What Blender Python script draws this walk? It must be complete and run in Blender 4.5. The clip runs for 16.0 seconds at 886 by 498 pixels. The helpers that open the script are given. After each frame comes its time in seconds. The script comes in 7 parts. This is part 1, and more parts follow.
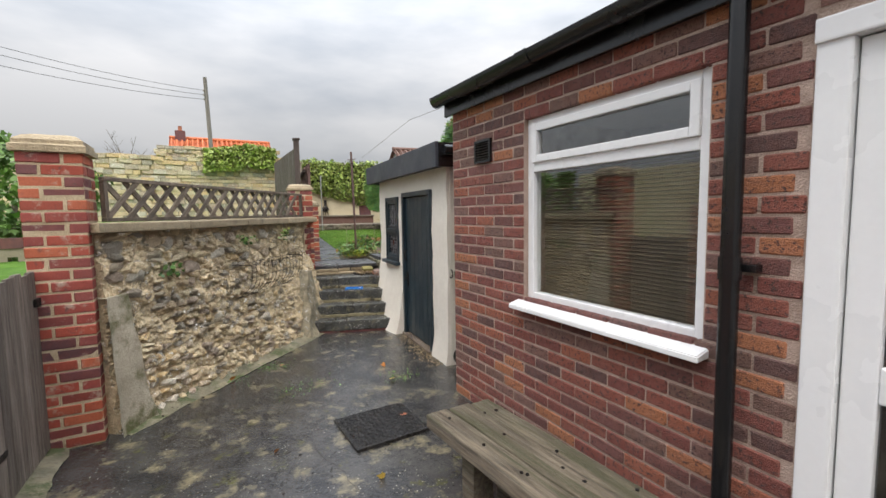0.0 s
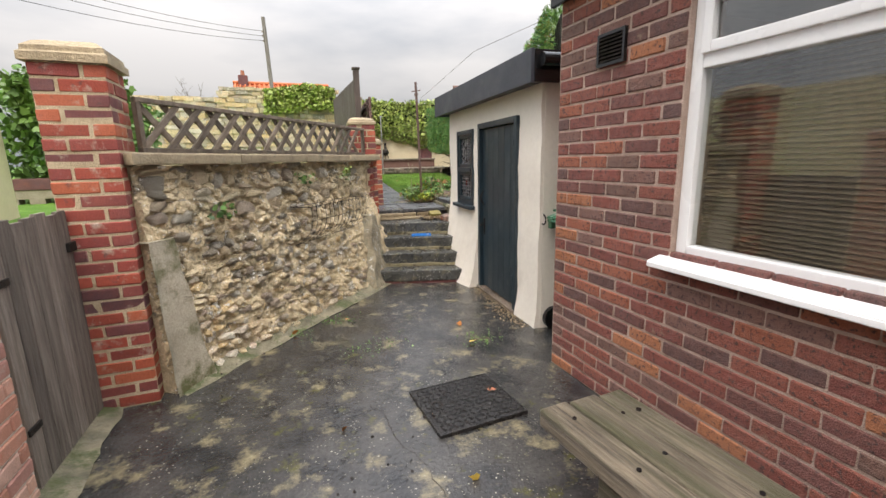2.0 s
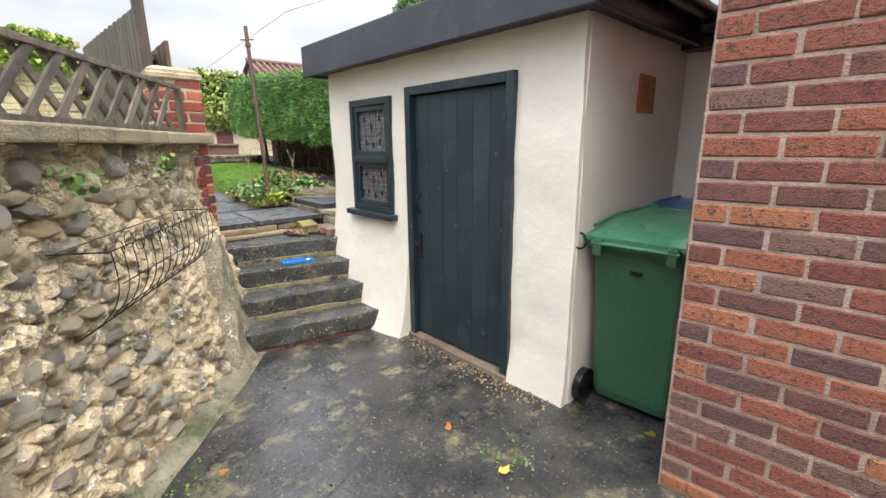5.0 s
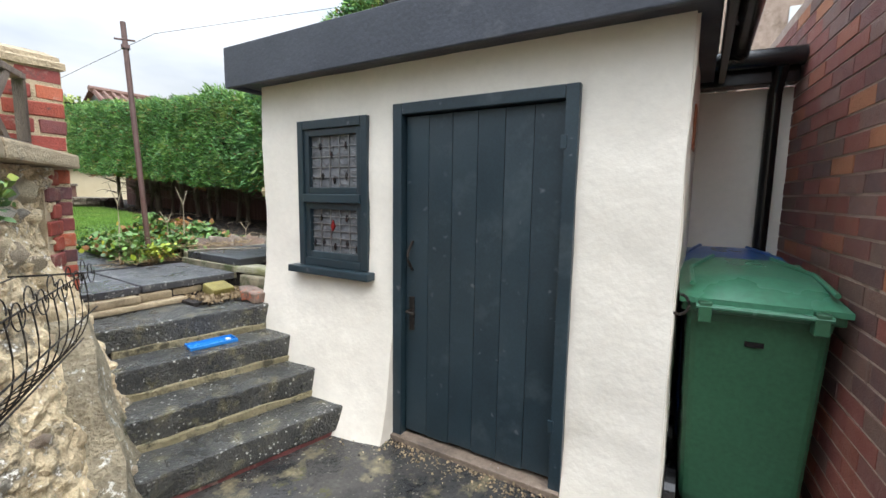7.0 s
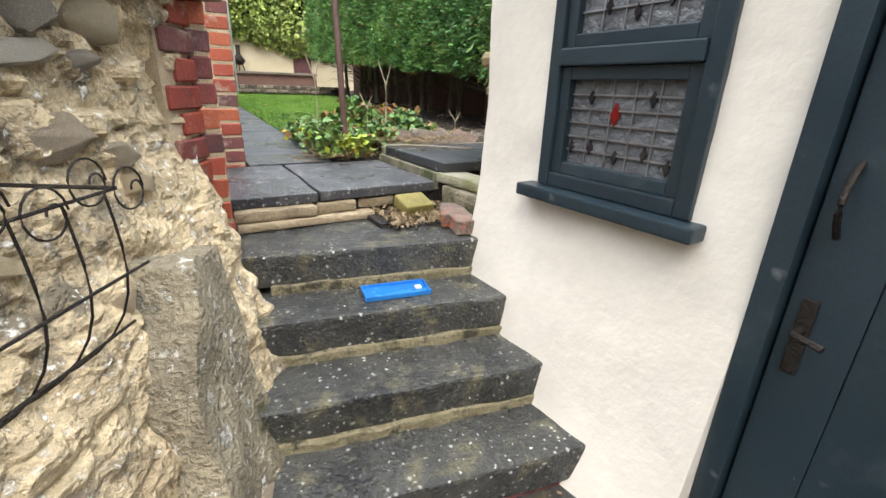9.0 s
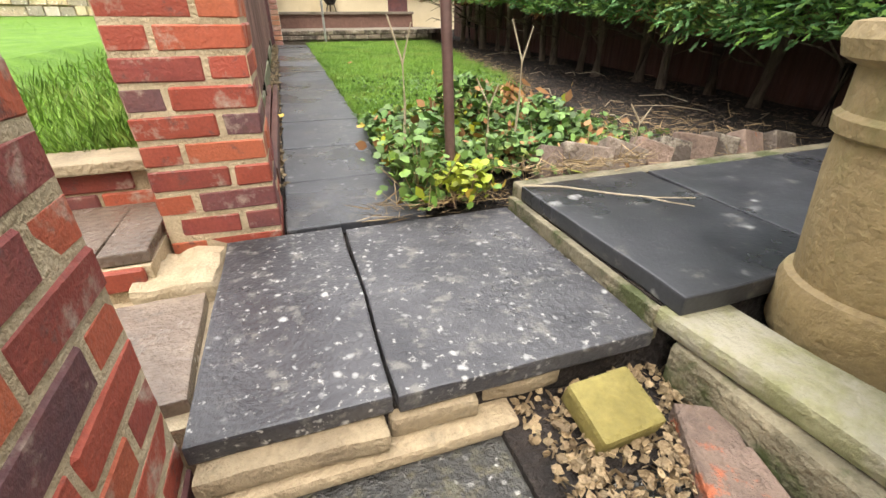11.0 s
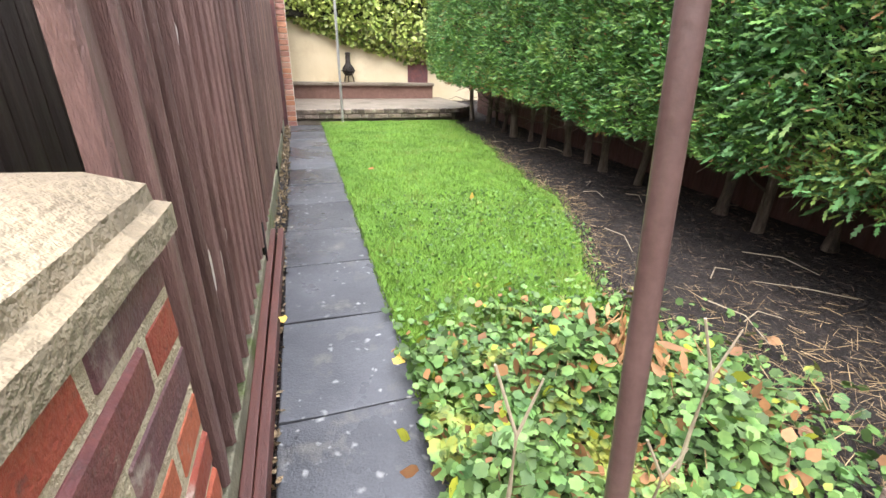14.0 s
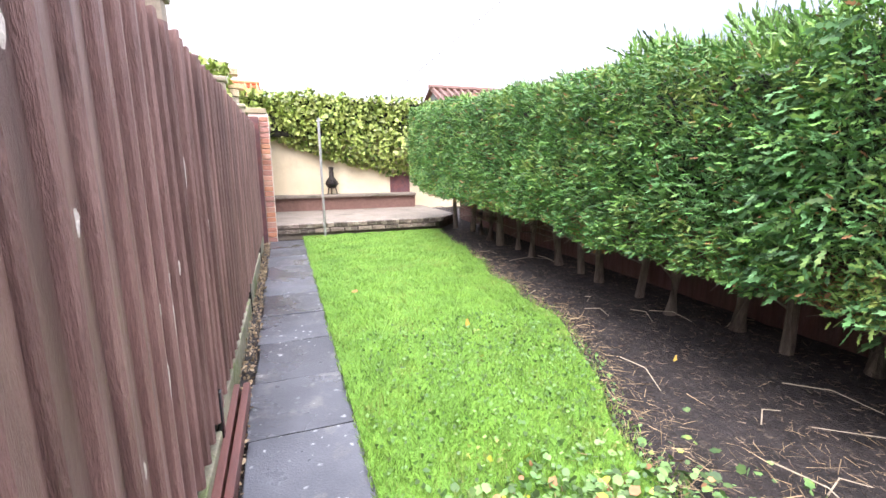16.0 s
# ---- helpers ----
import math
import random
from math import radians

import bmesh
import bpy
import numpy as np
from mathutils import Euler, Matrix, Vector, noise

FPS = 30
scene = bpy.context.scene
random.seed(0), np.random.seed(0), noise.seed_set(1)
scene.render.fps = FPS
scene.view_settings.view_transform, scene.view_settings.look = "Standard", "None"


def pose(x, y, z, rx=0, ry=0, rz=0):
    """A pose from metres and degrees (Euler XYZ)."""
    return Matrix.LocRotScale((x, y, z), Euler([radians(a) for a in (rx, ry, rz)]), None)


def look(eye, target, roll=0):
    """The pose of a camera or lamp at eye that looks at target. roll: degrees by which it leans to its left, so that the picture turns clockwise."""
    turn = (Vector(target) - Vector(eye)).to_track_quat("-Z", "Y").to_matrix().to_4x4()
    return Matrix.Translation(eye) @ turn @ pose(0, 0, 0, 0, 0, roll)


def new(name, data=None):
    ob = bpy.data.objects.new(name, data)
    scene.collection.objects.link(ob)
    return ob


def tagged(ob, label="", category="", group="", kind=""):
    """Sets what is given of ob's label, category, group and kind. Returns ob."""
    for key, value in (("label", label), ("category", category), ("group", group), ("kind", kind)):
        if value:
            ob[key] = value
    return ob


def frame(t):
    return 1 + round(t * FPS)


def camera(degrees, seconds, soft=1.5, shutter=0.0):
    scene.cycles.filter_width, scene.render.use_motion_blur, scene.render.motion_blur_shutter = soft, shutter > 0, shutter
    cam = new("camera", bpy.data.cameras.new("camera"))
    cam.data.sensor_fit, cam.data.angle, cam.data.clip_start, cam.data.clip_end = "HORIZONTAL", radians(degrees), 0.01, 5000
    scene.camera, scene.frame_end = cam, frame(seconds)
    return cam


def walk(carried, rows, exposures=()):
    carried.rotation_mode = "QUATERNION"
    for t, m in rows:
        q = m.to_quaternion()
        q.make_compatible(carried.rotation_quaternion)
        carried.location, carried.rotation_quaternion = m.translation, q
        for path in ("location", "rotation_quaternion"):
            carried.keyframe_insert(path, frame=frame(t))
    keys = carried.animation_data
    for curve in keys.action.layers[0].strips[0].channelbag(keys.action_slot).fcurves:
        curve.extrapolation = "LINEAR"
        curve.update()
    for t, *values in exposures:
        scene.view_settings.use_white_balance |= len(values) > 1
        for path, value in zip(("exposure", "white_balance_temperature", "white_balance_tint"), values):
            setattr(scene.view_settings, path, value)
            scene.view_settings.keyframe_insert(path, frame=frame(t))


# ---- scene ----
cam = camera(91.6, 16.0)

PATH = [
    (0, (-1.812, -3.093, 1.528), (-0.851, -1.347, 1.36), -0.9),
    (0.5, (-1.807, -3.04, 1.506), (-0.925, -1.259, 1.281), -1.0),
    (1, (-1.757, -2.907, 1.471), (-0.974, -1.09, 1.181), -1.1),
    (1.5, (-1.711, -2.7, 1.436), (-0.995, -0.866, 1.084), -1.2),
    (2, (-1.72, -2.367, 1.419), (-1.014, -0.54, 1.013), -1.3),
    (2.5, (-1.665, -2.035, 1.37), (-0.917, -0.238, 0.907), -1.4),
    (3, (-1.679, -1.665, 1.367), (-0.829, 0.075, 0.868), -1.0),
    (3.5, (-1.822, -1.316, 1.382), (-0.78, 0.306, 0.85), -1.6),
    (4, (-1.862, -1.01, 1.372), (-0.678, 0.508, 0.831), -1.1),
    (4.5, (-1.778, -0.683, 1.402), (-0.484, 0.75, 0.882), -1.0),
    (5, (-1.741, -0.371, 1.405), (-0.305, 0.939, 0.933), -0.6),
    (5.2, (-1.716, -0.245, 1.419), (-0.237, 1.024, 0.971), -0.6),
    (7.3, (-1.472, 0.754, 1.317), (0.325, 1.598, 1.07), 1.1),
    (7.5, (-1.389, 0.819, 1.314), (0.368, 1.715, 0.982), 1.6),
    (8, (-1.162, 1.012, 1.253), (0.428, 2.123, 0.764), 2.6),
    (8.5, (-0.974, 1.26, 1.208), (0.37, 2.616, 0.613), 2.2),
    (8.7, (-0.895, 1.385, 1.19), (0.373, 2.797, 0.557), 2.1),
    (10.8, (-0.267, 2.766, 1.353), (0.511, 4.346, 0.406), -0.4),
    (11, (-0.227, 2.839, 1.374), (0.536, 4.425, 0.426), -0.3),
    (11.5, (-0.158, 3.0, 1.467), (0.542, 4.598, 0.489), -0.6),
    (12, (-0.135, 3.164, 1.53), (0.61, 4.75, 0.568), -1.6),
    (12.5, (-0.06, 3.308, 1.609), (0.767, 4.828, 0.606), -1.1),
    (13, (0.037, 3.495, 1.71), (0.795, 5.082, 0.758), 0.5),
    (13.5, (0.027, 3.677, 1.794), (0.733, 5.344, 0.945), 1.0),
    (14, (0.0, 3.96, 1.853), (0.782, 5.627, 1.072), 1.2),
    (14.5, (0.068, 4.155, 1.892), (0.836, 5.877, 1.224), 0.2),
    (15, (0.109, 4.268, 1.942), (0.889, 6.026, 1.394), -0.7),
    (15.5, (0.11, 4.321, 1.968), (0.954, 6.078, 1.522), -0.8),
    (16, (0.108, 4.331, 1.984), (1.011, 6.079, 1.626), -0.6),
]
walk(cam, [(t, look(eye, aim, roll)) for t, eye, aim, roll in PATH],
     exposures=((0.0, 0.12, 7000, 12), (2.0, 0.36, 7350, 14), (3.5, 0.60, 7500, 14), (5.2, 0.72, 6900, 11), (7.5, 0.64, 6600, 9), (8.5, 0.66, 6700, 10), (11.0, 0.84, 7750, 14), (13.2, 0.98, 7800, 16), (14.0, 1.12, 6950, 17), (14.5, 1.25, 6800, 20), (15.2, 1.42, 6700, 23), (16.0, 1.50, 6600, 24)))

# ---- light ----
world = bpy.data.worlds.new("overcast")
scene.world = world
world.use_nodes = True
wn, wl = world.node_tree.nodes, world.node_tree.links
wbg = wn["Background"]
wsky = wn.new("ShaderNodeTexSky")
wsky.sky_type, wsky.sun_disc = "NISHITA", False
wsky.sun_elevation, wsky.sun_rotation = radians(57), radians(207)
wsky.air_density, wsky.dust_density = 1.0, 4.0
wco = wn.new("ShaderNodeTexCoord")
wmap = wn.new("ShaderNodeMapping")
wmap.inputs["Scale"].default_value = (1.0, 1.0, 3.2)
wnoise = wn.new("ShaderNodeTexNoise")
wnoise.inputs["Scale"].default_value, wnoise.inputs["Detail"].default_value = 1.7, 6
wramp = wn.new("ShaderNodeValToRGB")
wramp.color_ramp.elements[0].position, wramp.color_ramp.elements[1].position = 0.32, 0.66
wramp.color_ramp.elements[0].color, wramp.color_ramp.elements[1].color = (3.5, 4.35, 5.5, 1), (9.0, 9.5, 10.2, 1)
wmix = wn.new("ShaderNodeMix")
wmix.data_type = "RGBA"
wmix.inputs["Factor"].default_value = 0.88
wl.new(wco.outputs["Generated"], wmap.inputs["Vector"])
wl.new(wmap.outputs["Vector"], wnoise.inputs["Vector"])
wl.new(wnoise.outputs["Fac"], wramp.inputs["Fac"])
wl.new(wsky.outputs["Color"], wmix.inputs["A"])
wl.new(wramp.outputs["Color"], wmix.inputs["B"])
wsep = wn.new("ShaderNodeSeparateXYZ")
wl.new(wco.outputs["Generated"], wsep.inputs["Vector"])
wpow = wn.new("ShaderNodeMath")
wpow.operation, wpow.use_clamp = "MULTIPLY", True
wl.new(wsep.outputs["Z"], wpow.inputs[0])
wl.new(wsep.outputs["Z"], wpow.inputs[1])
wgain = wn.new("ShaderNodeMath")
wgain.operation = "MULTIPLY_ADD"
wgain.inputs[1].default_value, wgain.inputs[2].default_value = 4.8, 0.54
wl.new(wpow.outputs[0], wgain.inputs[0])
wscale = wn.new("ShaderNodeVectorMath")
wscale.operation = "SCALE"
wl.new(wmix.outputs["Result"], wscale.inputs[0])
wl.new(wgain.outputs[0], wscale.inputs["Scale"])
wl.new(wscale.outputs[0], wbg.inputs["Color"])
wbg.inputs["Strength"].default_value = 0.105

sun = new("sun", bpy.data.lights.new("sun", "SUN"))
sun.data.energy, sun.data.angle, sun.data.color = 1.1, radians(40), (1.0, 0.96, 0.9)
sun.matrix_world = look((-4, -8, 14), (0, 0, 0))


# ---- materials ----
def mat(name, low, high, scale=6.0, rough=(0.6, 0.85), bump=0.25, fine=60.0, metal=0.0, stain=None, stain_scale=1.5,
        stain_at=(0.5, 0.62), vary=None, spread=0.25, stretch=(1, 1, 1), rnd=None, relief=0.02, spots=None, spot_scale=40.0, spot_at=0.12,
        grain_by=0.7, wear=None, wear_scale=3.0, wear_at=(0.55, 0.65)):
    """Two-scale noise colour, an optional stain and spots, and a fine bump. vary: 'object' or 'island' shifts the value piece by piece;
    rnd: colours that the pieces take by chance."""
    m = bpy.data.materials.new(name)
    m.use_nodes = True
    n, l = m.node_tree.nodes, m.node_tree.links
    bs = n["Principled BSDF"]
    co = n.new("ShaderNodeTexCoord")
    mp = n.new("ShaderNodeMapping")
    mp.inputs["Scale"].default_value = stretch
    l.new(co.outputs["Object"], mp.inputs["Vector"])
    vec = mp.outputs["Vector"]
    piece = None
    if vary == "object":
        info = n.new("ShaderNodeObjectInfo")
        piece = info.outputs["Random"]
    elif vary == "island":
        info = n.new("ShaderNodeNewGeometry")
        piece = info.outputs["Random Per Island"]
    if vary == "object":
        shift = n.new("ShaderNodeVectorMath")
        shift.operation = "ADD"
        mul = n.new("ShaderNodeMath")
        mul.operation = "MULTIPLY"
        mul.inputs[1].default_value = 37.0
        l.new(piece, mul.inputs[0])
        l.new(vec, shift.inputs[0])
        l.new(mul.outputs[0], shift.inputs[1])
        vec = shift.outputs[0]

    def tex(s, detail=5.0, rough_=0.6):
        t = n.new("ShaderNodeTexNoise")
        t.inputs["Scale"].default_value, t.inputs["Detail"].default_value, t.inputs["Roughness"].default_value = s, detail, rough_
        l.new(vec, t.inputs["Vector"])
        return t.outputs["Fac"]

    def ramp(fac, a, b, p=0.3, q=0.7):
        r = n.new("ShaderNodeValToRGB")
        r.color_ramp.elements[0].position, r.color_ramp.elements[1].position = p, q
        r.color_ramp.elements[0].color, r.color_ramp.elements[1].color = (*a, 1), (*b, 1)
        l.new(fac, r.inputs["Fac"])
        return r.outputs["Color"]

    def mix(fac, a, b, kind="MIX"):
        x = n.new("ShaderNodeMix")
        x.data_type, x.blend_type = "RGBA", kind
        for key, v in (("Factor", fac), ("A", a), ("B", b)):
            if isinstance(v, (int, float)):
                x.inputs[key].default_value = v
            elif isinstance(v, tuple):
                x.inputs[key].default_value = (*v, 1)
            else:
                l.new(v, x.inputs[key])
        return x.outputs["Result"]

    big = tex(scale)
    small = tex(fine, 3.0)
    col = ramp(big, low, high)
    if rnd:
        r = n.new("ShaderNodeValToRGB")
        r.color_ramp.interpolation = "CONSTANT"
        while len(r.color_ramp.elements) < len(rnd):
            r.color_ramp.elements.new(0.5)
        for k, c in enumerate(rnd):
            r.color_ramp.elements[k].position = k / len(rnd)
            r.color_ramp.elements[k].color = (*c, 1)
        l.new(piece, r.inputs["Fac"])
        col = mix(big, r.outputs["Color"], mix(0.55, r.outputs["Color"], col))
    elif piece is not None:
        hsv = n.new("ShaderNodeHueSaturation")
        rng = n.new("ShaderNodeMapRange")
        rng.inputs["To Min"].default_value, rng.inputs["To Max"].default_value = 1 - spread, 1 + spread
        l.new(piece, rng.inputs["Value"])
        l.new(rng.outputs["Result"], hsv.inputs["Value"])
        l.new(col, hsv.inputs["Color"])
        col = hsv.outputs["Color"]
    grain = ramp(small, (0.72, 0.72, 0.72), (1.22, 1.22, 1.22), 0.25, 0.75)
    col = mix(grain_by, col, grain, "MULTIPLY")
    if stain:
        mask = ramp(tex(stain_scale, 6.0, 0.68), (0, 0, 0), (1, 1, 1), *stain_at)
        col = mix(mask, col, stain)
    if wear:
        col = mix(ramp(tex(wear_scale, 7.0, 0.72), (0, 0, 0), (1, 1, 1), *wear_at), col, wear)
    if spots:
        v = n.new("ShaderNodeTexVoronoi")
        v.inputs["Scale"].default_value = spot_scale
        wob = n.new("ShaderNodeTexNoise")
        wob.inputs["Scale"].default_value, wob.inputs["Detail"].default_value = spot_scale * 1.6, 4.0
        l.new(vec, wob.inputs["Vector"])
        ws = n.new("ShaderNodeVectorMath")
        ws.operation = "SCALE"
        ws.inputs["Scale"].default_value = 0.75 / spot_scale
        l.new(wob.outputs["Color"], ws.inputs[0])
        wa = n.new("ShaderNodeVectorMath")
        wa.operation = "ADD"
        l.new(vec, wa.inputs[0])
        l.new(ws.outputs[0], wa.inputs[1])
        l.new(wa.outputs[0], v.inputs["Vector"])
        sep = n.new("ShaderNodeSeparateColor")
        l.new(v.outputs["Color"], sep.inputs["Color"])
        sz = n.new("ShaderNodeMapRange")
        sz.inputs["To Min"].default_value, sz.inputs["To Max"].default_value = 0.05, 2.2
        l.new(sep.outputs[0], sz.inputs["Value"])
        dv = n.new("ShaderNodeMath")
        dv.operation = "DIVIDE"
        l.new(v.outputs["Distance"], dv.inputs[0])
        l.new(sz.outputs["Result"], dv.inputs[1])
        patch = ramp(tex(3.0), (0.15, 0.15, 0.15), (1, 1, 1), 0.42, 0.62)
        dots = ramp(dv.outputs[0], (1, 1, 1), (0, 0, 0), spot_at, spot_at + 0.10)
        col = mix(mix(1.0, dots, patch, "MULTIPLY"), col, spots)
    l.new(col, bs.inputs["Base Color"])
    rr = n.new("ShaderNodeMapRange")
    rr.inputs["From Min"].default_value, rr.inputs["From Max"].default_value = 0.35, 0.65
    rr.inputs["To Min"].default_value, rr.inputs["To Max"].default_value = rough
    l.new(tex(scale * 0.6), rr.inputs["Value"])
    l.new(rr.outputs["Result"], bs.inputs["Roughness"])
    bs.inputs["Metallic"].default_value = metal
    if bump:
        bp = n.new("ShaderNodeBump")
        bp.inputs["Strength"].default_value, bp.inputs["Distance"].default_value = bump, relief
        add = n.new("ShaderNodeMath")
        add.operation = "ADD"
        l.new(small, add.inputs[0])
        l.new(big, add.inputs[1])
        l.new(add.outputs[0], bp.inputs["Height"])
        l.new(bp.outputs["Normal"], bs.inputs["Normal"])
    return m


def glass(name, tint=(0.9, 0.93, 0.92), rough=0.02):
    m = bpy.data.materials.new(name)
    m.use_nodes = True
    bs = m.node_tree.nodes["Principled BSDF"]
    bs.inputs["Base Color"].default_value = (*tint, 1)
    bs.inputs["Transmission Weight"].default_value = 1.0
    bs.inputs["Roughness"].default_value, bs.inputs["IOR"].default_value = rough, 1.95
    return m


HOUSE_REDS = [(0.263, 0.075, 0.057), (0.163, 0.065, 0.058), (0.304, 0.090, 0.062), (0.121, 0.069, 0.065), (0.378, 0.119, 0.065), (0.200, 0.077, 0.068),
              (0.273, 0.085, 0.060), (0.483, 0.188, 0.085), (0.179, 0.110, 0.088), (0.231, 0.068, 0.056), (0.221, 0.125, 0.104)]
PIER_REDS = [(0.409, 0.073, 0.042), (0.260, 0.047, 0.040), (0.484, 0.103, 0.048), (0.158, 0.052, 0.055), (0.372, 0.065, 0.038), (0.223, 0.052, 0.048), (0.502, 0.129, 0.057), (0.316, 0.057, 0.042), (0.121, 0.060, 0.068),
             (0.391, 0.086, 0.038), (0.233, 0.040, 0.030), (0.079, 0.039, 0.048), (0.335, 0.060, 0.033)]
M_BRICK = mat("dragfaced_brick", (0.10, 0.045, 0.04), (0.30, 0.12, 0.085), 30, (0.62, 0.9), 0.9, 170, wear=(0.075, 0.040, 0.037), wear_scale=60, wear_at=(0.53, 0.61), vary="object", rnd=HOUSE_REDS, relief=0.012, stain=(0.30, 0.22, 0.16), stain_scale=9, stain_at=(0.62, 0.78))
M_BRICK_J = mat("dragfaced_brick_far", (0.10, 0.04, 0.035), (0.24, 0.09, 0.06), 14, (0.62, 0.9), 0.7, 150, vary="island", rnd=HOUSE_REDS, relief=0.012)
M_PIER = mat("red_brick", (0.10, 0.036, 0.036), (0.32, 0.085, 0.05), 10, (0.5, 0.85), 0.38, 120, vary="object", rnd=PIER_REDS, relief=0.012, stain=(0.44, 0.36, 0.29), stain_scale=9, stain_at=(0.57, 0.72), wear=(0.11, 0.055, 0.05), wear_scale=16, wear_at=(0.57, 0.68))
M_PIER_J = mat("red_brick_far", (0.12, 0.045, 0.045), (0.40, 0.12, 0.07), 10, (0.5, 0.85), 0.5, 120, vary="island", rnd=PIER_REDS, relief=0.01)
M_MORTAR = mat("pinkish_mortar", (0.36, 0.26, 0.21), (0.52, 0.395, 0.33), 8, (0.85, 0.95), 0.6, 120, grain_by=0.7, stain=(0.24, 0.17, 0.13), stain_scale=5, stain_at=(0.52, 0.70))
M_MORTAR_Y = mat("sandy_mortar", (0.38, 0.30, 0.19), (0.58, 0.48, 0.33), 8, (0.85, 0.95), 0.6, 140)
M_CONCRETE = mat("wet_worn_concrete", (0.014, 0.015, 0.018), (0.070, 0.067, 0.062), 3.6, (0.02, 0.25), 0.5, 50, stain=(0.21, 0.18, 0.11), stain_scale=4.4, stain_at=(0.54, 0.68), relief=0.008, wear=(0.075, 0.072, 0.024), wear_scale=6.5, wear_at=(0.58, 0.68), spots=(0.34, 0.32, 0.26), spot_scale=48, spot_at=0.045, grain_by=1.0)
M_FILLET = mat("mossy_fillet_concrete", (0.10, 0.092, 0.06), (0.30, 0.265, 0.18), 6, (0.5, 0.9), 0.7, 60, stain=(0.07, 0.085, 0.03), stain_scale=5, stain_at=(0.5, 0.6), relief=0.02)
M_EDGEBRICK = mat("worn_edging_brick", (0.12, 0.085, 0.068), (0.27, 0.195, 0.155), 9, (0.6, 0.9), 0.8, 70, vary="object", spread=0.4, stain=(0.42, 0.125, 0.06), stain_scale=6, stain_at=(0.60, 0.66), relief=0.02)
M_EDGESTONE = mat("brown_edging_stone", (0.10, 0.078, 0.062), (0.26, 0.205, 0.165), 8, (0.6, 0.9), 0.7, 70, vary="object", spread=0.6, stain=(0.40, 0.36, 0.29), stain_scale=9, stain_at=(0.52, 0.68), relief=0.02)
M_MORTAR_P = mat("pale_lime_mortar", (0.58, 0.50, 0.43), (0.74, 0.66, 0.58), 8, (0.85, 0.95), 0.5, 160, grain_by=0.4)
M_EDGE = mat("dry_concrete_fillet", (0.30, 0.26, 0.19), (0.50, 0.44, 0.34), 4, (0.7, 0.95), 0.5, 80, stain=(0.12, 0.12, 0.05), stain_scale=3)
M_JOINT = mat("mossy_step_mortar", (0.15, 0.13, 0.07), (0.38, 0.33, 0.21), 9, (0.7, 0.95), 0.7, 80, stain=(0.06, 0.055, 0.035), stain_scale=9, stain_at=(0.50, 0.60), relief=0.02)
M_STEP = mat("wet_dark_step", (0.020, 0.022, 0.024), (0.075, 0.075, 0.068), 6, (0.10, 0.55), 0.7, 80, stain=(0.14, 0.128, 0.08), stain_scale=9, stain_at=(0.54, 0.66), spots=(0.62, 0.62, 0.59), spot_scale=46, spot_at=0.07, wear=(0.095, 0.095, 0.07), wear_scale=30, wear_at=(0.55, 0.64), grain_by=1.0)
M_SLATE = mat("lichened_paving_flag", (0.028, 0.029, 0.034), (0.072, 0.073, 0.080), 4.5, (0.18, 0.5), 0.5, 70, vary="object", spread=0.25, spots=(0.44, 0.45, 0.44), spot_scale=30, spot_at=0.060, relief=0.008, stain=(0.15, 0.147, 0.137), stain_scale=16, stain_at=(0.55, 0.66), wear=(0.36, 0.36, 0.345), wear_scale=44, wear_at=(0.59, 0.66))
M_SLATE_D = mat("dark_smooth_paving_flag", (0.026, 0.028, 0.033), (0.060, 0.064, 0.072), 4, (0.2, 0.5), 0.16, 90, vary="object", spread=0.2, spots=(0.52, 0.53, 0.52), spot_scale=9, spot_at=0.035, relief=0.007, stain=(0.12, 0.118, 0.11), stain_scale=16, stain_at=(0.60, 0.70))
M_SLATE_P = mat("path_flag", (0.032, 0.035, 0.041), (0.080, 0.085, 0.095), 2.5, (0.18, 0.5), 0.35, 120, vary="object", spread=0.3, relief=0.006, spots=(0.42, 0.43, 0.42), spot_scale=20, spot_at=0.05, stain=(0.11, 0.108, 0.10), stain_scale=7, stain_at=(0.55, 0.68))
M_SAND = mat("weathered_sandstone", (0.24, 0.19, 0.125), (0.46, 0.37, 0.24), 5, (0.7, 0.95), 0.6, 70, stain=(0.13, 0.12, 0.09), stain_scale=5, stain_at=(0.56, 0.75), vary="object")
M_FLAGRED = mat("wet_sandstone_flag", (0.105, 0.080, 0.064), (0.23, 0.18, 0.14), 4, (0.04, 0.32), 0.5, 60, vary="object", stain=(0.10, 0.09, 0.08), stain_scale=5, stain_at=(0.54, 0.70), wear=(0.33, 0.27, 0.20), wear_scale=6, wear_at=(0.62, 0.72))
M_RUBBLE = mat("rubble_mortar", (0.38, 0.30, 0.19), (0.80, 0.65, 0.42), 9, (0.75, 0.95), 0.9, 60, stain=(0.22, 0.185, 0.13), stain_scale=6.5, stain_at=(0.54, 0.62), relief=0.025, wear=(0.90, 0.87, 0.80), wear_scale=13, wear_at=(0.60, 0.635), spots=(0.90, 0.89, 0.84), spot_scale=40, spot_at=0.09, grain_by=1.0)
STONES = [(0.80, 0.57, 0.28), (0.86, 0.68, 0.40), (0.64, 0.51, 0.36), (0.50, 0.42, 0.33), (0.80, 0.62, 0.39), (0.68, 0.51, 0.31), (0.88, 0.73, 0.47), (0.54, 0.41, 0.32), (0.76, 0.65, 0.47), (0.40, 0.36, 0.30), (0.78, 0.71, 0.60)]
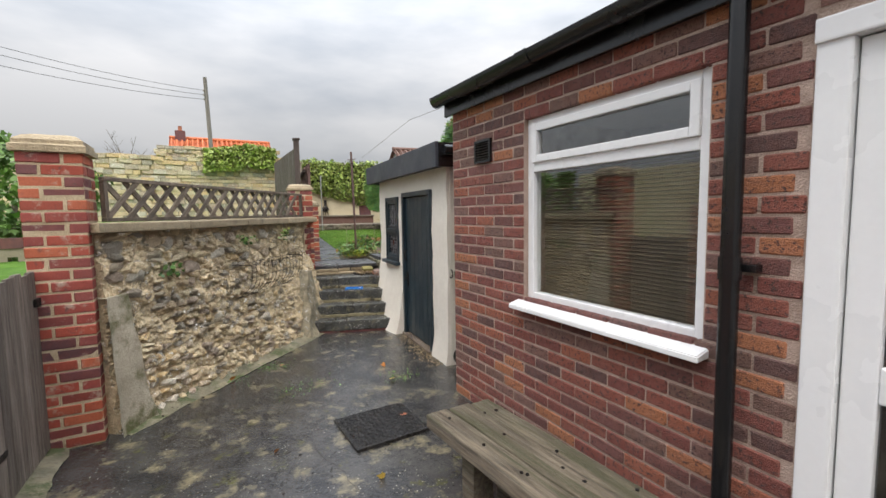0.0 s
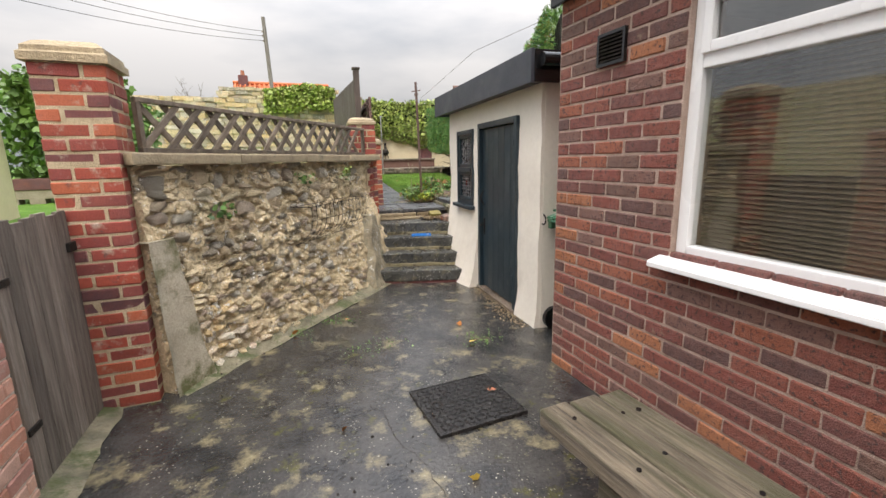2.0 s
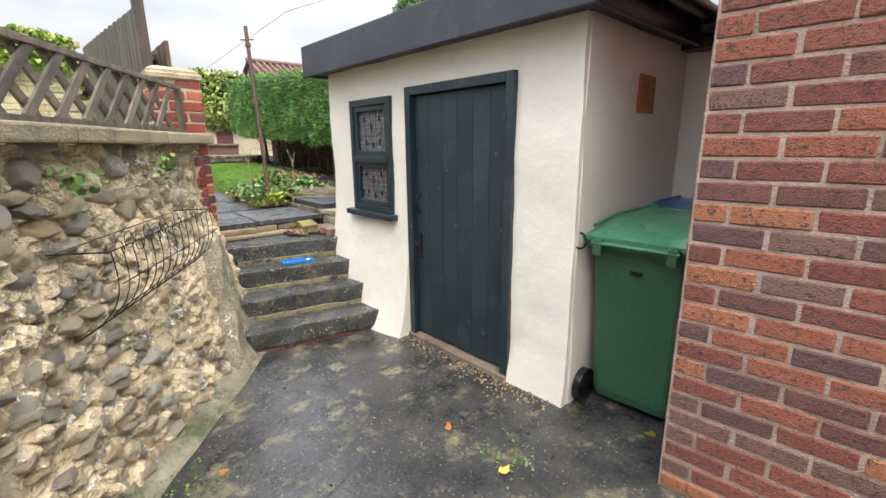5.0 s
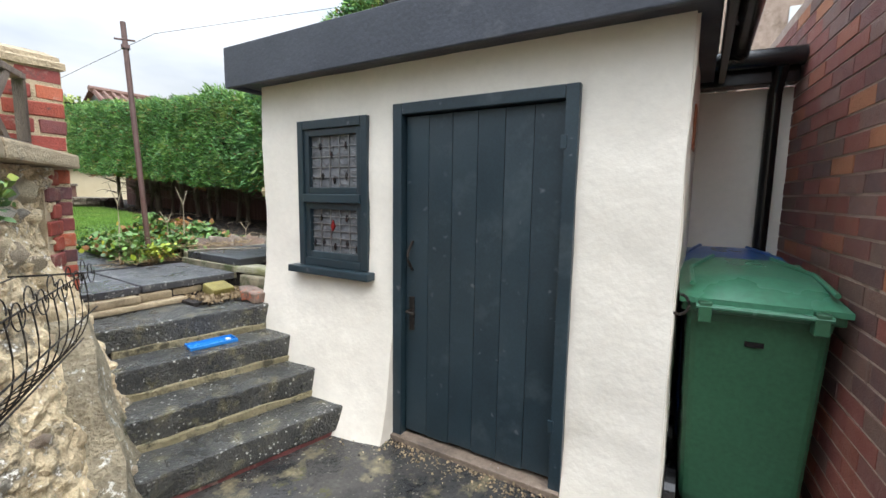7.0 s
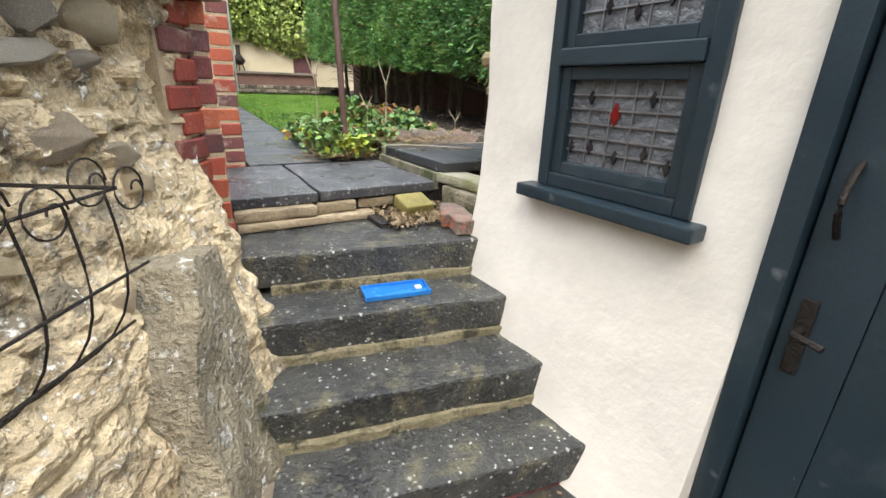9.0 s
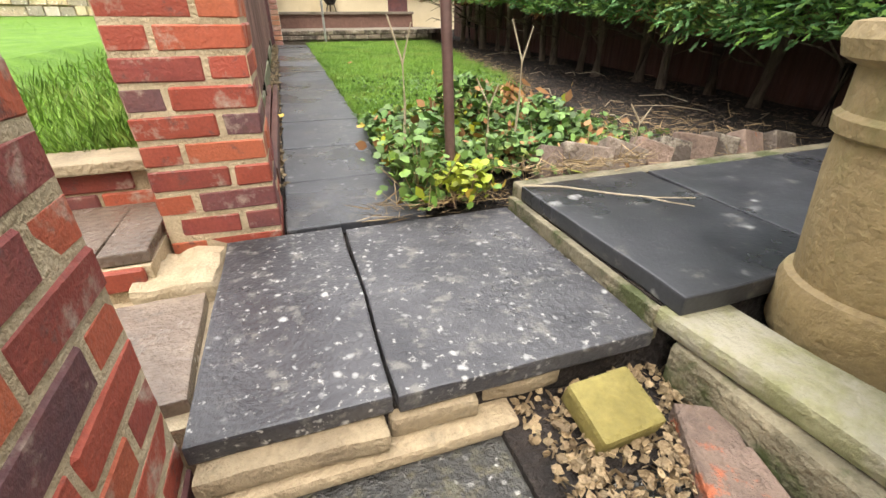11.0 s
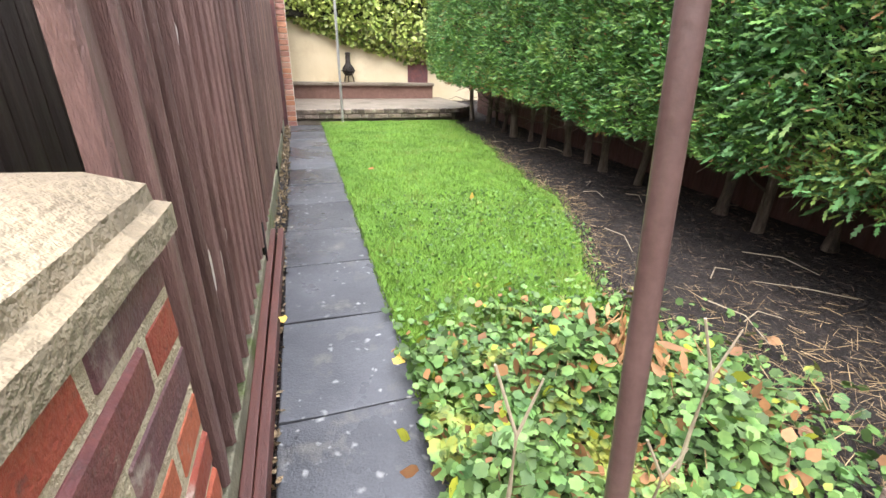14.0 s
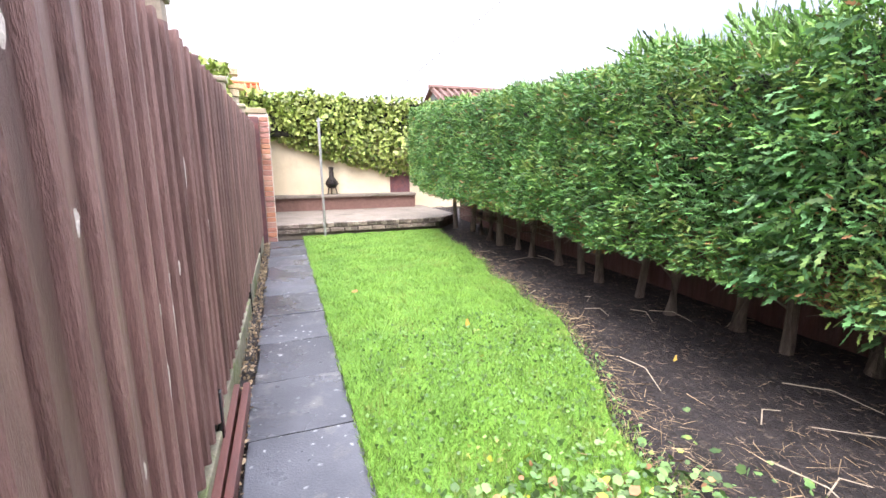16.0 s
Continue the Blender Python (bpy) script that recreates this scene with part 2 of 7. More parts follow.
M_STONE = mat("rubble_stone", (0.34, 0.29, 0.22), (0.84, 0.72, 0.52), 20, (0.7, 0.95), 0.9, 80, vary="object", rnd=STONES, relief=0.02, stain=(0.90, 0.87, 0.80), stain_scale=22, stain_at=(0.60, 0.635), wear=(0.15, 0.135, 0.115), wear_scale=13, wear_at=(0.62, 0.69), grain_by=1.0)
M_TOE = mat("lichened_toe_stone", (0.17, 0.148, 0.105), (0.42, 0.36, 0.25), 7, (0.7, 0.95), 0.9, 60, stain=(0.66, 0.64, 0.58), stain_scale=20, stain_at=(0.575, 0.625), relief=0.03, wear=(0.07, 0.07, 0.03), wear_scale=5, wear_at=(0.56, 0.66), grain_by=1.0)
M_STONE_J = mat("rubble_stone_far", (0.34, 0.29, 0.22), (0.84, 0.72, 0.52), 20, (0.7, 0.95), 0.9, 80, vary="island", rnd=STONES, relief=0.02, stain=(0.88, 0.85, 0.78), stain_scale=22, stain_at=(0.60, 0.635), wear=(0.15, 0.135, 0.115), wear_scale=13, wear_at=(0.62, 0.69), grain_by=1.0)
M_CREAM = mat("cream_masonry_paint", (0.70, 0.655, 0.575), (0.79, 0.745, 0.665), 1.2, (0.5, 0.75), 0.10, 22, stain=(0.60, 0.545, 0.455), stain_scale=1.6, stain_at=(0.60, 0.9), relief=0.03, grain_by=0.14, wear=(0.63, 0.58, 0.50), wear_scale=7, wear_at=(0.66, 0.80))
M_CREAM_Y = mat("buff_render", (0.62, 0.53, 0.34), (0.74, 0.65, 0.46), 1.2, (0.7, 0.9), 0.2, 50, stain=(0.5, 0.4, 0.24), stain_scale=1.6, stain_at=(0.55, 0.8), grain_by=0.2)
M_NAVY = mat("slate_blue_door_paint", (0.011, 0.023, 0.032), (0.021, 0.038, 0.049), 2.2, (0.28, 0.5), 0.14, 120, stain=(0.046, 0.064, 0.074), stain_scale=4, stain_at=(0.56, 0.74), relief=0.002, vary="object", spread=0.10, spots=(0.16, 0.17, 0.18), spot_scale=13, spot_at=0.004)
M_FASCIA = mat("slate_blue_fascia_paint", (0.024, 0.028, 0.040), (0.040, 0.045, 0.060), 3, (0.4, 0.6), 0.1, 60, stain=(0.07, 0.075, 0.085), stain_scale=4, stain_at=(0.6, 0.8))
M_BLACK = mat("black_plastic", (0.006, 0.006, 0.007), (0.012, 0.012, 0.013), 4, (0.15, 0.3), 0.05, 60)
M_PLATE = mat("wet_chequer_plate", (0.012, 0.012, 0.013), (0.045, 0.042, 0.040), 18, (0.12, 0.42), 0.35, 90, metal=0.35)
M_IRON = mat("rusty_black_iron", (0.012, 0.011, 0.010), (0.035, 0.026, 0.020), 30, (0.45, 0.7), 0.4, 120, metal=0.5)
M_UPVC = mat("white_upvc", (0.76, 0.77, 0.78), (0.80, 0.81, 0.81), 2, (0.22, 0.35), 0.02, 40, stain=(0.62, 0.61, 0.58), stain_scale=14, stain_at=(0.72, 0.95), grain_by=0.05)
M_BLIND = mat("beige_blind", (0.17, 0.135, 0.09), (0.23, 0.185, 0.125), 2, (0.5, 0.7), 0.05, 40, grain_by=0.1)
M_ROOM = mat("dim_room", (0.44, 0.40, 0.35), (0.54, 0.49, 0.43), 1, (0.8, 0.9), 0, 20)
M_GLASS = glass("window_glass")
M_GLASS_D = glass("door_glass", (0.25, 0.25, 0.27), 0.05)
M_OBSCURE = mat("textured_leaded_glass", (0.085, 0.09, 0.10), (0.16, 0.17, 0.18), 20, (0.1, 0.25), 0.6, 45)
M_LEAD = mat("lead_came", (0.20, 0.20, 0.21), (0.30, 0.30, 0.31), 10, (0.35, 0.5), 0.1, 60, metal=0.7)
M_GEM = mat("dark_glass_diamond", (0.012, 0.012, 0.014), (0.02, 0.02, 0.024), 10, (0.1, 0.2), 0, 60)
M_GEMRED = mat("red_glass_diamond", (0.12, 0.008, 0.008), (0.18, 0.012, 0.012), 10, (0.1, 0.2), 0, 60)
M_OLDWOOD = mat("weathered_bench_timber", (0.050, 0.038, 0.026), (0.25, 0.205, 0.145), 6, (0.4, 0.85), 0.9, 45, stretch=(9, 0.6, 9), stain=(0.085, 0.08, 0.042), stain_scale=1.6, vary="object", spread=0.2, relief=0.014)
M_TRELLIS = mat("silvered_trellis_wood", (0.085, 0.065, 0.05), (0.21, 0.165, 0.125), 6, (0.6, 0.85), 0.5, 60, stretch=(4, 4, 1), vary="object", spread=0.3)
M_GATE = mat("weathered_gate_boards", (0.13, 0.105, 0.088), (0.33, 0.28, 0.235), 5, (0.45, 0.8), 0.7, 70, stretch=(9, 9, 0.7), vary="object", spread=0.3)
SIDE_REDS = [(0.62, 0.32, 0.23), (0.54, 0.24, 0.16), (0.66, 0.38, 0.28), (0.46, 0.22, 0.18), (0.62, 0.28, 0.15), (0.58, 0.36, 0.28), (0.50, 0.21, 0.14)]
M_BRICK_S = mat("pale_weathered_brick", (0.30, 0.16, 0.12), (0.55, 0.32, 0.24), 24, (0.65, 0.9), 0.7, 150, vary="object", rnd=SIDE_REDS, relief=0.012, stain=(0.55, 0.46, 0.38), stain_scale=9, stain_at=(0.60, 0.74))
M_BRICK_SJ = mat("pale_weathered_brick_far", (0.30, 0.16, 0.12), (0.50, 0.28, 0.20), 14, (0.65, 0.9), 0.6, 150, vary="island", rnd=SIDE_REDS, relief=0.012)
M_FENCE = mat("dark_brown_fence_stain", (0.150, 0.080, 0.069), (0.310, 0.180, 0.155), 4, (0.35, 0.65), 0.6, 90, stretch=(3.5, 3.5, 0.5), vary="object", spread=0.28, wear=(0.10, 0.053, 0.045), wear_scale=5, wear_at=(0.58, 0.72))
M_KNOT = mat("pale_bare_knot", (0.40, 0.32, 0.27), (0.74, 0.66, 0.60), 60, (0.6, 0.9), 0.4, 160)
M_BACKFENCE = mat("red_brown_boundary", (0.075, 0.034, 0.028), (0.16, 0.08, 0.066), 5, (0.6, 0.9), 0.5, 40, stretch=(6, 6, 0.6))
M_POST = mat("fence_post_brown", (0.050, 0.037, 0.032), (0.115, 0.085, 0.072), 4, (0.5, 0.8), 0.5, 60, stretch=(6, 6, 0.6))
M_CPOST = mat("concrete_post", (0.26, 0.22, 0.16), (0.40, 0.34, 0.26), 5, (0.8, 0.95), 0.4, 70)
M_GRAVELBOARD = mat("mossy_gravel_board", (0.12, 0.11, 0.07), (0.27, 0.25, 0.17), 6, (0.6, 0.9), 0.5, 60, stain=(0.09, 0.12, 0.03), stain_scale=4)
M_PLANK = mat("mahogany_stained_plank", (0.075, 0.022, 0.016), (0.13, 0.042, 0.03), 4, (0.3, 0.5), 0.2, 60, stretch=(6, 0.7, 6))
M_BIN = mat("green_bin_plastic", (0.026, 0.088, 0.046), (0.034, 0.115, 0.060), 2, (0.3, 0.45), 0.04, 60)
M_BINLID = mat("green_lid_plastic", (0.040, 0.150, 0.085), (0.055, 0.190, 0.112), 2, (0.25, 0.4), 0.05, 40)
M_BLUE = mat("blue_plastic", (0.012, 0.06, 0.22), (0.018, 0.085, 0.29), 2, (0.25, 0.4), 0.04, 60)
M_TRAY = mat("bright_blue_plastic", (0.012, 0.16, 0.52), (0.02, 0.22, 0.62), 3, (0.2, 0.35), 0.03, 60)
M_TERRA = mat("orange_terracotta_airbrick", (0.36, 0.13, 0.07), (0.45, 0.18, 0.10), 12, (0.7, 0.9), 0.3, 90)
M_POT = mat("buff_clay_pot", (0.25, 0.18, 0.085), (0.40, 0.305, 0.16), 3, (0.55, 0.85), 0.45, 50, stain=(0.20, 0.18, 0.07), stain_scale=4, stain_at=(0.5, 0.7), wear=(0.12, 0.08, 0.05), wear_scale=6, wear_at=(0.62, 0.75))
M_POLE = mat("brown_painted_pole", (0.085, 0.048, 0.042), (0.14, 0.082, 0.072), 5, (0.3, 0.5), 0.1, 60)
M_POLE2 = mat("galvanised_pole", (0.38, 0.38, 0.37), (0.5, 0.5, 0.49), 5, (0.35, 0.5), 0.1, 60, metal=0.6)
M_SOIL = mat("dark_soil", (0.011, 0.0085, 0.0075), (0.037, 0.028, 0.024), 9, (0.75, 0.95), 1.0, 45, relief=0.04, stain=(0.11, 0.083, 0.057), stain_scale=14, stain_at=(0.60, 0.7))
M_TURF = mat("turf", (0.065, 0.17, 0.012), (0.13, 0.28, 0.025), 6, (0.8, 0.95), 0.8, 60, relief=0.03)
M_GRASS = mat("grass_blades", (0.085, 0.19, 0.024), (0.19, 0.335, 0.052), 2.5, (0.5, 0.75), 0, 30, vary="island", spread=0.45, stain=(0.26, 0.31, 0.080), stain_scale=2.2, stain_at=(0.52, 0.75))
M_HEDGE = mat("conifer_spray", (0.065, 0.18, 0.040), (0.19, 0.36, 0.075), 1.8, (0.5, 0.75), 0, 30, vary="island", spread=0.6, stain=(0.30, 0.38, 0.09), stain_scale=2.2, stain_at=(0.52, 0.70))
M_HEDGEC = mat("cool_conifer_spray", (0.045, 0.145, 0.042), (0.11, 0.27, 0.085), 2.2, (0.5, 0.75), 0, 30, vary="island", spread=0.5)
M_HEDGEB = mat("browned_conifer_spray", (0.26, 0.12, 0.05), (0.38, 0.20, 0.085), 3, (0.6, 0.8), 0, 30, vary="island", spread=0.35)
# near-black stand-in for the shade deep inside hedge and ivy
M_LEAFSHADE = mat("foliage_inside_shade", (0.010, 0.010, 0.006), (0.026, 0.026, 0.014), 6, (0.85, 0.95), 0.8, 30, relief=0.05)
M_IVY = mat("variegated_ivy_leaf", (0.20, 0.31, 0.05), (0.44, 0.50, 0.15), 5, (0.35, 0.6), 0, 30, vary="island", spread=0.5)
M_IVYD = mat("dark_ivy_leaf", (0.06, 0.15, 0.025), (0.14, 0.25, 0.045), 3, (0.35, 0.6), 0, 30, vary="island", spread=0.4)
M_BEDLEAF = mat("cranesbill_leaf", (0.045, 0.125, 0.034), (0.16, 0.28, 0.075), 9, (0.5, 0.75), 0, 30, vary="island", spread=0.6, stain=(0.30, 0.33, 0.06), stain_scale=4, stain_at=(0.56, 0.68))
M_YLEAF = mat("yellow_green_leaf", (0.24, 0.34, 0.03), (0.42, 0.43, 0.05), 5, (0.4, 0.6), 0, 30, vary="island", spread=0.35)
M_DRY = mat("dry_stalks", (0.22, 0.15, 0.075), (0.40, 0.30, 0.17), 6, (0.7, 0.9), 0, 30, vary="island", spread=0.35)
M_LEAFOR = mat("fallen_orange_leaf", (0.42, 0.13, 0.03), (0.55, 0.24, 0.05), 20, (0.5, 0.7), 0, 40, vary="object", spread=0.25)
M_LEAFYE = mat("fallen_yellow_leaf", (0.55, 0.36, 0.05), (0.62, 0.46, 0.10), 20, (0.5, 0.7), 0, 40, vary="object", spread=0.2)
M_BARK = mat("conifer_bark", (0.11, 0.085, 0.065), (0.25, 0.20, 0.155), 8, (0.8, 0.95), 0.8, 50, stretch=(4, 4, 0.7))
M_GRAVEL = mat("leafy_gravel", (0.20, 0.14, 0.08), (0.42, 0.32, 0.19), 20, (0.7, 0.9), 1.0, 60, vary="island", spread=0.4)
M_PANTILE = mat("orange_pantile", (0.55, 0.13, 0.045), (0.66, 0.20, 0.075), 2, (0.6, 0.8), 0.3, 12)
M_ROOFBR = mat("brown_concrete_tile", (0.14, 0.075, 0.055), (0.20, 0.11, 0.085), 3, (0.6, 0.8), 0.4, 14)
M_WHITE = mat("white_gable_boards", (0.5, 0.5, 0.52), (0.62, 0.62, 0.64), 3, (0.5, 0.7), 0.1, 20)
M_UPOLE = mat("weathered_utility_pole", (0.16, 0.145, 0.125), (0.26, 0.24, 0.21), 2, (0.7, 0.9), 0.3, 20, stretch=(4, 4, 0.4))
M_FIELD = mat("distant_grass", (0.05, 0.08, 0.03), (0.09, 0.12, 0.045), 0.05, (0.8, 0.95), 0.3, 2)
M_PATIO = mat("patio_concrete", (0.15, 0.125, 0.095), (0.25, 0.21, 0.165), 2, (0.5, 0.8), 0.2, 60, stain=(0.10, 0.09, 0.06), stain_scale=2, stain_at=(0.5, 0.66))
M_LITTER = mat("leaf_litter", (0.06, 0.044, 0.032), (0.19, 0.14, 0.098), 6, (0.8, 0.95), 0, 30, vary="island", spread=0.5)
M_TWIG = mat("bare_twig", (0.30, 0.25, 0.17), (0.45, 0.39, 0.28), 5, (0.7, 0.9), 0, 40)

# ---- building blocks ----
PIECES = {}


def link(name, bm, material, smooth=False):
    me = bpy.data.meshes.new(name)
    bm.to_mesh(me)
    bm.free()
    me.materials.append(material)
    if smooth:
        me.shade_smooth()
        me.set_sharp_from_angle(angle=radians(38))
    return me


def part(name, bm, material, parent, label="", m=None, smooth=False):
    me = link(name, bm, material, smooth) if isinstance(bm, bmesh.types.BMesh) else bm
    ob = new(name, me)
    ob.parent = parent
    if m is not None:
        ob.matrix_basis = m
    if label:
        ob["label"] = label
    return ob


def thing(name, m, label, category, group="", kind=""):
    ob = new(name)
    ob.matrix_basis = m
    return tagged(ob, label, category, group, kind)


def solo(name, bm, material, m, label, category, group="", kind="", smooth=False):
    ob = new(name, link(name, bm, material, smooth) if isinstance(bm, bmesh.types.BMesh) else bm)
    ob.matrix_basis = m
    return tagged(ob, label, category, group, kind)


def box(bm, x0, x1, y0, y1, z0, z1, bevel=0.0, m=None):
    vs = [bm.verts.new((x, y, z)) for x in (x0, x1) for y in (y0, y1) for z in (z0, z1)]
    fs = [bm.faces.new([vs[i] for i in q]) for q in ((0, 1, 3, 2), (4, 6, 7, 5), (0, 4, 5, 1), (2, 3, 7, 6), (0, 2, 6, 4), (1, 5, 7, 3))]
    if bevel:
        edges = list({e for f in fs for e in f.edges})
        r = bmesh.ops.bevel(bm, geom=edges, offset=bevel, segments=2, affect="EDGES", profile=0.6)
        vs = list({v for f in r["faces"] for v in f.verts} | {v for v in vs if v.is_valid})
    if m is not None:
        bmesh.ops.transform(bm, matrix=m, verts=vs)
    return vs


def boxed(x0, x1, y0, y1, z0, z1, bevel=0.0, m=None):
    bm = bmesh.new()
    box(bm, x0, x1, y0, y1, z0, z1, bevel, m)
    return bm


def tube(bm, points, radius, sides=8, cap=True, taper=None):
    rings = []
    pts = [Vector(p) for p in points]
    for i, p in enumerate(pts):
        d = (pts[min(i + 1, len(pts) - 1)] - pts[max(i - 1, 0)]).normalized()
        q = d.to_track_quat("Z", "Y").to_matrix()
        r = radius if taper is None else radius + (taper - radius) * i / max(1, len(pts) - 1)
        rings.append([bm.verts.new(p + q @ Vector((math.cos(2 * math.pi * k / sides) * r, math.sin(2 * math.pi * k / sides) * r, 0))) for k in range(sides)])
    for a, b in zip(rings, rings[1:]):
        for k in range(sides):
            bm.faces.new((a[k], a[(k + 1) % sides], b[(k + 1) % sides], b[k]))
    if cap:
        bm.faces.new(rings[0][::-1])
        bm.faces.new(rings[-1])


def lathe(bm, profile, sides=28, closed=True):
    rings = [[bm.verts.new((math.cos(2 * math.pi * k / sides) * r, math.sin(2 * math.pi * k / sides) * r, z)) for k in range(sides)] for r, z in profile]
    for a, b in zip(rings, rings[1:]):
        for k in range(sides):
            bm.faces.new((a[k], a[(k + 1) % sides], b[(k + 1) % sides], b[k]))
    if closed:
        bm.faces.new(rings[0][::-1])
        bm.faces.new(rings[-1])


def sheet(bm, length, height, thick, openings=(), step=0.06, rough=0.0, grain=3.0, lean=None):
    """A wall: x along it, z up, its face at y = 0 towards -y. Openings (x0, x1, z0, z1) go right through."""
    def cuts(top, marks):
        out = {0.0, top, *[k for k in marks if 0 < k < top]}
        n = max(1, round(top / step))
        for k in range(1, n):
            c = top * k / n
            if all(abs(c - o) > step * 0.4 for o in out):
                out.add(c)
        return sorted(out)
    xs = cuts(length, [v for o in openings for v in o[:2]])
    zs = cuts(height, [v for o in openings for v in o[2:]])

    def solid(i, j):
        if not (0 <= i < len(xs) - 1 and 0 <= j < len(zs) - 1):
            return False
        x, z = (xs[i] + xs[i + 1]) / 2, (zs[j] + zs[j + 1]) / 2
        return not any(a < x < b and c < z < d for a, b, c, d in openings)
    front, back = {}, {}
    for i, x in enumerate(xs):
        for j, z in enumerate(zs):
            d = rough * noise.noise((x * grain, z * grain, 1.7)) + rough * 0.5 * noise.noise((x * grain * 3, z * grain * 3, 9.1)) if rough else 0.0
            off = lean(x, z) if lean else 0.0
            front[i, j] = bm.verts.new((x, d - off, z))
            back[i, j] = bm.verts.new((x, thick, z))
    for i in range(len(xs) - 1):
        for j in range(len(zs) - 1):
            if not solid(i, j):
                continue
            q = ((i, j), (i + 1, j), (i + 1, j + 1), (i, j + 1))
            bm.faces.new([front[k] for k in q])
            bm.faces.new([back[k] for k in q][::-1])
            for (di, dj), (a, b) in zip(((0, -1), (1, 0), (0, 1), (-1, 0)), zip(q, q[1:] + q[:1])):
                if not solid(i + di, j + dj):
                    bm.faces.new((front[b], front[a], back[a], back[b]))
    for v in [v for v in bm.verts if not v.link_faces]:
        bm.verts.remove(v)


def brick_mesh(key, lx, ly, lz, material, seed=0):
    """One worn brick with chamfered edges, its centre at the origin."""
    name = (key, round(lx, 4), round(ly, 4), round(lz, 4), seed)
    if name not in PIECES:
        rng = random.Random(hash(seed) + 5)
        bm = bmesh.new()
        c = 0.0055
        j = lambda: rng.uniform(-0.0016, 0.0016)
        vs = []
        for sx in (-1, 1):
            for sy in (-1, 1):
                for sz in (-1, 1):
                    x, y, z = sx * lx / 2 + j(), sy * ly / 2 + j(), sz * lz / 2 + j()
                    vs.append([bm.verts.new((x - sx * c, y - sy * c, z)), bm.verts.new((x - sx * c, y, z - sz * c)), bm.verts.new((x, y - sy * c, z - sz * c))])
        bmesh.ops.convex_hull(bm, input=bm.verts)
        PIECES[name] = link("brick", bm, material)
    return PIECES[name]


def brickwork(parent, m, length, height, openings=(), material=None, joined=None, limit=300, course=0.075, seed=1, proud=0.004, depth=0.06, start=0.0):
    """Stretcher bond on a wall face (x along, z up, face y = 0 towards -y). Bricks past the limit are joined."""
    rng = random.Random(seed)
    rest = bmesh.new()
    made = 0
    rows = int(height / course + 0.5)
    for r in range(rows):
        z = start + r * course + course / 2
        x = -0.1125 * (r % 2)
        while x < length - 0.02:
            spans = [(max(0.003, x + 0.005), min(length - 0.003, x + 0.22))]
            for a, b, c, d in openings:
                if c < z < d:
                    out = []
                    for s, e in spans:
                        if e <= a or s >= b:
                            out.append((s, e))
                        else:
                            if s < a - 0.03:
                                out.append((s, a - 0.004))
                            if e > b + 0.03:
                                out.append((b + 0.004, e))
                    spans = out
            for s, e in spans:
                w = round(max(0.03, e - s), 2)
                if e - s < 0.03:
                    continue
                pos = Matrix.Translation((s + (e - s) / 2, depth / 2 - proud - rng.uniform(0, 0.003), z)) @ pose(0, 0, 0, rng.uniform(-0.6, 0.6), rng.uniform(-0.5, 0.5), rng.uniform(-0.5, 0.5))
                if made < limit:
                    part("brick", brick_mesh(material.name, w, depth, course - 0.011, material, rng.randrange(5)), None, parent, m=m @ pos)
                    made += 1
                else:
                    box(rest, -w / 2, w / 2, -depth / 2, depth / 2, -(course - 0.011) / 2, (course - 0.011) / 2, 0, m @ pos)
            x += 0.225
    if len(rest.verts):
        tagged(part("brickwork", rest, joined, parent, "further bricks in the same bond"), kind="stuff")
    else:
        rest.free()


def pier(name, m, z0, z1, label, material, mortar, cap, size=0.328, seed=3, over=0.024, tall=1.0):
    """A one-and-a-half-brick pier in pinwheel courses, with a chamfered stone cap."""
    t = thing(name, m, label, "pier")
    h = size / 2
    part("core", boxed(-h + 0.004, h - 0.004, -h + 0.004, h - 0.004, z0, z1, 0), mortar, t, "sandy mortar joints")
    rng = random.Random(seed)
    n = round((z1 - z0) / 0.075)
    c = (z1 - z0) / n
    for r in range(n):
        z = z0 + (r + 0.5) * c
        for k in range(4):
            a = k * 90
            off = (-(size - 0.215) / 2, -(size - 0.1025) / 2) if r % 2 else ((size - 0.215) / 2, -(size - 0.1025) / 2)
            p = pose(0, 0, 0, 0, 0, a) @ pose(off[0] + rng.uniform(-.002, .002), off[1] + rng.uniform(-.003, .003), z, rng.uniform(-.7, .7), rng.uniform(-.7, .7), rng.uniform(-1, 1))
            part("brick", brick_mesh(material.name, 0.213, 0.1005, c - 0.011, material, rng.randrange(5)), None, t, m=p)
    bm = bmesh.new()
    k = h + over
    prof = [(r, z1 + q * tall) for r, q in ((k, 0), (k, 0.04), (k - 0.014, 0.05), (k - 0.016, 0.075), (k - 0.055, 0.105), (k - 0.10, 0.118))]
    rings = [[bm.verts.new((sx * r, sy * r, z)) for sx, sy in ((-1, -1), (1, -1), (1, 1), (-1, 1))] for r, z in prof]
    for a, b in zip(rings, rings[1:]):
        for i in range(4):
            bm.faces.new((a[i], a[(i + 1) % 4], b[(i + 1) % 4], b[i]))
    bm.faces.new(rings[0][::-1])
    bm.faces.new(rings[-1])
    bmesh.ops.subdivide_edges(bm, edges=bm.edges[:], cuts=4, use_grid_fill=True)
    for v in bm.verts:
        v.co += Vector((noise.noise(v.co * 9), noise.noise(v.co * 9 + Vector((5, 0, 0))), noise.noise(v.co * 7 + Vector((0, 7, 0))))) * 0.004
    part("capstone", bm, cap, t, "weathered chamfered sandstone cap", smooth=True)
    return t


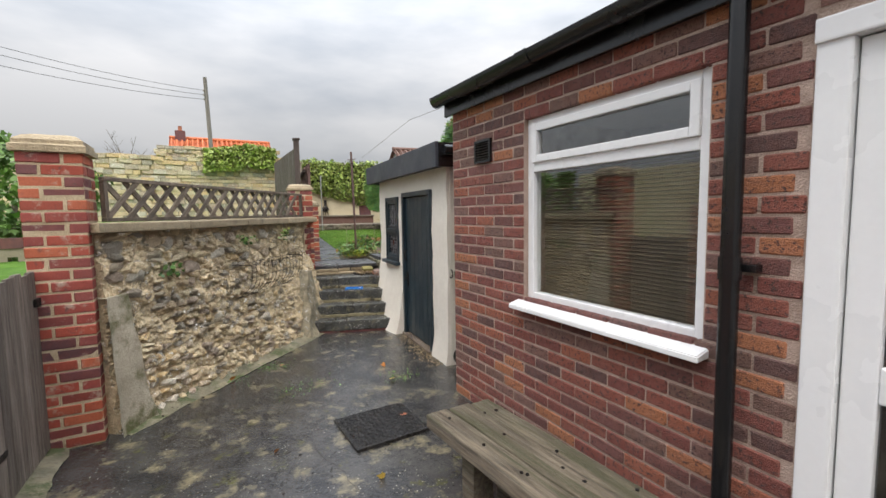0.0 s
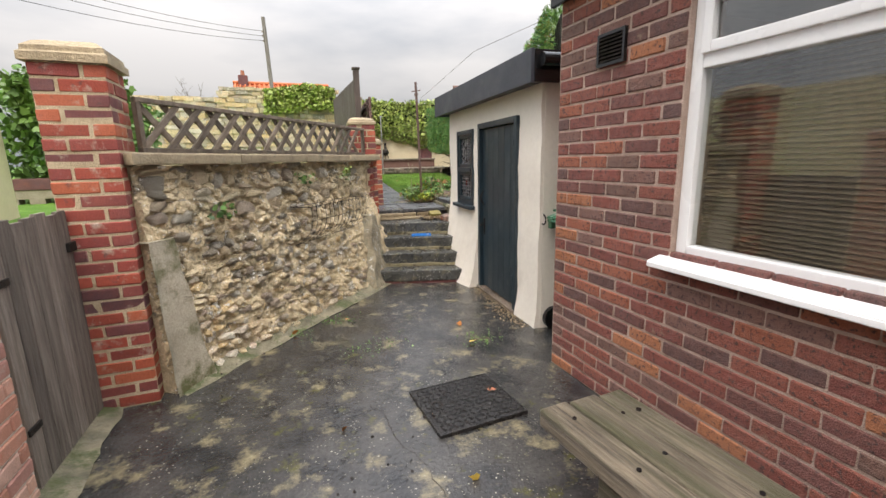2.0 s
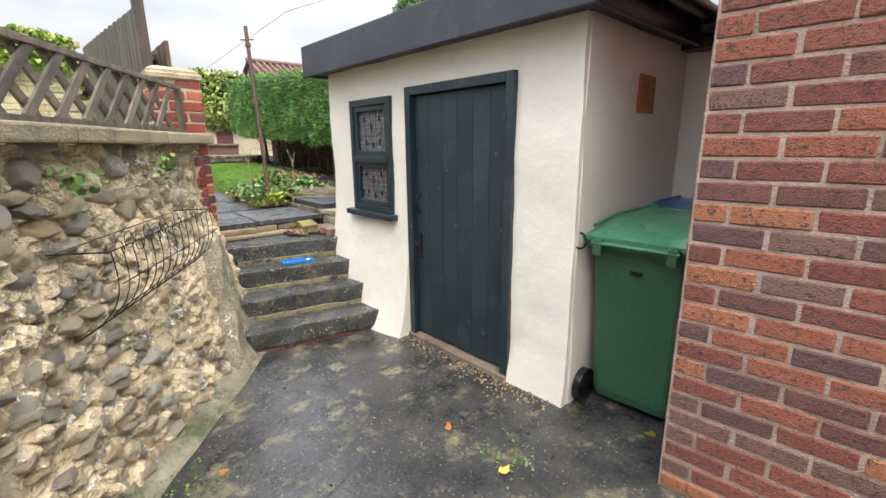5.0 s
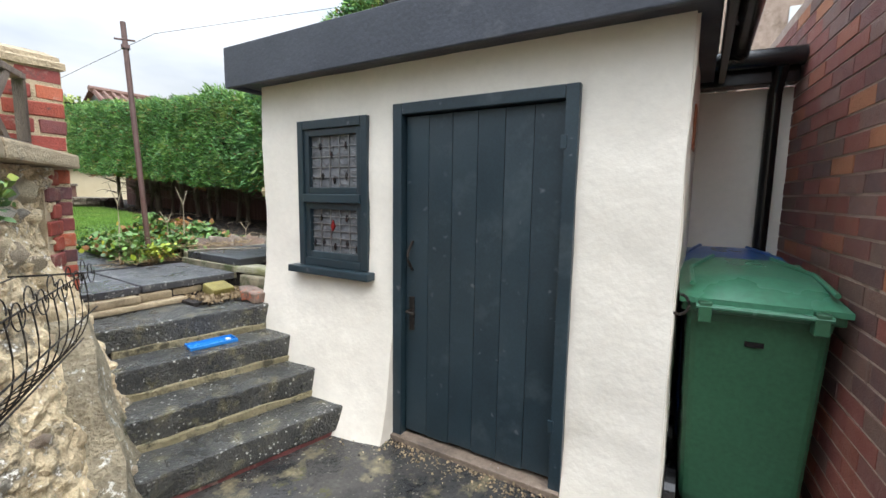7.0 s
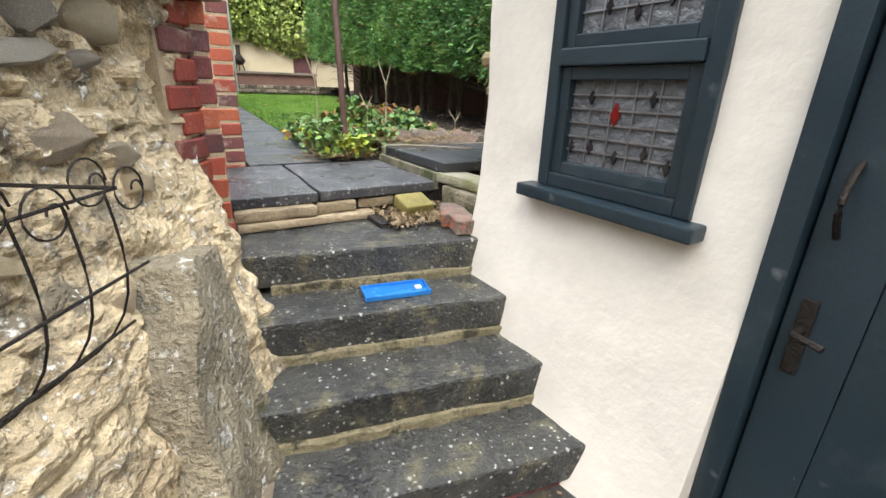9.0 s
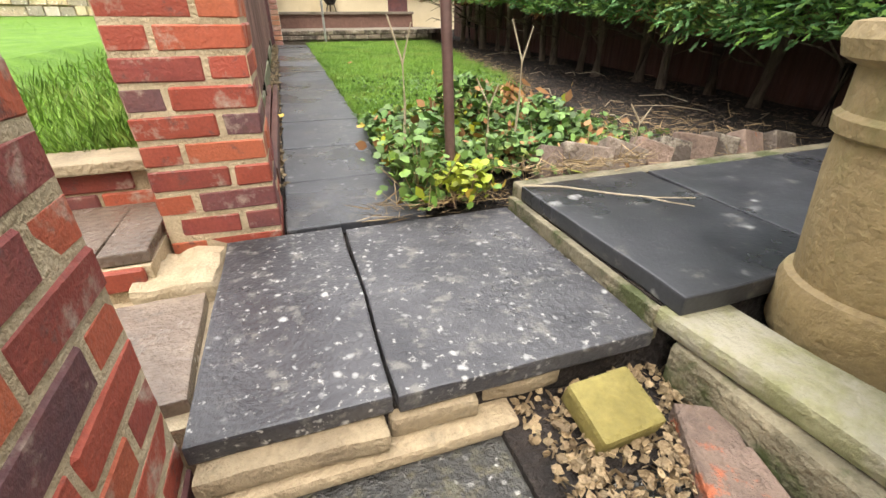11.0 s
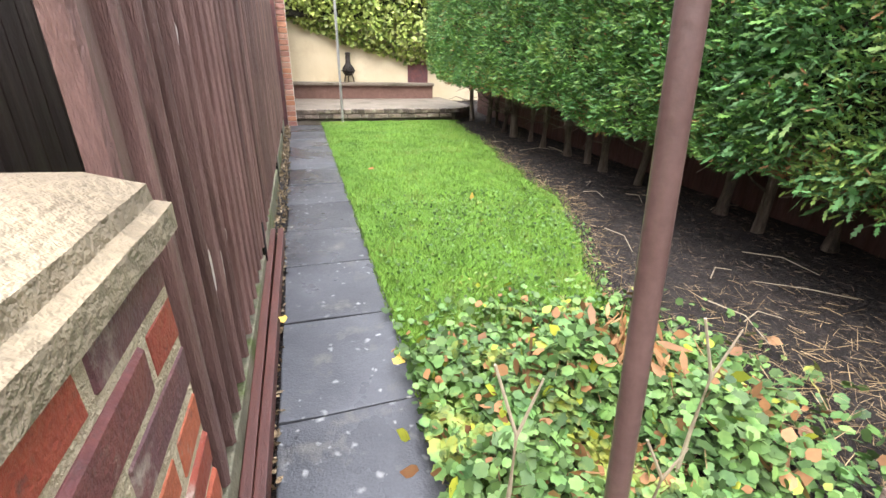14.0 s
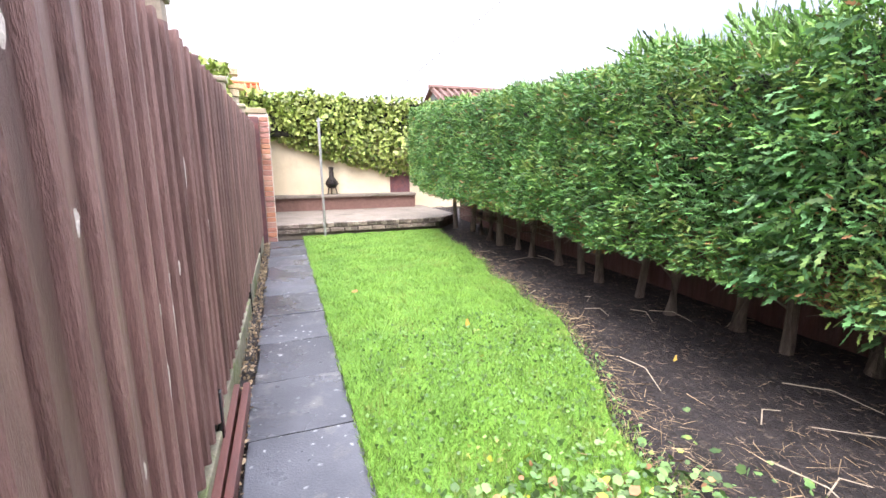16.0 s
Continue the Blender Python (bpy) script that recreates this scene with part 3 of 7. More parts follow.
def cloud(name, places, aims, sizes, outline, material, parent=None, m=None, curl=0.15, seed=0, up=0.0):
    """Many small leaves in one mesh: outline is a fan of (x, y) from the leaf's foot, laid at each place along its aim with a random roll."""
    rng = np.random.default_rng(seed)
    n, k = len(places), len(outline)
    a = aims / np.linalg.norm(aims, axis=1, keepdims=True)
    ref = rng.normal(size=(n, 3)) + np.array((0, 0, up))
    s = np.cross(a, ref)
    s /= np.linalg.norm(s, axis=1, keepdims=True)
    w = np.cross(a, s)
    out = np.array(outline)
    co = (places[:, None, :] + sizes[:, None, None] * (out[None, :, 0, None] * s[:, None, :] + out[None, :, 1, None] * a[:, None, :]
          + curl * (out[None, :, 0, None] ** 2 + 0.3 * out[None, :, 1, None] ** 2) * w[:, None, :]))
    me = bpy.data.meshes.new(name)
    me.vertices.add(n * k)
    me.vertices.foreach_set("co", co.reshape(-1))
    me.loops.add(n * k)
    me.loops.foreach_set("vertex_index", np.arange(n * k))
    me.polygons.add(n)
    me.polygons.foreach_set("loop_start", np.arange(n) * k)
    me.polygons.foreach_set("loop_total", np.full(n, k))
    me.update(calc_edges=True)
    me.validate()
    me.materials.append(material)
    return me


LEAF = ((0, 0), (0.32, 0.25), (0.36, 0.55), (0.0, 1.0), (-0.36, 0.55), (-0.32, 0.25))
LOBED = ((0, 0), (0.35, 0.02), (0.48, 0.42), (0.26, 0.5), (0.0, 0.95), (-0.26, 0.5), (-0.48, 0.42), (-0.35, 0.02))
PALMATE = ((0, 0.06), (0.22, -0.04), (0.44, 0.12), (0.42, 0.30), (0.54, 0.52), (0.36, 0.66), (0.24, 0.88), (0.0, 0.84), (-0.24, 0.88), (-0.36, 0.66), (-0.54, 0.52), (-0.42, 0.30), (-0.44, 0.12), (-0.22, -0.04))
FROND = ((0, 0), (0.03, 0.14), (0.13, 0.26), (0.045, 0.30), (0.16, 0.50), (0.05, 0.52), (0.12, 0.76), (0.035, 0.78), (0.0, 1.0), (-0.035, 0.78), (-0.12, 0.76), (-0.05, 0.52), (-0.16, 0.50), (-0.045, 0.30), (-0.13, 0.26), (-0.03, 0.14))
WISP = ((0, 0), (0.02, 0.20), (0.075, 0.34), (0.02, 0.38), (0.085, 0.58), (0.02, 0.60), (0.06, 0.82), (0.0, 1.0), (-0.06, 0.82), (-0.02, 0.60), (-0.085, 0.58), (-0.02, 0.38), (-0.075, 0.34), (-0.02, 0.20))


def smooth_noise(p, s):
    return noise.noise(Vector(p) * s)

# ---- frames of the place ----
GARDEN = pose(-0.136, 4.204, 0, 0, 0, -7.2)
HOUSE = pose(0, 0, 0, 0, 0, -90)
SHED = pose(0.443, 2.889, 0, 0, 0, -94.86)
RUBBLE = pose(-2.46, 0.61, 0, 0, 0, 52.9)
STEPS = pose(-0.62, 2.44, 0, 0, 0, -19.5)


def level(v):
    return 0.765 + 0.031 * max(v, 0.0)


# ---- ground ----
bm = bmesh.new()
bmesh.ops.create_grid(bm, x_segments=8, y_segments=8, size=2500)
solo("ground", bm, M_FIELD, pose(0, 0, -0.12), "flat grassy land reaching to the horizon", "ground", kind="structure")

bm = bmesh.new()
nx, ny = 90, 110
gv = [[bm.verts.new((-2.95 + 3.95 * i / nx, -6.0 + 9.2 * j / ny, 0)) for j in range(ny + 1)] for i in range(nx + 1)]
for col in gv:
    for v in col:
        v.co.z = 0.010 * noise.noise(v.co * 0.9) + 0.004 * noise.noise(v.co * 4)
for i in range(nx):
    for j in range(ny):
        bm.faces.new((gv[i][j], gv[i + 1][j], gv[i + 1][j + 1], gv[i][j + 1]))
solo("pavement", bm, M_CONCRETE, Matrix(), "wet dark worn concrete yard with pale patches", "pavement", kind="structure", smooth=True)
for k, run in enumerate((((-2.1, 0.35), (-0.6, 1.15)), ((-1.5, 0.65), (-1.1, -0.9)), ((-0.6, 1.15), (0.1, 0.5)), ((-0.6, 1.15), (-0.35, 2.2)))):
    a, b = Vector(run[0]), Vector(run[1])
    side = Vector((-(b - a).y, (b - a).x)).normalized()
    bm = bmesh.new()
    last = None
    for i in range(41):
        p = a.lerp(b, i / 40) + side * (0.09 * noise.noise((i * 0.12, k * 9, 0)) + 0.02 * noise.noise((i * 0.6, k * 5, 2)))
        w = 0.0012 + 0.002 * abs(noise.noise((i * 0.4, k, 7)))
        z = 0.010 * noise.noise((p.x * 0.9, p.y * 0.9, 0)) + 0.004 * noise.noise((p.x * 4, p.y * 4, 0)) + 0.0025
        now = [bm.verts.new((p.x - side.x * w, p.y - side.y * w, z)), bm.verts.new((p.x + side.x * w, p.y + side.y * w, z))]
        if last:
            bm.faces.new((last[0], now[0], now[1], last[1]))
        last = now
    solo("pavement_crack", bm, M_SOIL, Matrix(), "dark dirt-filled crack in the concrete yard", "crack", kind="structure")
bm = bmesh.new()
last = None
for k in range(120):
    y = -5.9 + 6.75 * k / 119
    w = 0.10 + 0.07 * noise.noise((y * 2.1, 0, 8)) + 0.03 * noise.noise((y * 9, 0, 3))
    now = [bm.verts.new(p) for p in ((-2.80, y, 0.05), (-2.765, y, 0.030), (-2.765 + w * 0.6, y, 0.016), (-2.765 + w, y, 0.004))]
    if last:
        for i in range(3):
            bm.faces.new((last[i], last[i + 1], now[i + 1], now[i]))
    last = now
bmesh.ops.recalc_face_normals(bm, faces=bm.faces)
solo("pavement_rim", bm, M_FILLET, Matrix(), "mossy cement rim along the gate and side wall", "pavement", kind="structure", smooth=True)
bm = boxed(0.9, 3.2, -0.05, 0.65, -0.1, -0.004)
solo("pavement_alley", bm, M_CONCRETE, Matrix(), "damp concrete in the bin alley", "pavement", kind="structure")

# raised garden
bm = bmesh.new()
nx, ny = 60, 90
gv = [[bm.verts.new((-0.17 + 6.4 * i / nx, -0.78 + 13.5 * j / ny, 0)) for j in range(ny + 1)] for i in range(nx + 1)]
for col in gv:
    for v in col:
        x, y = v.co.x, v.co.y
        rough = 0.0 if (x < 0.55 or y < 0.0) else 1.0
        v.co.z = level(y) - 0.05 + rough * (0.02 * noise.noise(v.co * 2.5) + 0.012 * noise.noise(v.co * 8)) + (0.05 * min(1, max(0, x - 2.5)) if y > 0 else 0)
for i in range(nx):
    for j in range(ny):
        bm.faces.new((gv[i][j], gv[i + 1][j], gv[i + 1][j + 1], gv[i][j + 1]))
for r in bmesh.ops.extrude_edge_only(bm, edges=[e for e in bm.edges if e.is_boundary])["geom"]:
    if isinstance(r, bmesh.types.BMVert):
        r.co.z = -0.1
solo("soil_bed", bm, M_SOIL, GARDEN, "dark bare garden soil under the hedge", "soil", kind="structure", smooth=True)

# neighbour's higher ground behind the rubble wall
bm = bmesh.new()
outline = ((-9, 0.95), (-2.55, 0.95), (-0.95, 3.07), (-0.80, 3.50), (-1.50, 3.60), (-1.38, 4.68), (-0.43, 4.57), (0.5, 12.2), (0.7, 15.5), (-9, 15.5))
low = [bm.verts.new((x, y, -0.1)) for x, y in outline]
top = [bm.verts.new((x, y, 0.965 + 0.05 * max(0, y - 4.68))) for x, y in outline]
bm.faces.new(top)
for i in range(len(outline)):
    k = (i + 1) % len(outline)
    bm.faces.new((low[i], low[k], top[k], top[i]))
solo("lawn_upper", bm, M_TURF, Matrix(), "rough higher lawn behind the rubble wall", "lawn", kind="structure")

# ---- house ----
WIN = (0.90, 2.06, 0.95, 2.12)
DOOR = (2.40, 3.42, 0.0, 2.14)
house = thing("wall_house", HOUSE, "red-brown brick house wall with pink mortar", "wall", kind="structure")
bm = bmesh.new()
sheet(bm, 6.0, 2.38, 0.22, (WIN, DOOR), 0.3)
part("mortar", bm, M_MORTAR, house, "pinkish mortar joints")
bm = boxed(0.0, 0.2, 0.23, 2.9, 0, 2.38)
part("side_wall", bm, M_MORTAR, house, m=Matrix())
bm = boxed(0.2, 6.0, 2.7, 2.9, 0, 2.38)
part("rear_wall", bm, M_MORTAR, house)
bm = bmesh.new()
vs = [bm.verts.new(p) for p in ((-0.06, -0.16, 2.44), (6.1, -0.16, 2.44), (6.1, 3.0, 3.9), (-0.06, 3.0, 3.9), (-0.06, -0.16, 2.40), (6.1, -0.16, 2.40), (6.1, 3.0, 3.86), (-0.06, 3.0, 3.86))]
for q in ((0, 1, 2, 3), (7, 6, 5, 4), (0, 4, 5, 1), (1, 5, 6, 2), (2, 6, 7, 3), (3, 7, 4, 0)):
    bm.faces.new([vs[i] for i in q])
part("roof", bm, M_ROOFBR, house, "brown tiled lean-to roof")
part("ceiling", boxed(0.2, 6, 0.22, 2.7, 2.3, 2.36), M_ROOM, house)
part("partition", boxed(2.2, 2.3, 0.25, 2.7, 0, 2.3), M_ROOM, house)
part("room_wall", boxed(0.22, 2.2, 1.9, 2.0, 0, 2.3), M_ROOM, house)
part("room_floor", boxed(0.2, 6, 0.22, 2.7, 0.0, 0.05), M_ROOM, house)

gutter = thing("gutter", HOUSE, "glossy black half-round plastic gutter and fascia under the house eaves", "gutter")
part("fascia", boxed(-0.045, 6.0, -0.055, -0.028, 2.30, 2.44, 0.004), M_BLACK, gutter, "black fascia board")
bm = bmesh.new()
arc = [(-0.115 + 0.058 * math.cos(a), 2.445 - 0.058 * math.sin(a) * 1.25) for a in np.linspace(0, math.pi, 11)]
for x0, x1 in ((-0.075, 1.05), (1.05, 6.0)):
    ra = [bm.verts.new((x0, y, z)) for y, z in arc]
    rb = [bm.verts.new((x1, y, z)) for y, z in arc]
    for i in range(10):
        bm.faces.new((ra[i], ra[i + 1], rb[i + 1], rb[i]))
    bm.faces.new(ra)
part("trough", bm, M_BLACK, gutter, smooth=True)
bm = bmesh.new()
arc2 = [(-0.115 + 0.064 * math.cos(a), 2.447 - 0.064 * math.sin(a) * 1.25) for a in np.linspace(0, math.pi, 11)]
ra = [bm.verts.new((1.02, y, z)) for y, z in arc2]
rb = [bm.verts.new((1.12, y, z)) for y, z in arc2]
for i in range(10):
    bm.faces.new((ra[i], ra[i + 1], rb[i + 1], rb[i]))
bm.faces.new(ra)
bm.faces.new(rb[::-1])
part("joint_clip", bm, M_BLACK, gutter, smooth=True)

pipe = thing("drainpipe", HOUSE @ pose(2.20, -0.085, 0), "glossy black round plastic drainpipe on the brick wall", "drainpipe")
bm = bmesh.new()
tube(bm, ((0, 0, 0.03), (0, 0, 1.32), (0, 0, 2.40)), 0.034, 16)
part("pipe", bm, M_BLACK, pipe, smooth=True)
for z in (1.30,):
    bm = bmesh.new()
    tube(bm, ((0, 0, z - 0.04), (0, 0, z + 0.045)), 0.040, 16)
    part("socket", bm, M_BLACK, pipe, smooth=True)
    part("bracket", boxed(-0.004, 0.075, 0.03, 0.078, z - 0.012, z + 0.018, 0.003), M_BLACK, pipe, "black wall bracket")

win = thing("window_1", HOUSE, "white plastic casement window with a narrow top light", "window", kind="structure")
x0, x1, z0, z1 = WIN
fw = 0.055
part("frame_left", boxed(x0, x0 + fw, 0.03, 0.10, z0, z1, 0.006), M_UPVC, win)
part("frame_right", boxed(x1 - fw, x1, 0.03, 0.10, z0, z1, 0.006), M_UPVC, win)
part("frame_top", boxed(x0 + fw, x1 - fw, 0.03, 0.10, z1 - fw, z1, 0.006), M_UPVC, win)
part("frame_bottom", boxed(x0 + fw, x1 - fw, 0.03, 0.10, z0, z0 + fw, 0.006), M_UPVC, win)
part("transom", boxed(x0 + fw, x1 - fw, 0.03, 0.10, 1.775, 1.835, 0.006), M_UPVC, win)
a, b, c, d = x0 + fw - 0.004, x1 - fw + 0.004, 1.832, z1 - fw + 0.004
for nm, q in (("sash_left", (a, a + 0.045, c, d)), ("sash_right", (b - 0.045, b, c, d)), ("sash_top", (a + 0.045, b - 0.045, d - 0.045, d)), ("sash_bottom", (a + 0.045, b - 0.045, c, c + 0.045))):
    part(nm, boxed(q[0], q[1], 0.012, 0.06, q[2], q[3], 0.006), M_UPVC, win)
pane = part("pane", boxed(a + 0.03, b - 0.03, 0.040, 0.046, c + 0.03, d - 0.03), M_GLASS, win, "clear top-light pane")
pane.visible_shadow = False
pane = part("pane", boxed(x0 + fw - 0.01, x1 - fw + 0.01, 0.060, 0.066, z0 + fw - 0.01, 1.785), M_GLASS, win, "clear main pane")
pane.visible_shadow = False
bm = bmesh.new()
vs = [bm.verts.new(p) for y in (x0 - 0.06, x1 + 0.03) for p in ((y, 0.03, 0.955), (y, -0.085, 0.925), (y, -0.085, 0.895), (y, 0.03, 0.905))]
for q in ((0, 1, 5, 4), (1, 2, 6, 5), (2, 3, 7, 6), (3, 0, 4, 7), (3, 2, 1, 0), (4, 5, 6, 7)):
    bm.faces.new([vs[i] for i in q])
bmesh.ops.recalc_face_normals(bm, faces=bm.faces)
bmesh.ops.bevel(bm, geom=bm.edges[:], offset=0.005, segments=2, affect="EDGES")
part("window_sill", bm, M_UPVC, win, "white plastic sill, grimy at the edges")
bm = bmesh.new()
blind = thing("venetian_blind", HOUSE @ pose(0, 0.155, 0), "lowered beige venetian blind with narrow slats", "blind")
for k in range(52):
    z = 0.99 + k * 0.0205
    if z > 1.80:
        break
    part("slat", PIECES.setdefault("slat", link("slat", boxed(x0 + 0.03, x1 - 0.03, -0.011, 0.011, -0.0007, 0.0007, 0, pose(0, 0, 0, 38, 0, 0)), M_BLIND)), None, blind, m=pose(0, 0, z))
part("headrail", boxed(x0 + 0.03, x1 - 0.03, -0.015, 0.015, 1.80, 1.83, 0.002), M_BLIND, blind)

vent = thing("wall_vent", HOUSE @ pose(0.352, -0.004, 1.885), "black louvred plastic wall vent", "vent")
bm = bmesh.new()
sheet(bm, 0.20, 0.165, 0.02, ((0.016, 0.184, 0.016, 0.149),), 1.0)
part("frame", bm, M_BLACK, vent, m=pose(0, -0.022, 0))
part("backing", boxed(0.01, 0.19, -0.006, 0.0, 0.01, 0.155), M_BLACK, vent)
for k in range(7):
    part("louvre", PIECES.setdefault("louvre", link("louvre", boxed(0.014, 0.186, -0.010, 0.010, -0.002, 0.002, 0, pose(0, 0, 0, 40)), M_IRON)), None, vent, m=pose(0, -0.014, 0.028 + k * 0.0185))

door = thing("door_1", HOUSE, "white plastic back door with dark glazed panels in a white frame", "door", kind="structure")
part("frame_left", boxed(2.402, 2.50, -0.012, 0.09, 0.0, 2.10, 0.008), M_UPVC, door)
part("frame_right", boxed(3.32, 3.418, -0.012, 0.09, 0.0, 2.10, 0.008), M_UPVC, door)
part("frame_top", boxed(2.40, 3.42, -0.025, 0.09, 2.06, 2.14, 0.008), M_UPVC, door)
part("stile", boxed(2.505, 2.60, 0.02, 0.075, 0.03, 2.055, 0.008), M_UPVC, door)
part("stile", boxed(3.19, 3.315, 0.02, 0.075, 0.03, 2.055, 0.008), M_UPVC, door)
for z, h in ((0.03, 0.16), (0.90, 0.12), (1.93, 0.125)):
    part("rail", boxed(2.60, 3.19, 0.02, 0.075, z, z + h, 0.008), M_UPVC, door)
for z, h in ((0.19, 0.71), (1.02, 0.91)):
    part("pane", boxed(2.59, 3.20, 0.045, 0.05, z - 0.01, z + h + 0.01), M_GLASS_D, door, "dark glazed panel")
bm = bmesh.new()
tube(bm, ((3.25, 0.02, 1.02), (3.25, -0.03, 1.02), (3.14, -0.035, 1.02)), 0.009, 8)
part("door_handle", bm, M_UPVC, door)

# ---- shed ----
SWIN, SDOOR = (0.335, 0.865, 0.905, 1.74), (1.04, 1.96, 0.0, 1.775)
shed = thing("shed", SHED, "cream-painted masonry outhouse with a slate-blue fascia", "shed")
bulge = lambda x, z: 0.22 * max(0, 1 - z / 1.0) ** 1.5 * max(0, 1 - x / 1.6) ** 0.6 + 0.03 * max(0, 1 - z / 0.3) ** 2
bm = bmesh.new()
sheet(bm, 2.34, 1.98, 0.20, (SWIN, SDOOR), 0.045, 0.013, 3.2, bulge)
part("front_wall", bm, M_CREAM, shed, smooth=True)
bm = bmesh.new()
sheet(bm, 2.3, 1.98, 0.2, (), 0.06, 0.010, 2.6)
part("side_wall", bm, M_CREAM, shed, m=pose(2.344, 0.03, 0, 0, 0, 90), smooth=True)
part("side_wall", boxed(0.0, 0.2, 0.21, 2.3, 0, 1.98), M_CREAM, shed)
part("rear_wall", boxed(0.2, 2.14, 2.1, 2.3, 0, 1.98), M_CREAM, shed)
part("roof", boxed(-0.095, 2.42, 0.0, 2.4, 2.14, 2.19, 0.01), M_FASCIA, shed, "felted flat roof")
part("soffit", boxed(-0.09, 2.41, -0.10, 2.39, 1.975, 2.0), M_FASCIA, shed)
part("fascia", boxed(-0.13, 2.46, -0.16, -0.13, 1.95, 2.185, 0.006), M_FASCIA, shed, "slate-blue painted fascia board")
part("side_fascia", boxed(2.43, 2.46, -0.128, 2.4, 1.955, 2.18, 0.005), M_BLACK, shed, "black painted side fascia")
part("side_fascia", boxed(-0.13, -0.10, -0.128, 2.4, 1.955, 2.18, 0.005), M_FASCIA, shed)
bm = bmesh.new()
tube(bm, [(2.51, y, 2.10) for y in (-0.10, 0.8, 1.6, 2.4)], 0.05, 12)
part("gutter", bm, M_BLACK, shed, "black round gutter along the side", smooth=True)
part("floor", boxed(0.2, 2.14, 0.2, 2.1, 0.0, 0.03), M_STEP, shed)

sd = thing("door_2", SHED, "slate-blue ledged board outhouse door, closed, worn at its foot", "door", kind="structure")
x0, x1, z0, z1 = SDOOR
part("frame_left", boxed(x0, x0 + 0.055, -0.028, 0.09, 0.03, z1, 0.005), M_NAVY, sd)
part("frame_right", boxed(x1 - 0.055, x1, -0.028, 0.09, 0.03, z1, 0.005), M_NAVY, sd)
part("frame_top", boxed(x0 + 0.056, x1 - 0.056, -0.028, 0.09, z1 - 0.055, z1, 0.005), M_NAVY, sd)
bw = (x1 - x0 - 0.12) / 6
rng = random.Random(4)
for k in range(6):
    bm = boxed(x0 + 0.06 + k * bw + 0.0008, x0 + 0.06 + (k + 1) * bw - 0.0008, 0.012, 0.034, 0.05 + rng.uniform(0, 0.025), z1 - 0.06, 0.003)
    part("board", bm, M_NAVY, sd)
part("backing", boxed(x0 + 0.05, x1 - 0.05, 0.04, 0.07, 0.05, z1 - 0.05), M_NAVY, sd)
part("threshold", boxed(x0, x1, -0.05, 0.1, 0.0, 0.035, 0.006), M_FLAGRED, sd, "worn pinkish stone threshold")
bm = bmesh.new()
tube(bm, [(x0 + 0.10, 0.012 - 0.045 * math.sin(math.pi * k / 8), 0.94 + 0.15 * k / 8) for k in range(9)], 0.007, 8)
part("pull_handle", bm, M_IRON, sd, "black iron pull handle", smooth=True)
part("latch_plate", boxed(x0 + 0.085, x0 + 0.115, 0.004, 0.014, 0.62, 0.80, 0.003), M_IRON, sd)
bm = bmesh.new()
tube(bm, ((x0 + 0.10, 0.01, 0.73), (x0 + 0.10, -0.04, 0.73), (x0 + 0.155, -0.05, 0.725)), 0.008, 8)
part("lever", bm, M_IRON, sd, smooth=True)
for z in (0.30, 1.52):
    part("hinge", boxed(x1 - 0.068, x1 - 0.042, -0.032, -0.026, z, z + 0.055, 0.002), M_NAVY, sd, "small painted butt hinge")

sw = thing("window_2", SHED, "slate-blue outhouse window with leaded diamond glass", "window", kind="structure")
x0, x1, z0, z1 = SWIN
part("frame_left", boxed(x0, x0 + 0.045, -0.025, 0.07, z0, z1, 0.005), M_NAVY, sw)
part("frame_right", boxed(x1 - 0.045, x1, -0.025, 0.07, z0, z1, 0.005), M_NAVY, sw)
part("frame_top", boxed(x0 + 0.046, x1 - 0.046, -0.025, 0.07, z1 - 0.05, z1, 0.005), M_NAVY, sw)
part("frame_bottom", boxed(x0 + 0.046, x1 - 0.046, -0.025, 0.07, z0, z0 + 0.045, 0.005), M_NAVY, sw)
part("transom", boxed(x0 + 0.046, x1 - 0.046, -0.032, 0.07, 1.275, 1.325, 0.005), M_NAVY, sw)
part("window_sill", boxed(x0 - 0.05, x1 + 0.04, -0.075, 0.07, z0 - 0.045, z0 - 0.002, 0.008), M_NAVY, sw)
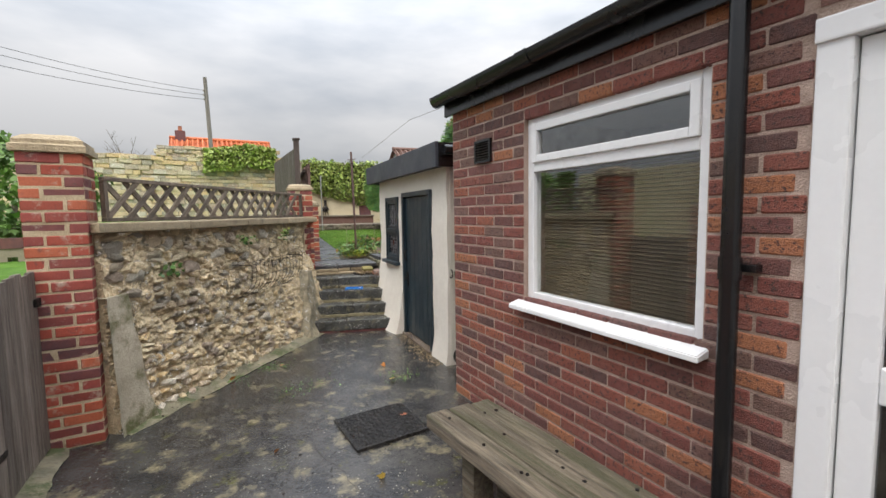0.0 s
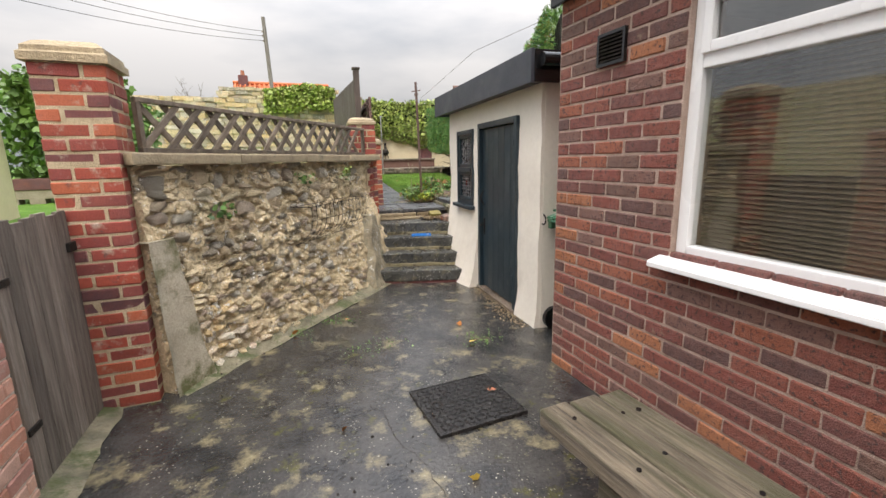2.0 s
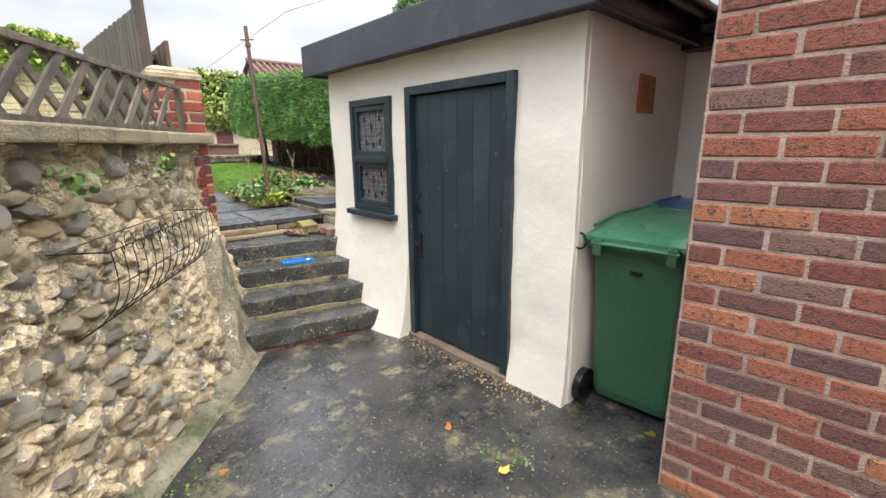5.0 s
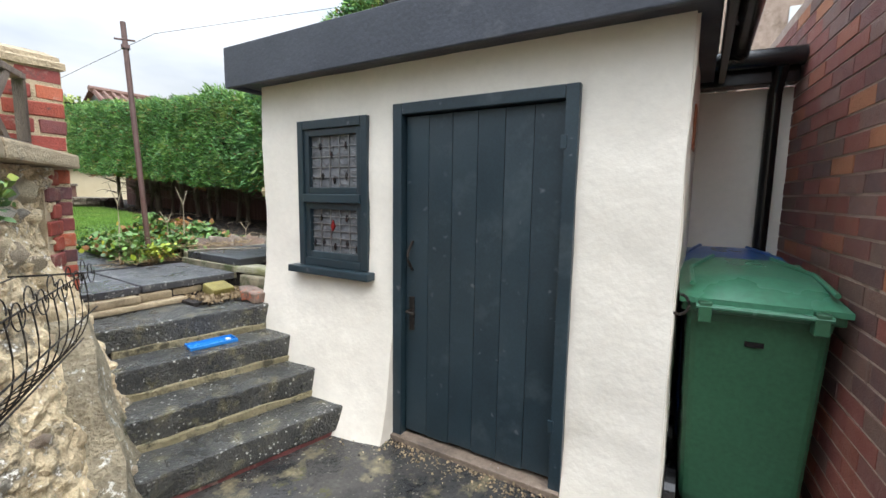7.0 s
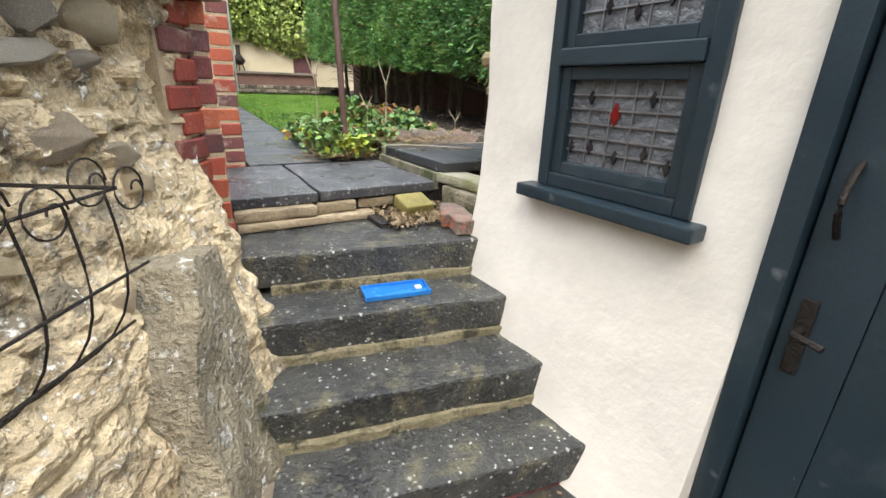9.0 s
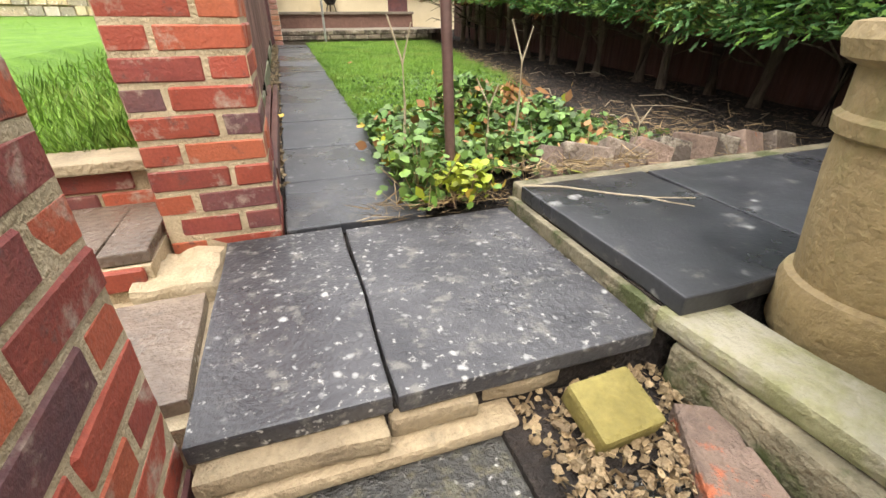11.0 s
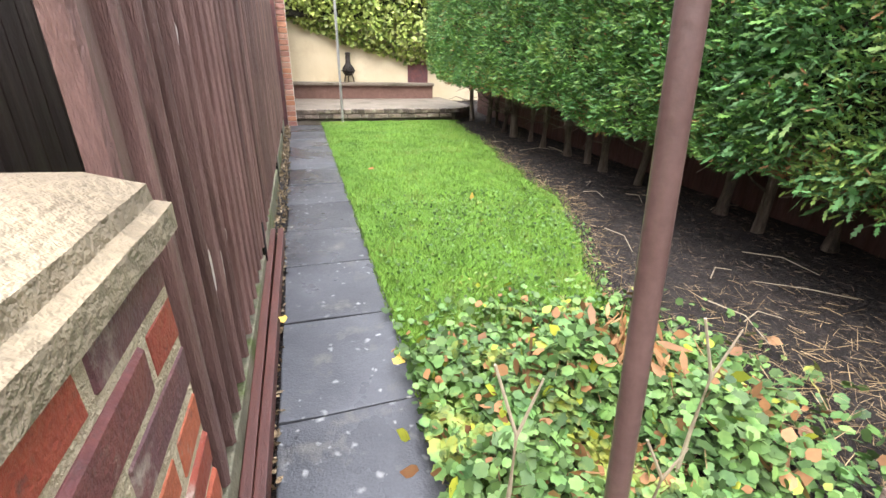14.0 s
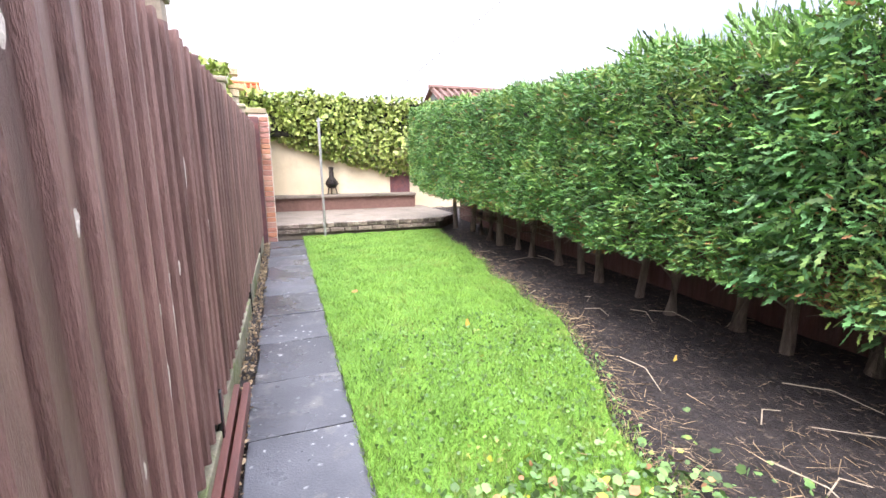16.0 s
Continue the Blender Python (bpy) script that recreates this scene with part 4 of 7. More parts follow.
for c, d, rows in ((z0 + 0.045, 1.275, 5), (1.325, z1 - 0.05, 4)):
    a, b = x0 + 0.045, x1 - 0.045
    s = 0.038
    for nm, q in (("sash_left", (a, a + s, c, d)), ("sash_right", (b - s, b, c, d)), ("sash_top", (a + s, b - s, d - s, d)), ("sash_bottom", (a + s, b - s, c, c + s))):
        part(nm, boxed(q[0], q[1], -0.012, 0.045, q[2], q[3], 0.004), M_NAVY, sw)
    part("pane", boxed(a + 0.03, b - 0.03, 0.014, 0.02, c + 0.03, d - 0.03), M_OBSCURE, sw, "grey textured glass")
    ax, bx, cz, dz = a + s, b - s, c + s, d - s
    for k in range(1, rows + 1):
        z = cz + (dz - cz) * k / (rows + 1)
        part("lead", boxed(ax, bx, 0.007, 0.013, z - 0.0025, z + 0.0025), M_LEAD, sw, "grey lead strip")
    for k in range(1, 5):
        x = ax + (bx - ax) * k / 5
        part("lead", boxed(x - 0.002, x + 0.002, 0.008, 0.0135, cz, dz), M_LEAD, sw, "grey lead strip")
    for k, (fx, fz) in enumerate(((0.2, 0.8), (0.75, 0.8), (0.45, 0.62), (0.25, 0.22), (0.75, 0.22), (0.5, 0.14), (0.05, 0.2), (0.95, 0.12))[: 8 if rows == 5 else 6]):
        red = rows == 5 and k == 2
        r = 0.022 if red else 0.014
        bm = bmesh.new()
        p = (ax + (bx - ax) * fx, cz + (dz - cz) * fz)
        ring = [bm.verts.new((p[0] + ex * r * 0.7, y, p[1] + ez * r * 1.5)) for y in (0.004, 0.013) for ex, ez in ((0, -1), (1, 0), (0, 1), (-1, 0))]
        bm.faces.new(ring[:4])
        for i in range(4):
            bm.faces.new((ring[i], ring[i + 4], ring[(i + 1) % 4 + 4], ring[(i + 1) % 4]))
        part("diamond", bm, M_GEMRED if red else M_GEM, sw, "red glass diamond" if red else "dark glass diamond")

ab = thing("air_brick", SHED @ pose(2.344, 0.03, 0, 0, 0, 90) @ pose(0.54, -0.006, 1.565), "orange terracotta air brick in the outhouse side", "air brick")
bm = bmesh.new()
sheet(bm, 0.20, 0.20, 0.012, [(0.02 + 0.027 * i, 0.038 + 0.027 * i, 0.018 + 0.024 * j, 0.034 + 0.024 * j) for i in range(6) for j in range(7)], 1.0)
part("grille", bm, M_TERRA, ab)

# alley behind the bins
alley = thing("wall_alley", pose(1.46, 0.6, 0, 0, 0, -90), "cream rendered wall closing the bin alley", "wall", kind="structure")
bm = bmesh.new()
sheet(bm, 0.6, 1.94, 0.2, (), 0.2, 0.008)
part("render", bm, M_CREAM, alley, m=pose(0, 0, 0))
part("fascia", boxed(0.03, 0.59, -0.12, -0.005, 1.945, 2.06, 0.005), M_BLACK, alley)
bm = bmesh.new()
tube(bm, ((0.03, -0.17, 2.06), (0.59, -0.17, 2.06)), 0.05, 12)
part("gutter", bm, M_BLACK, alley, smooth=True)
bm = bmesh.new()
tube(bm, ((0.50, -0.17, 2.03), (0.50, -0.06, 1.90), (0.50, -0.06, 0.0)), 0.034, 12)
part("drainpipe", bm, M_BLACK, alley, smooth=True)

# ---- bins ----
def wheelie_bin(m, body_mat, lid_mat, label):
    t = thing("wheelie_bin", m, label, "wheelie bin", "bins in the alley")
    bm = bmesh.new()
    rings = []
    for z, wx, wy0, wy1 in ((0.05, 0.19, -0.20, 0.22), (0.10, 0.20, -0.215, 0.235), (0.86, 0.225, -0.26, 0.27), (0.92, 0.235, -0.275, 0.275), (0.95, 0.245, -0.285, 0.28)):
        r = 0.035
        ring = []
        for cx, cy, a0 in ((wx - r, wy1 - r, 0), (-wx + r, wy1 - r, 90), (-wx + r, wy0 + r, 180), (wx - r, wy0 + r, 270)):
            for k in range(4):
                a = radians(a0 + 30 * k)
                ring.append(bm.verts.new((cx + r * math.cos(a), cy + r * math.sin(a), z)))
        rings.append(ring)
    for p, q in zip(rings, rings[1:]):
        for k in range(16):
            bm.faces.new((p[k], p[(k + 1) % 16], q[(k + 1) % 16], q[k]))
    bm.faces.new(rings[0][::-1])
    part("body", bm, body_mat, t, smooth=False)
    part("rim", boxed(-0.245, 0.245, -0.30, -0.27, 0.90, 0.955, 0.01), body_mat, t)
    bm = bmesh.new()
    g = [[bm.verts.new((-0.255 + 0.51 * i / 10, -0.315 + 0.62 * j / 12, 0)) for j in range(13)] for i in range(11)]
    for i in range(11):
        for j in range(13):
            u, w = abs(i / 5 - 1), j / 12
            edge = min(1, (1 - u) * 5, w * 4 + 0.001, (1 - w) * 6)
            g[i][j].co.z = 0.955 + 0.045 * math.sqrt(max(0, edge)) + 0.055 * w + (0.012 if u < 0.5 and 0.2 < w < 0.9 else 0)
    for i in range(10):
        for j in range(12):
            bm.faces.new((g[i][j], g[i + 1][j], g[i + 1][j + 1], g[i][j + 1]))
    for r in bmesh.ops.extrude_edge_only(bm, edges=[e for e in bm.edges if e.is_boundary])["geom"]:
        if isinstance(r, bmesh.types.BMVert):
            r.co.z -= 0.02
    part("lid", bm, lid_mat, t, "paler green domed lid" if lid_mat is M_BINLID else "", smooth=True)
    for q in (-1, 1):
        bm = bmesh.new()
        tube(bm, [(q * (0.215 - 0.10 * max(0, k - 5) / 5), -0.28 + 0.055 * k, 1.000 + 0.0052 * k + 0.004) for k in range(11)], 0.010, 6)
        part("lid_rib", bm, lid_mat, t, smooth=True)
    bm = bmesh.new()
    tube(bm, ((-0.2, -0.335, 0.93), (0.2, -0.335, 0.93)), 0.011, 8)
    part("handle_bar", bm, lid_mat, t, smooth=True)
    for s in (-1, 1):
        part("bracket", boxed(s * 0.17 - 0.022, s * 0.17 + 0.022, -0.345, -0.285, 0.87, 0.95, 0.006), body_mat, t)
        bm = bmesh.new()
        tube(bm, ((s * 0.215, -0.24, 0.095), (s * 0.255, -0.24, 0.095)), 0.095, 20)
        w = part("wheel", bm, M_BLACK, t, "black rubber wheel")
    bm = bmesh.new()
    tube(bm, ((-0.2, 0.27, 1.02), (0.2, 0.27, 1.02)), 0.014, 8)
    part("rear_handle", bm, body_mat, t, smooth=True)
    part("logo_mark", boxed(-0.03, 0.03, -0.266, -0.262, 0.78, 0.80, 0, pose(0, 0, 0)), M_BLACK, t)
    return t


wheelie_bin(pose(0.61, 0.27, 0, 0, 0, -92), M_BIN, M_BINLID, "green plastic wheelie bin standing between outhouse and house")
wheelie_bin(pose(1.14, 0.27, 0, 0, 0, -90), M_BLUE, M_BLUE, "blue wheelie bin behind the green one")

# ---- rubble retaining wall ----
LW, HW = 3.14, 1.42
batter = lambda x, z: (0.05 + 0.38 * (x / LW) ** 1.2) * max(0, 1 - z / HW) ** 1.9 - 0.05 * max(0, x - 2.9)
rub = thing("wall_rubble", RUBBLE, "old rubble stone retaining wall with worn lime mortar", "wall", kind="structure")
bm = bmesh.new()
nx, nz = 240, 110
rng = random.Random(11)
cells = [(rng.uniform(0, LW), rng.uniform(0, HW), rng.uniform(-0.035, 0.03)) for _ in range(760)]
cx = np.array(cells)
gv = []
for i in range(nx + 1):
    row = []
    for j in range(nz + 1):
        x, z = LW * i / nx, HW * j / nz
        d2 = ((cx[:, 0] - x) * 0.62) ** 2 + (cx[:, 1] - z) ** 2
        o = np.argpartition(d2, 2)[:2]
        o = o[np.argsort(d2[o])]
        gap = math.sqrt(d2[o[1]]) - math.sqrt(d2[o[0]])
        calm = 1 - 0.55 * min(1, max(0, (x - 1.7) / 0.8)) * (z < 1.0)
        h = calm * (cx[o[0], 2] * 0.7 * min(1, gap / 0.014) - 0.022 * max(0, 1 - gap / 0.014))
        h += 0.014 * noise.noise((x * 26, z * 30, 8)) + 0.02 * noise.noise((x * 9, z * 9, 3)) + 0.03 * noise.noise((x * 2.3, z * 2.3, 5))
        row.append(bm.verts.new((x, -batter(x, z) - h, z)))
    gv.append(row)
for i in range(nx):
    for j in range(nz):
        bm.faces.new((gv[i][j], gv[i + 1][j], gv[i + 1][j + 1], gv[i][j + 1]))
for r in bmesh.ops.extrude_edge_only(bm, edges=[e for e in bm.edges if e.is_boundary])["geom"]:
    if isinstance(r, bmesh.types.BMVert):
        r.co.y = 0.25
part("core", bm, M_RUBBLE, rub, "crumbling lime mortar bed")
bm = bmesh.new()
pv = []
for j in range(25):
    z = 0.98 * j / 24
    wide = 0.33 - 0.15 * (j / 24) ** 0.8 + 0.02 * noise.noise((z * 6, 0, 3))
    pv.append([bm.verts.new((-0.03 + (wide + 0.03) * i / 8, -batter(0.1, z) - (0.05 if 0 < i < 8 else (0.06 if i == 0 else -0.03)) - 0.012 * noise.noise((i * 0.5, z * 5, 2)), z)) for i in range(9)])
for p, q in zip(pv, pv[1:]):
    for i in range(8):
        bm.faces.new((p[i], p[i + 1], q[i + 1], q[i]))
tail = [bm.verts.new((v.co.x, 0.05, v.co.z)) for v in pv[-1]]
for i in range(8):
    bm.faces.new((pv[-1][i], pv[-1][i + 1], tail[i + 1], tail[i]))
part("render_patch", bm, M_EDGE, rub, "smooth cement patch beside the brick pier", smooth=True)


def stone_mesh(k):
    """An angular split stone: a hull with a flattish face."""
    if ("stone", k) not in PIECES:
        r = random.Random(400 + k)
        bm = bmesh.new()
        for i in range(7):
            a = math.tau * (i + r.uniform(-0.42, 0.42)) / 7
            cx_, cz_ = math.cos(a), math.sin(a)
            q = r.uniform(0.75, 1.1) / max(abs(cx_), abs(cz_)) ** 0.7
            bm.verts.new((cx_ * q * r.uniform(0.55, 0.95), -1.0 + r.uniform(-0.2, 0.55), cz_ * q * r.uniform(0.55, 0.95)))
            bm.verts.new((cx_ * q, -0.35 + r.uniform(-0.2, 0.2), cz_ * q))
            bm.verts.new((cx_ * q, 0.8, cz_ * q))
        bmesh.ops.convex_hull(bm, input=bm.verts[:])
        bmesh.ops.delete(bm, geom=[v for v in bm.verts if not v.link_faces], context="VERTS")
        PIECES["stone", k] = link("stone", bm, M_STONE)
    return PIECES["stone", k]


rng = random.Random(21)
count = 0
spare = bmesh.new()
z = 0.02
while z < HW - 0.03:
    x = rng.uniform(0.30, 0.36) - 0.15 * z if z < 1.0 else 0.03
    hgt = rng.uniform(0.035, 0.065) if z < 1.0 else rng.uniform(0.06, 0.11)
    while x < LW - 0.34:
        w = rng.uniform(0.05, 0.15) if z < 1.0 else rng.uniform(0.09, 0.24)
        often = (0.75 if x < 2.0 else 0.45) if z >= 1.0 else (0.66 if x < 1.8 else (0.5 if z < 0.35 else 0.16))
        if rng.random() < often:
            zz = z + rng.uniform(-0.015, 0.015)
            mid = x + w / 2
            lean = math.degrees(math.atan2(batter(mid, zz) - batter(mid, zz + 0.05), 0.05))
            place = pose(mid, -batter(mid, zz + hgt / 2) + rng.uniform(0.017, 0.036), zz + hgt / 2, -lean + rng.uniform(-14, 14), rng.uniform(-14, 14), rng.uniform(-16, 16)) @ Matrix.Diagonal((w * 0.52, 0.045, hgt * rng.uniform(0.42, 0.60), 1))
            shape = stone_mesh(rng.randrange(14))
            if count < 298 and x > 0.9 - z:
                part("stone", shape, None, rub, m=place)
                count += 1
            else:
                grown = len(spare.verts)
                spare.from_mesh(shape)
                spare.verts.ensure_lookup_table()
                bmesh.ops.transform(spare, matrix=place, verts=spare.verts[grown:])
        x += w * rng.uniform(0.9, 1.15) + rng.uniform(0.0, 0.02)
    z += hgt * 0.95
tagged(part("stonework", spare, M_STONE_J, rub, "further split rubble stones"), kind="stuff")
bm = bmesh.new()
for k in range(90):
    x = LW * k / 89
    vs = [bm.verts.new((x, -batter(x, 0) - w - 0.03 * noise.noise((x * 3, w * 9, 0)), zz)) for w, zz in ((-0.02, 0.06), (0.02, 0.03), (0.055 + 0.04 * noise.noise((x * 2, 0, 4)), 0.010), (0.10, 0.001))]
    if k:
        for i in range(3):
            bm.faces.new((last[i], last[i + 1], vs[i + 1], vs[i]))
    last = vs
part("fillet", bm, M_FILLET, rub, "mossy concrete fillet along the wall foot", smooth=True)
for k in range(4):
    a, b = -0.05 + k * 0.85, -0.05 + (k + 1) * 0.85 - 0.006
    bm = boxed(a, min(b, 3.33), -0.075, 0.23, HW + 0.005, HW + 0.075, 0.012)
    for v in bm.verts:
        v.co += Vector((0, 0.008 * noise.noise(v.co * 5), 0.006 * noise.noise(v.co * 4)))
    part("coping_stone", bm, M_SAND, rub, "buff sandstone coping")

# sloping stone at the wall's end
bm = bmesh.new()
bmesh.ops.create_cube(bm, size=1)
for v in bm.verts:
    low_end = v.co.z < 0
    v.co = Vector((v.co.x * (0.46 if low_end else 0.20) - (0 if low_end else 0.07), v.co.y * (0.50 if low_end else 0.22) + (0 if low_end else 0.26), -0.02 if low_end else 0.80))
bmesh.ops.subdivide_edges(bm, edges=bm.edges[:], cuts=9, use_grid_fill=True)
for v in bm.verts:
    v.co += Vector([0.055 * noise.noise(v.co * 4 + Vector((j * 7, 0, 0))) + 0.014 * noise.noise(v.co * 15 + Vector((0, j * 5, 0))) for j in range(3)])
solo("toe_stone", bm, M_TOE, pose(-0.80, 2.54, 0, 0, 0, -30), "lichened sloping stone where the rubble wall meets the steps", "stone", smooth=True)

# trellis
tre = thing("trellis_fence", RUBBLE @ pose(0, 0.06, HW + 0.08), "silvery diamond trellis panel on the rubble wall coping", "trellis")
LT, HT = 3.12, 0.29
for z in (0.0, HT):
    part("rail", boxed(0.12, LT, -0.022, 0.022, z, z + 0.028, 0.004), M_TRELLIS, tre)
for x in (0.12, LT - 0.03):
    part("end_rail", boxed(x, x + 0.03, -0.02, 0.02, 0.03, HT, 0.003), M_TRELLIS, tre)
for s, y in ((1, -0.010), (-1, 0.010)):
    for k in range(19):
        xm = 0.09 + k * 0.182
        ln = HT / math.sin(radians(45)) / 2 * 0.97
        if xm - 0.15 < 0.12 or xm + 0.15 > LT:
            continue
        part("slat", PIECES.setdefault("lath", link("lath", boxed(-0.020, 0.020, -0.0075, 0.0075, -ln, ln, 0.002), M_TRELLIS)), None, tre,
             m=pose(xm, y, HT / 2 + 0.014, 0, s * 45, 0))

# wire basket on the wall
wb = thing("wire_wall_basket", RUBBLE @ pose(1.36, -0.11, 0.80), "empty black wire hay-rack basket hung on the rubble wall", "wall basket")
for k in range(15):
    x = 0.076 * k
    bm = bmesh.new()
    tube(bm, [(x, -0.15 - 0.03 * math.sin(a) + 0.19 * max(0, 1 - math.cos(a)) ** 1.6, 0.24 - 0.34 * math.sin(a * 0.5) / math.sin(0.8)) for a in np.linspace(0.0, 1.6, 10)], 0.0021, 5)
    part("rib", bm, M_IRON, wb)
    bm = bmesh.new()
    c, q = x + 0.038, 1 if k % 2 else -1
    tube(bm, [(c + 0.042 * math.cos(a) * (1 - a / 13), -0.155 - 0.002 * a, 0.245 + q * 0.012 + 0.042 * math.sin(a) * (1 - a / 13)) for a in np.linspace(0, 9, 24)], 0.0017, 5)
    part("scroll", bm, M_IRON, wb)
for z, y in ((0.24, -0.15), (0.12, -0.175), (0.01, -0.13), (-0.10, 0.02), (0.24, 0.03)):
    bm = bmesh.new()
    tube(bm, ((-0.01, y, z), (1.09, y, z)), 0.0025, 6)
    part("rail_wire", bm, M_IRON, wb)
for x in (-0.01, 1.09):
    bm = bmesh.new()
    tube(bm, ((x, -0.15, 0.24), (x, 0.05, 0.24)), 0.0035, 6)
    part("end_wire", bm, M_IRON, wb)

# ---- piers ----
pier("gate_pier", pose(-2.65, 0.684, 0), 0.0, 1.95, "red brick gate pier with a worn stone cap", M_PIER, M_MORTAR_Y, M_SAND)
pier("garden_pier", GARDEN @ pose(-0.358, -0.915, 0), 0.30, 1.875, "red brick pier at the head of the steps", M_PIER, M_MORTAR_Y, M_SAND, seed=5, over=0.010, tall=0.72)
pier("garden_pier", GARDEN @ pose(-0.176, 0.168, 0), 0.70, 1.665, "red brick pier with a stone cap at the fence end", M_PIER, M_MORTAR_Y, M_SAND, seed=8, over=0.018, tall=0.78)
qn = thing("brick_quoin", RUBBLE @ pose(3.05, 0.0, 0), "narrow red brick quoin ending the rubble wall", "quoin")
for r in range(17):
    z = 0.14 + r * 0.075
    part("brick", brick_mesh("q", 0.213 if r % 2 else 0.16, 0.1005, 0.064, M_PIER, r % 5), None, qn, m=pose(0.12 if r % 2 else 0.145, 0.035, z + 0.037))
part("core", boxed(0.0, 0.215, 0.0, 0.25, 0.1, 1.41), M_MORTAR_Y, qn)

# ---- gate and side wall ----
gate = thing("garden_gate", pose(-2.80, -0.20, 0, 0, 0, 88.5), "weathered grey-brown board gate, closed", "gate")
for k in range(7):
    part("board", boxed(0.01 + k * 0.101, 0.106 + k * 0.101, -0.011, 0.011, 0.04, 1.20 + 0.012 * math.sin(k * 2.1), 0.003), M_GATE, gate)
for z in (0.22, 0.62, 1.02):
    part("ledge", boxed(0.02, 0.70, 0.012, 0.035, z, z + 0.09, 0.003), M_GATE, gate)
for z in (0.30, 0.95):
    part("hinge", boxed(0.0, 0.10, -0.022, -0.012, z, z + 0.03, 0.003), M_IRON, gate, "rusty strap hinge")
part("latch", boxed(0.64, 0.72, -0.03, -0.012, 0.98, 1.03, 0.004), M_IRON, gate, "black iron latch")
sidew = thing("wall_side", pose(-2.785, -6.0, 0, 0, 0, 90), "red brick yard wall beside the gate", "wall", kind="structure")
part("mortar", boxed(0.0, 5.79, 0.008, 0.22, 0, 1.59), M_MORTAR_P, sidew, "pale pink mortar joints")
part("end_wall", boxed(-0.25, 0.0, -3.0, 0.22, 0, 2.6), M_CREAM, sidew, "cream wall closing the yard", m=Matrix())

# ---- steps ----
stair = thing("garden_steps", STEPS, "four wet dark stone steps up to the garden", "steps")
for k in range(4):
    bm = boxed(-0.03 - 0.03 * k, 1.02 + 0.02 * k, k * 0.235, 0.40 + k * 0.235 if k < 3 else 1.2, 0.155 * k + 0.025, 0.155 * (k + 1), 0.012)
    bmesh.ops.subdivide_edges(bm, edges=[e for e in bm.edges if e.calc_length() > 0.5], cuts=14)
    for v in bm.verts:
        v.co += Vector((0, 0.010 * noise.noise(v.co * 6 + Vector((k, 0, 0))), 0.006 * noise.noise(v.co * 5)))
    part("step", bm, M_STEP, stair)
    bm = boxed(0.0, 1.0, k * 0.235 - (0.014 if k else -0.014), 0.35 + k * 0.235, 0.155 * k - 0.02, 0.155 * k + (0.036 if k else 0.026), 0.006)
    bmesh.ops.subdivide_edges(bm, edges=[e for e in bm.edges if e.calc_length() > 0.5], cuts=24)
    for v in bm.verts:
        v.co += Vector((0, 0.012 * noise.noise(v.co * 9 + Vector((k, 3, 0))), 0.010 * noise.noise(v.co * 8 + Vector((k, 0, 5)))))
    part("mortar_bed", bm, M_JOINT if k else M_PIER, stair, "mossy mortar joint")

# ---- garden paving ----
def flag(m, lx, ly, th, material, name="paving_flag", label="", parent=None, seed=0):
    bm = boxed(0, lx, 0, ly, -th, 0, 0.006)
    bmesh.ops.subdivide_edges(bm, edges=[e for e in bm.edges if e.calc_length() > 0.2], cuts=7)
    for v in bm.verts:
        v.co += Vector((0.006 * noise.noise((v.co.x * 4, v.co.y * 4, seed)), 0.006 * noise.noise((v.co.y * 4, v.co.x * 4, seed + 3)), 0.002 * noise.noise((v.co.x * 3, v.co.y * 3, seed))))
    return part(name, bm, material, parent, label, m)


pav = thing("pavement_landing", GARDEN, "dark lichen-spotted paving flags at the head of the steps", "paving", kind="structure")
flag(pose(-0.18, -0.79, 0.755), 0.355, 0.775, 0.045, M_SLATE, parent=pav, seed=1)
flag(pose(0.182, -0.80, 0.76), 0.585, 0.75, 0.045, M_SLATE, parent=pav, seed=2)
flag(pose(0.80, -0.82, 0.852, 0, 0, 0.5), 0.52, 0.72, 0.05, M_SLATE_D, parent=pav, seed=3)
flag(pose(1.325, -0.80, 0.85, 0, 0, -1), 0.60, 0.70, 0.05, M_SLATE_D, parent=pav, seed=4)
flag(pose(1.93, -0.80, 0.85), 0.60, 0.70, 0.05, M_SLATE_D, parent=pav, seed=5)
part("edging", boxed(0.772, 0.797, -0.78, -0.05, 0.65, 0.80, 0.006), M_FILLET, pav, "mossy cement edging strip")
part("edging", boxed(0.80, 2.5, -0.095, -0.02, 0.65, 0.845, 0.01), M_FILLET, pav, "mossy cement edging strip")
part("bed", boxed(0.80, 2.6, -0.80, -0.1, 0.5, 0.80), M_SOIL, pav)
rng = random.Random(5)
for k, (x, w) in enumerate(((-0.17, 0.33), (0.165, 0.19), (0.36, 0.19))):
    bm = boxed(x, x + w - 0.008, -0.83 + 0.02 * k, -0.6, 0.66, 0.708, 0.012)
    bmesh.ops.subdivide_edges(bm, edges=bm.edges[:], cuts=3, use_grid_fill=True)
    for v in bm.verts:
        v.co += Vector([0.010 * noise.noise(v.co * 8 + Vector((k * 3, j * 5, 0))) for j in range(3)])
    part("bedding_stone", bm, M_SAND, pav, "flat pale bedding stone", smooth=True)
part("bedding_stone", boxed(-0.17, 0.42, -0.845, -0.6, 0.622, 0.657, 0.012), M_SAND, pav, "flat mossy bedding stone")
bm = boxed(0.0, 0.15, 0.0, 0.13, 0.0, 0.06, 0.012)
M_MOSSSTONE = mat("mossy_yellow_stone", (0.17, 0.14, 0.035), (0.27, 0.23, 0.075), 6, (0.7, 0.9), 0.4, 60)
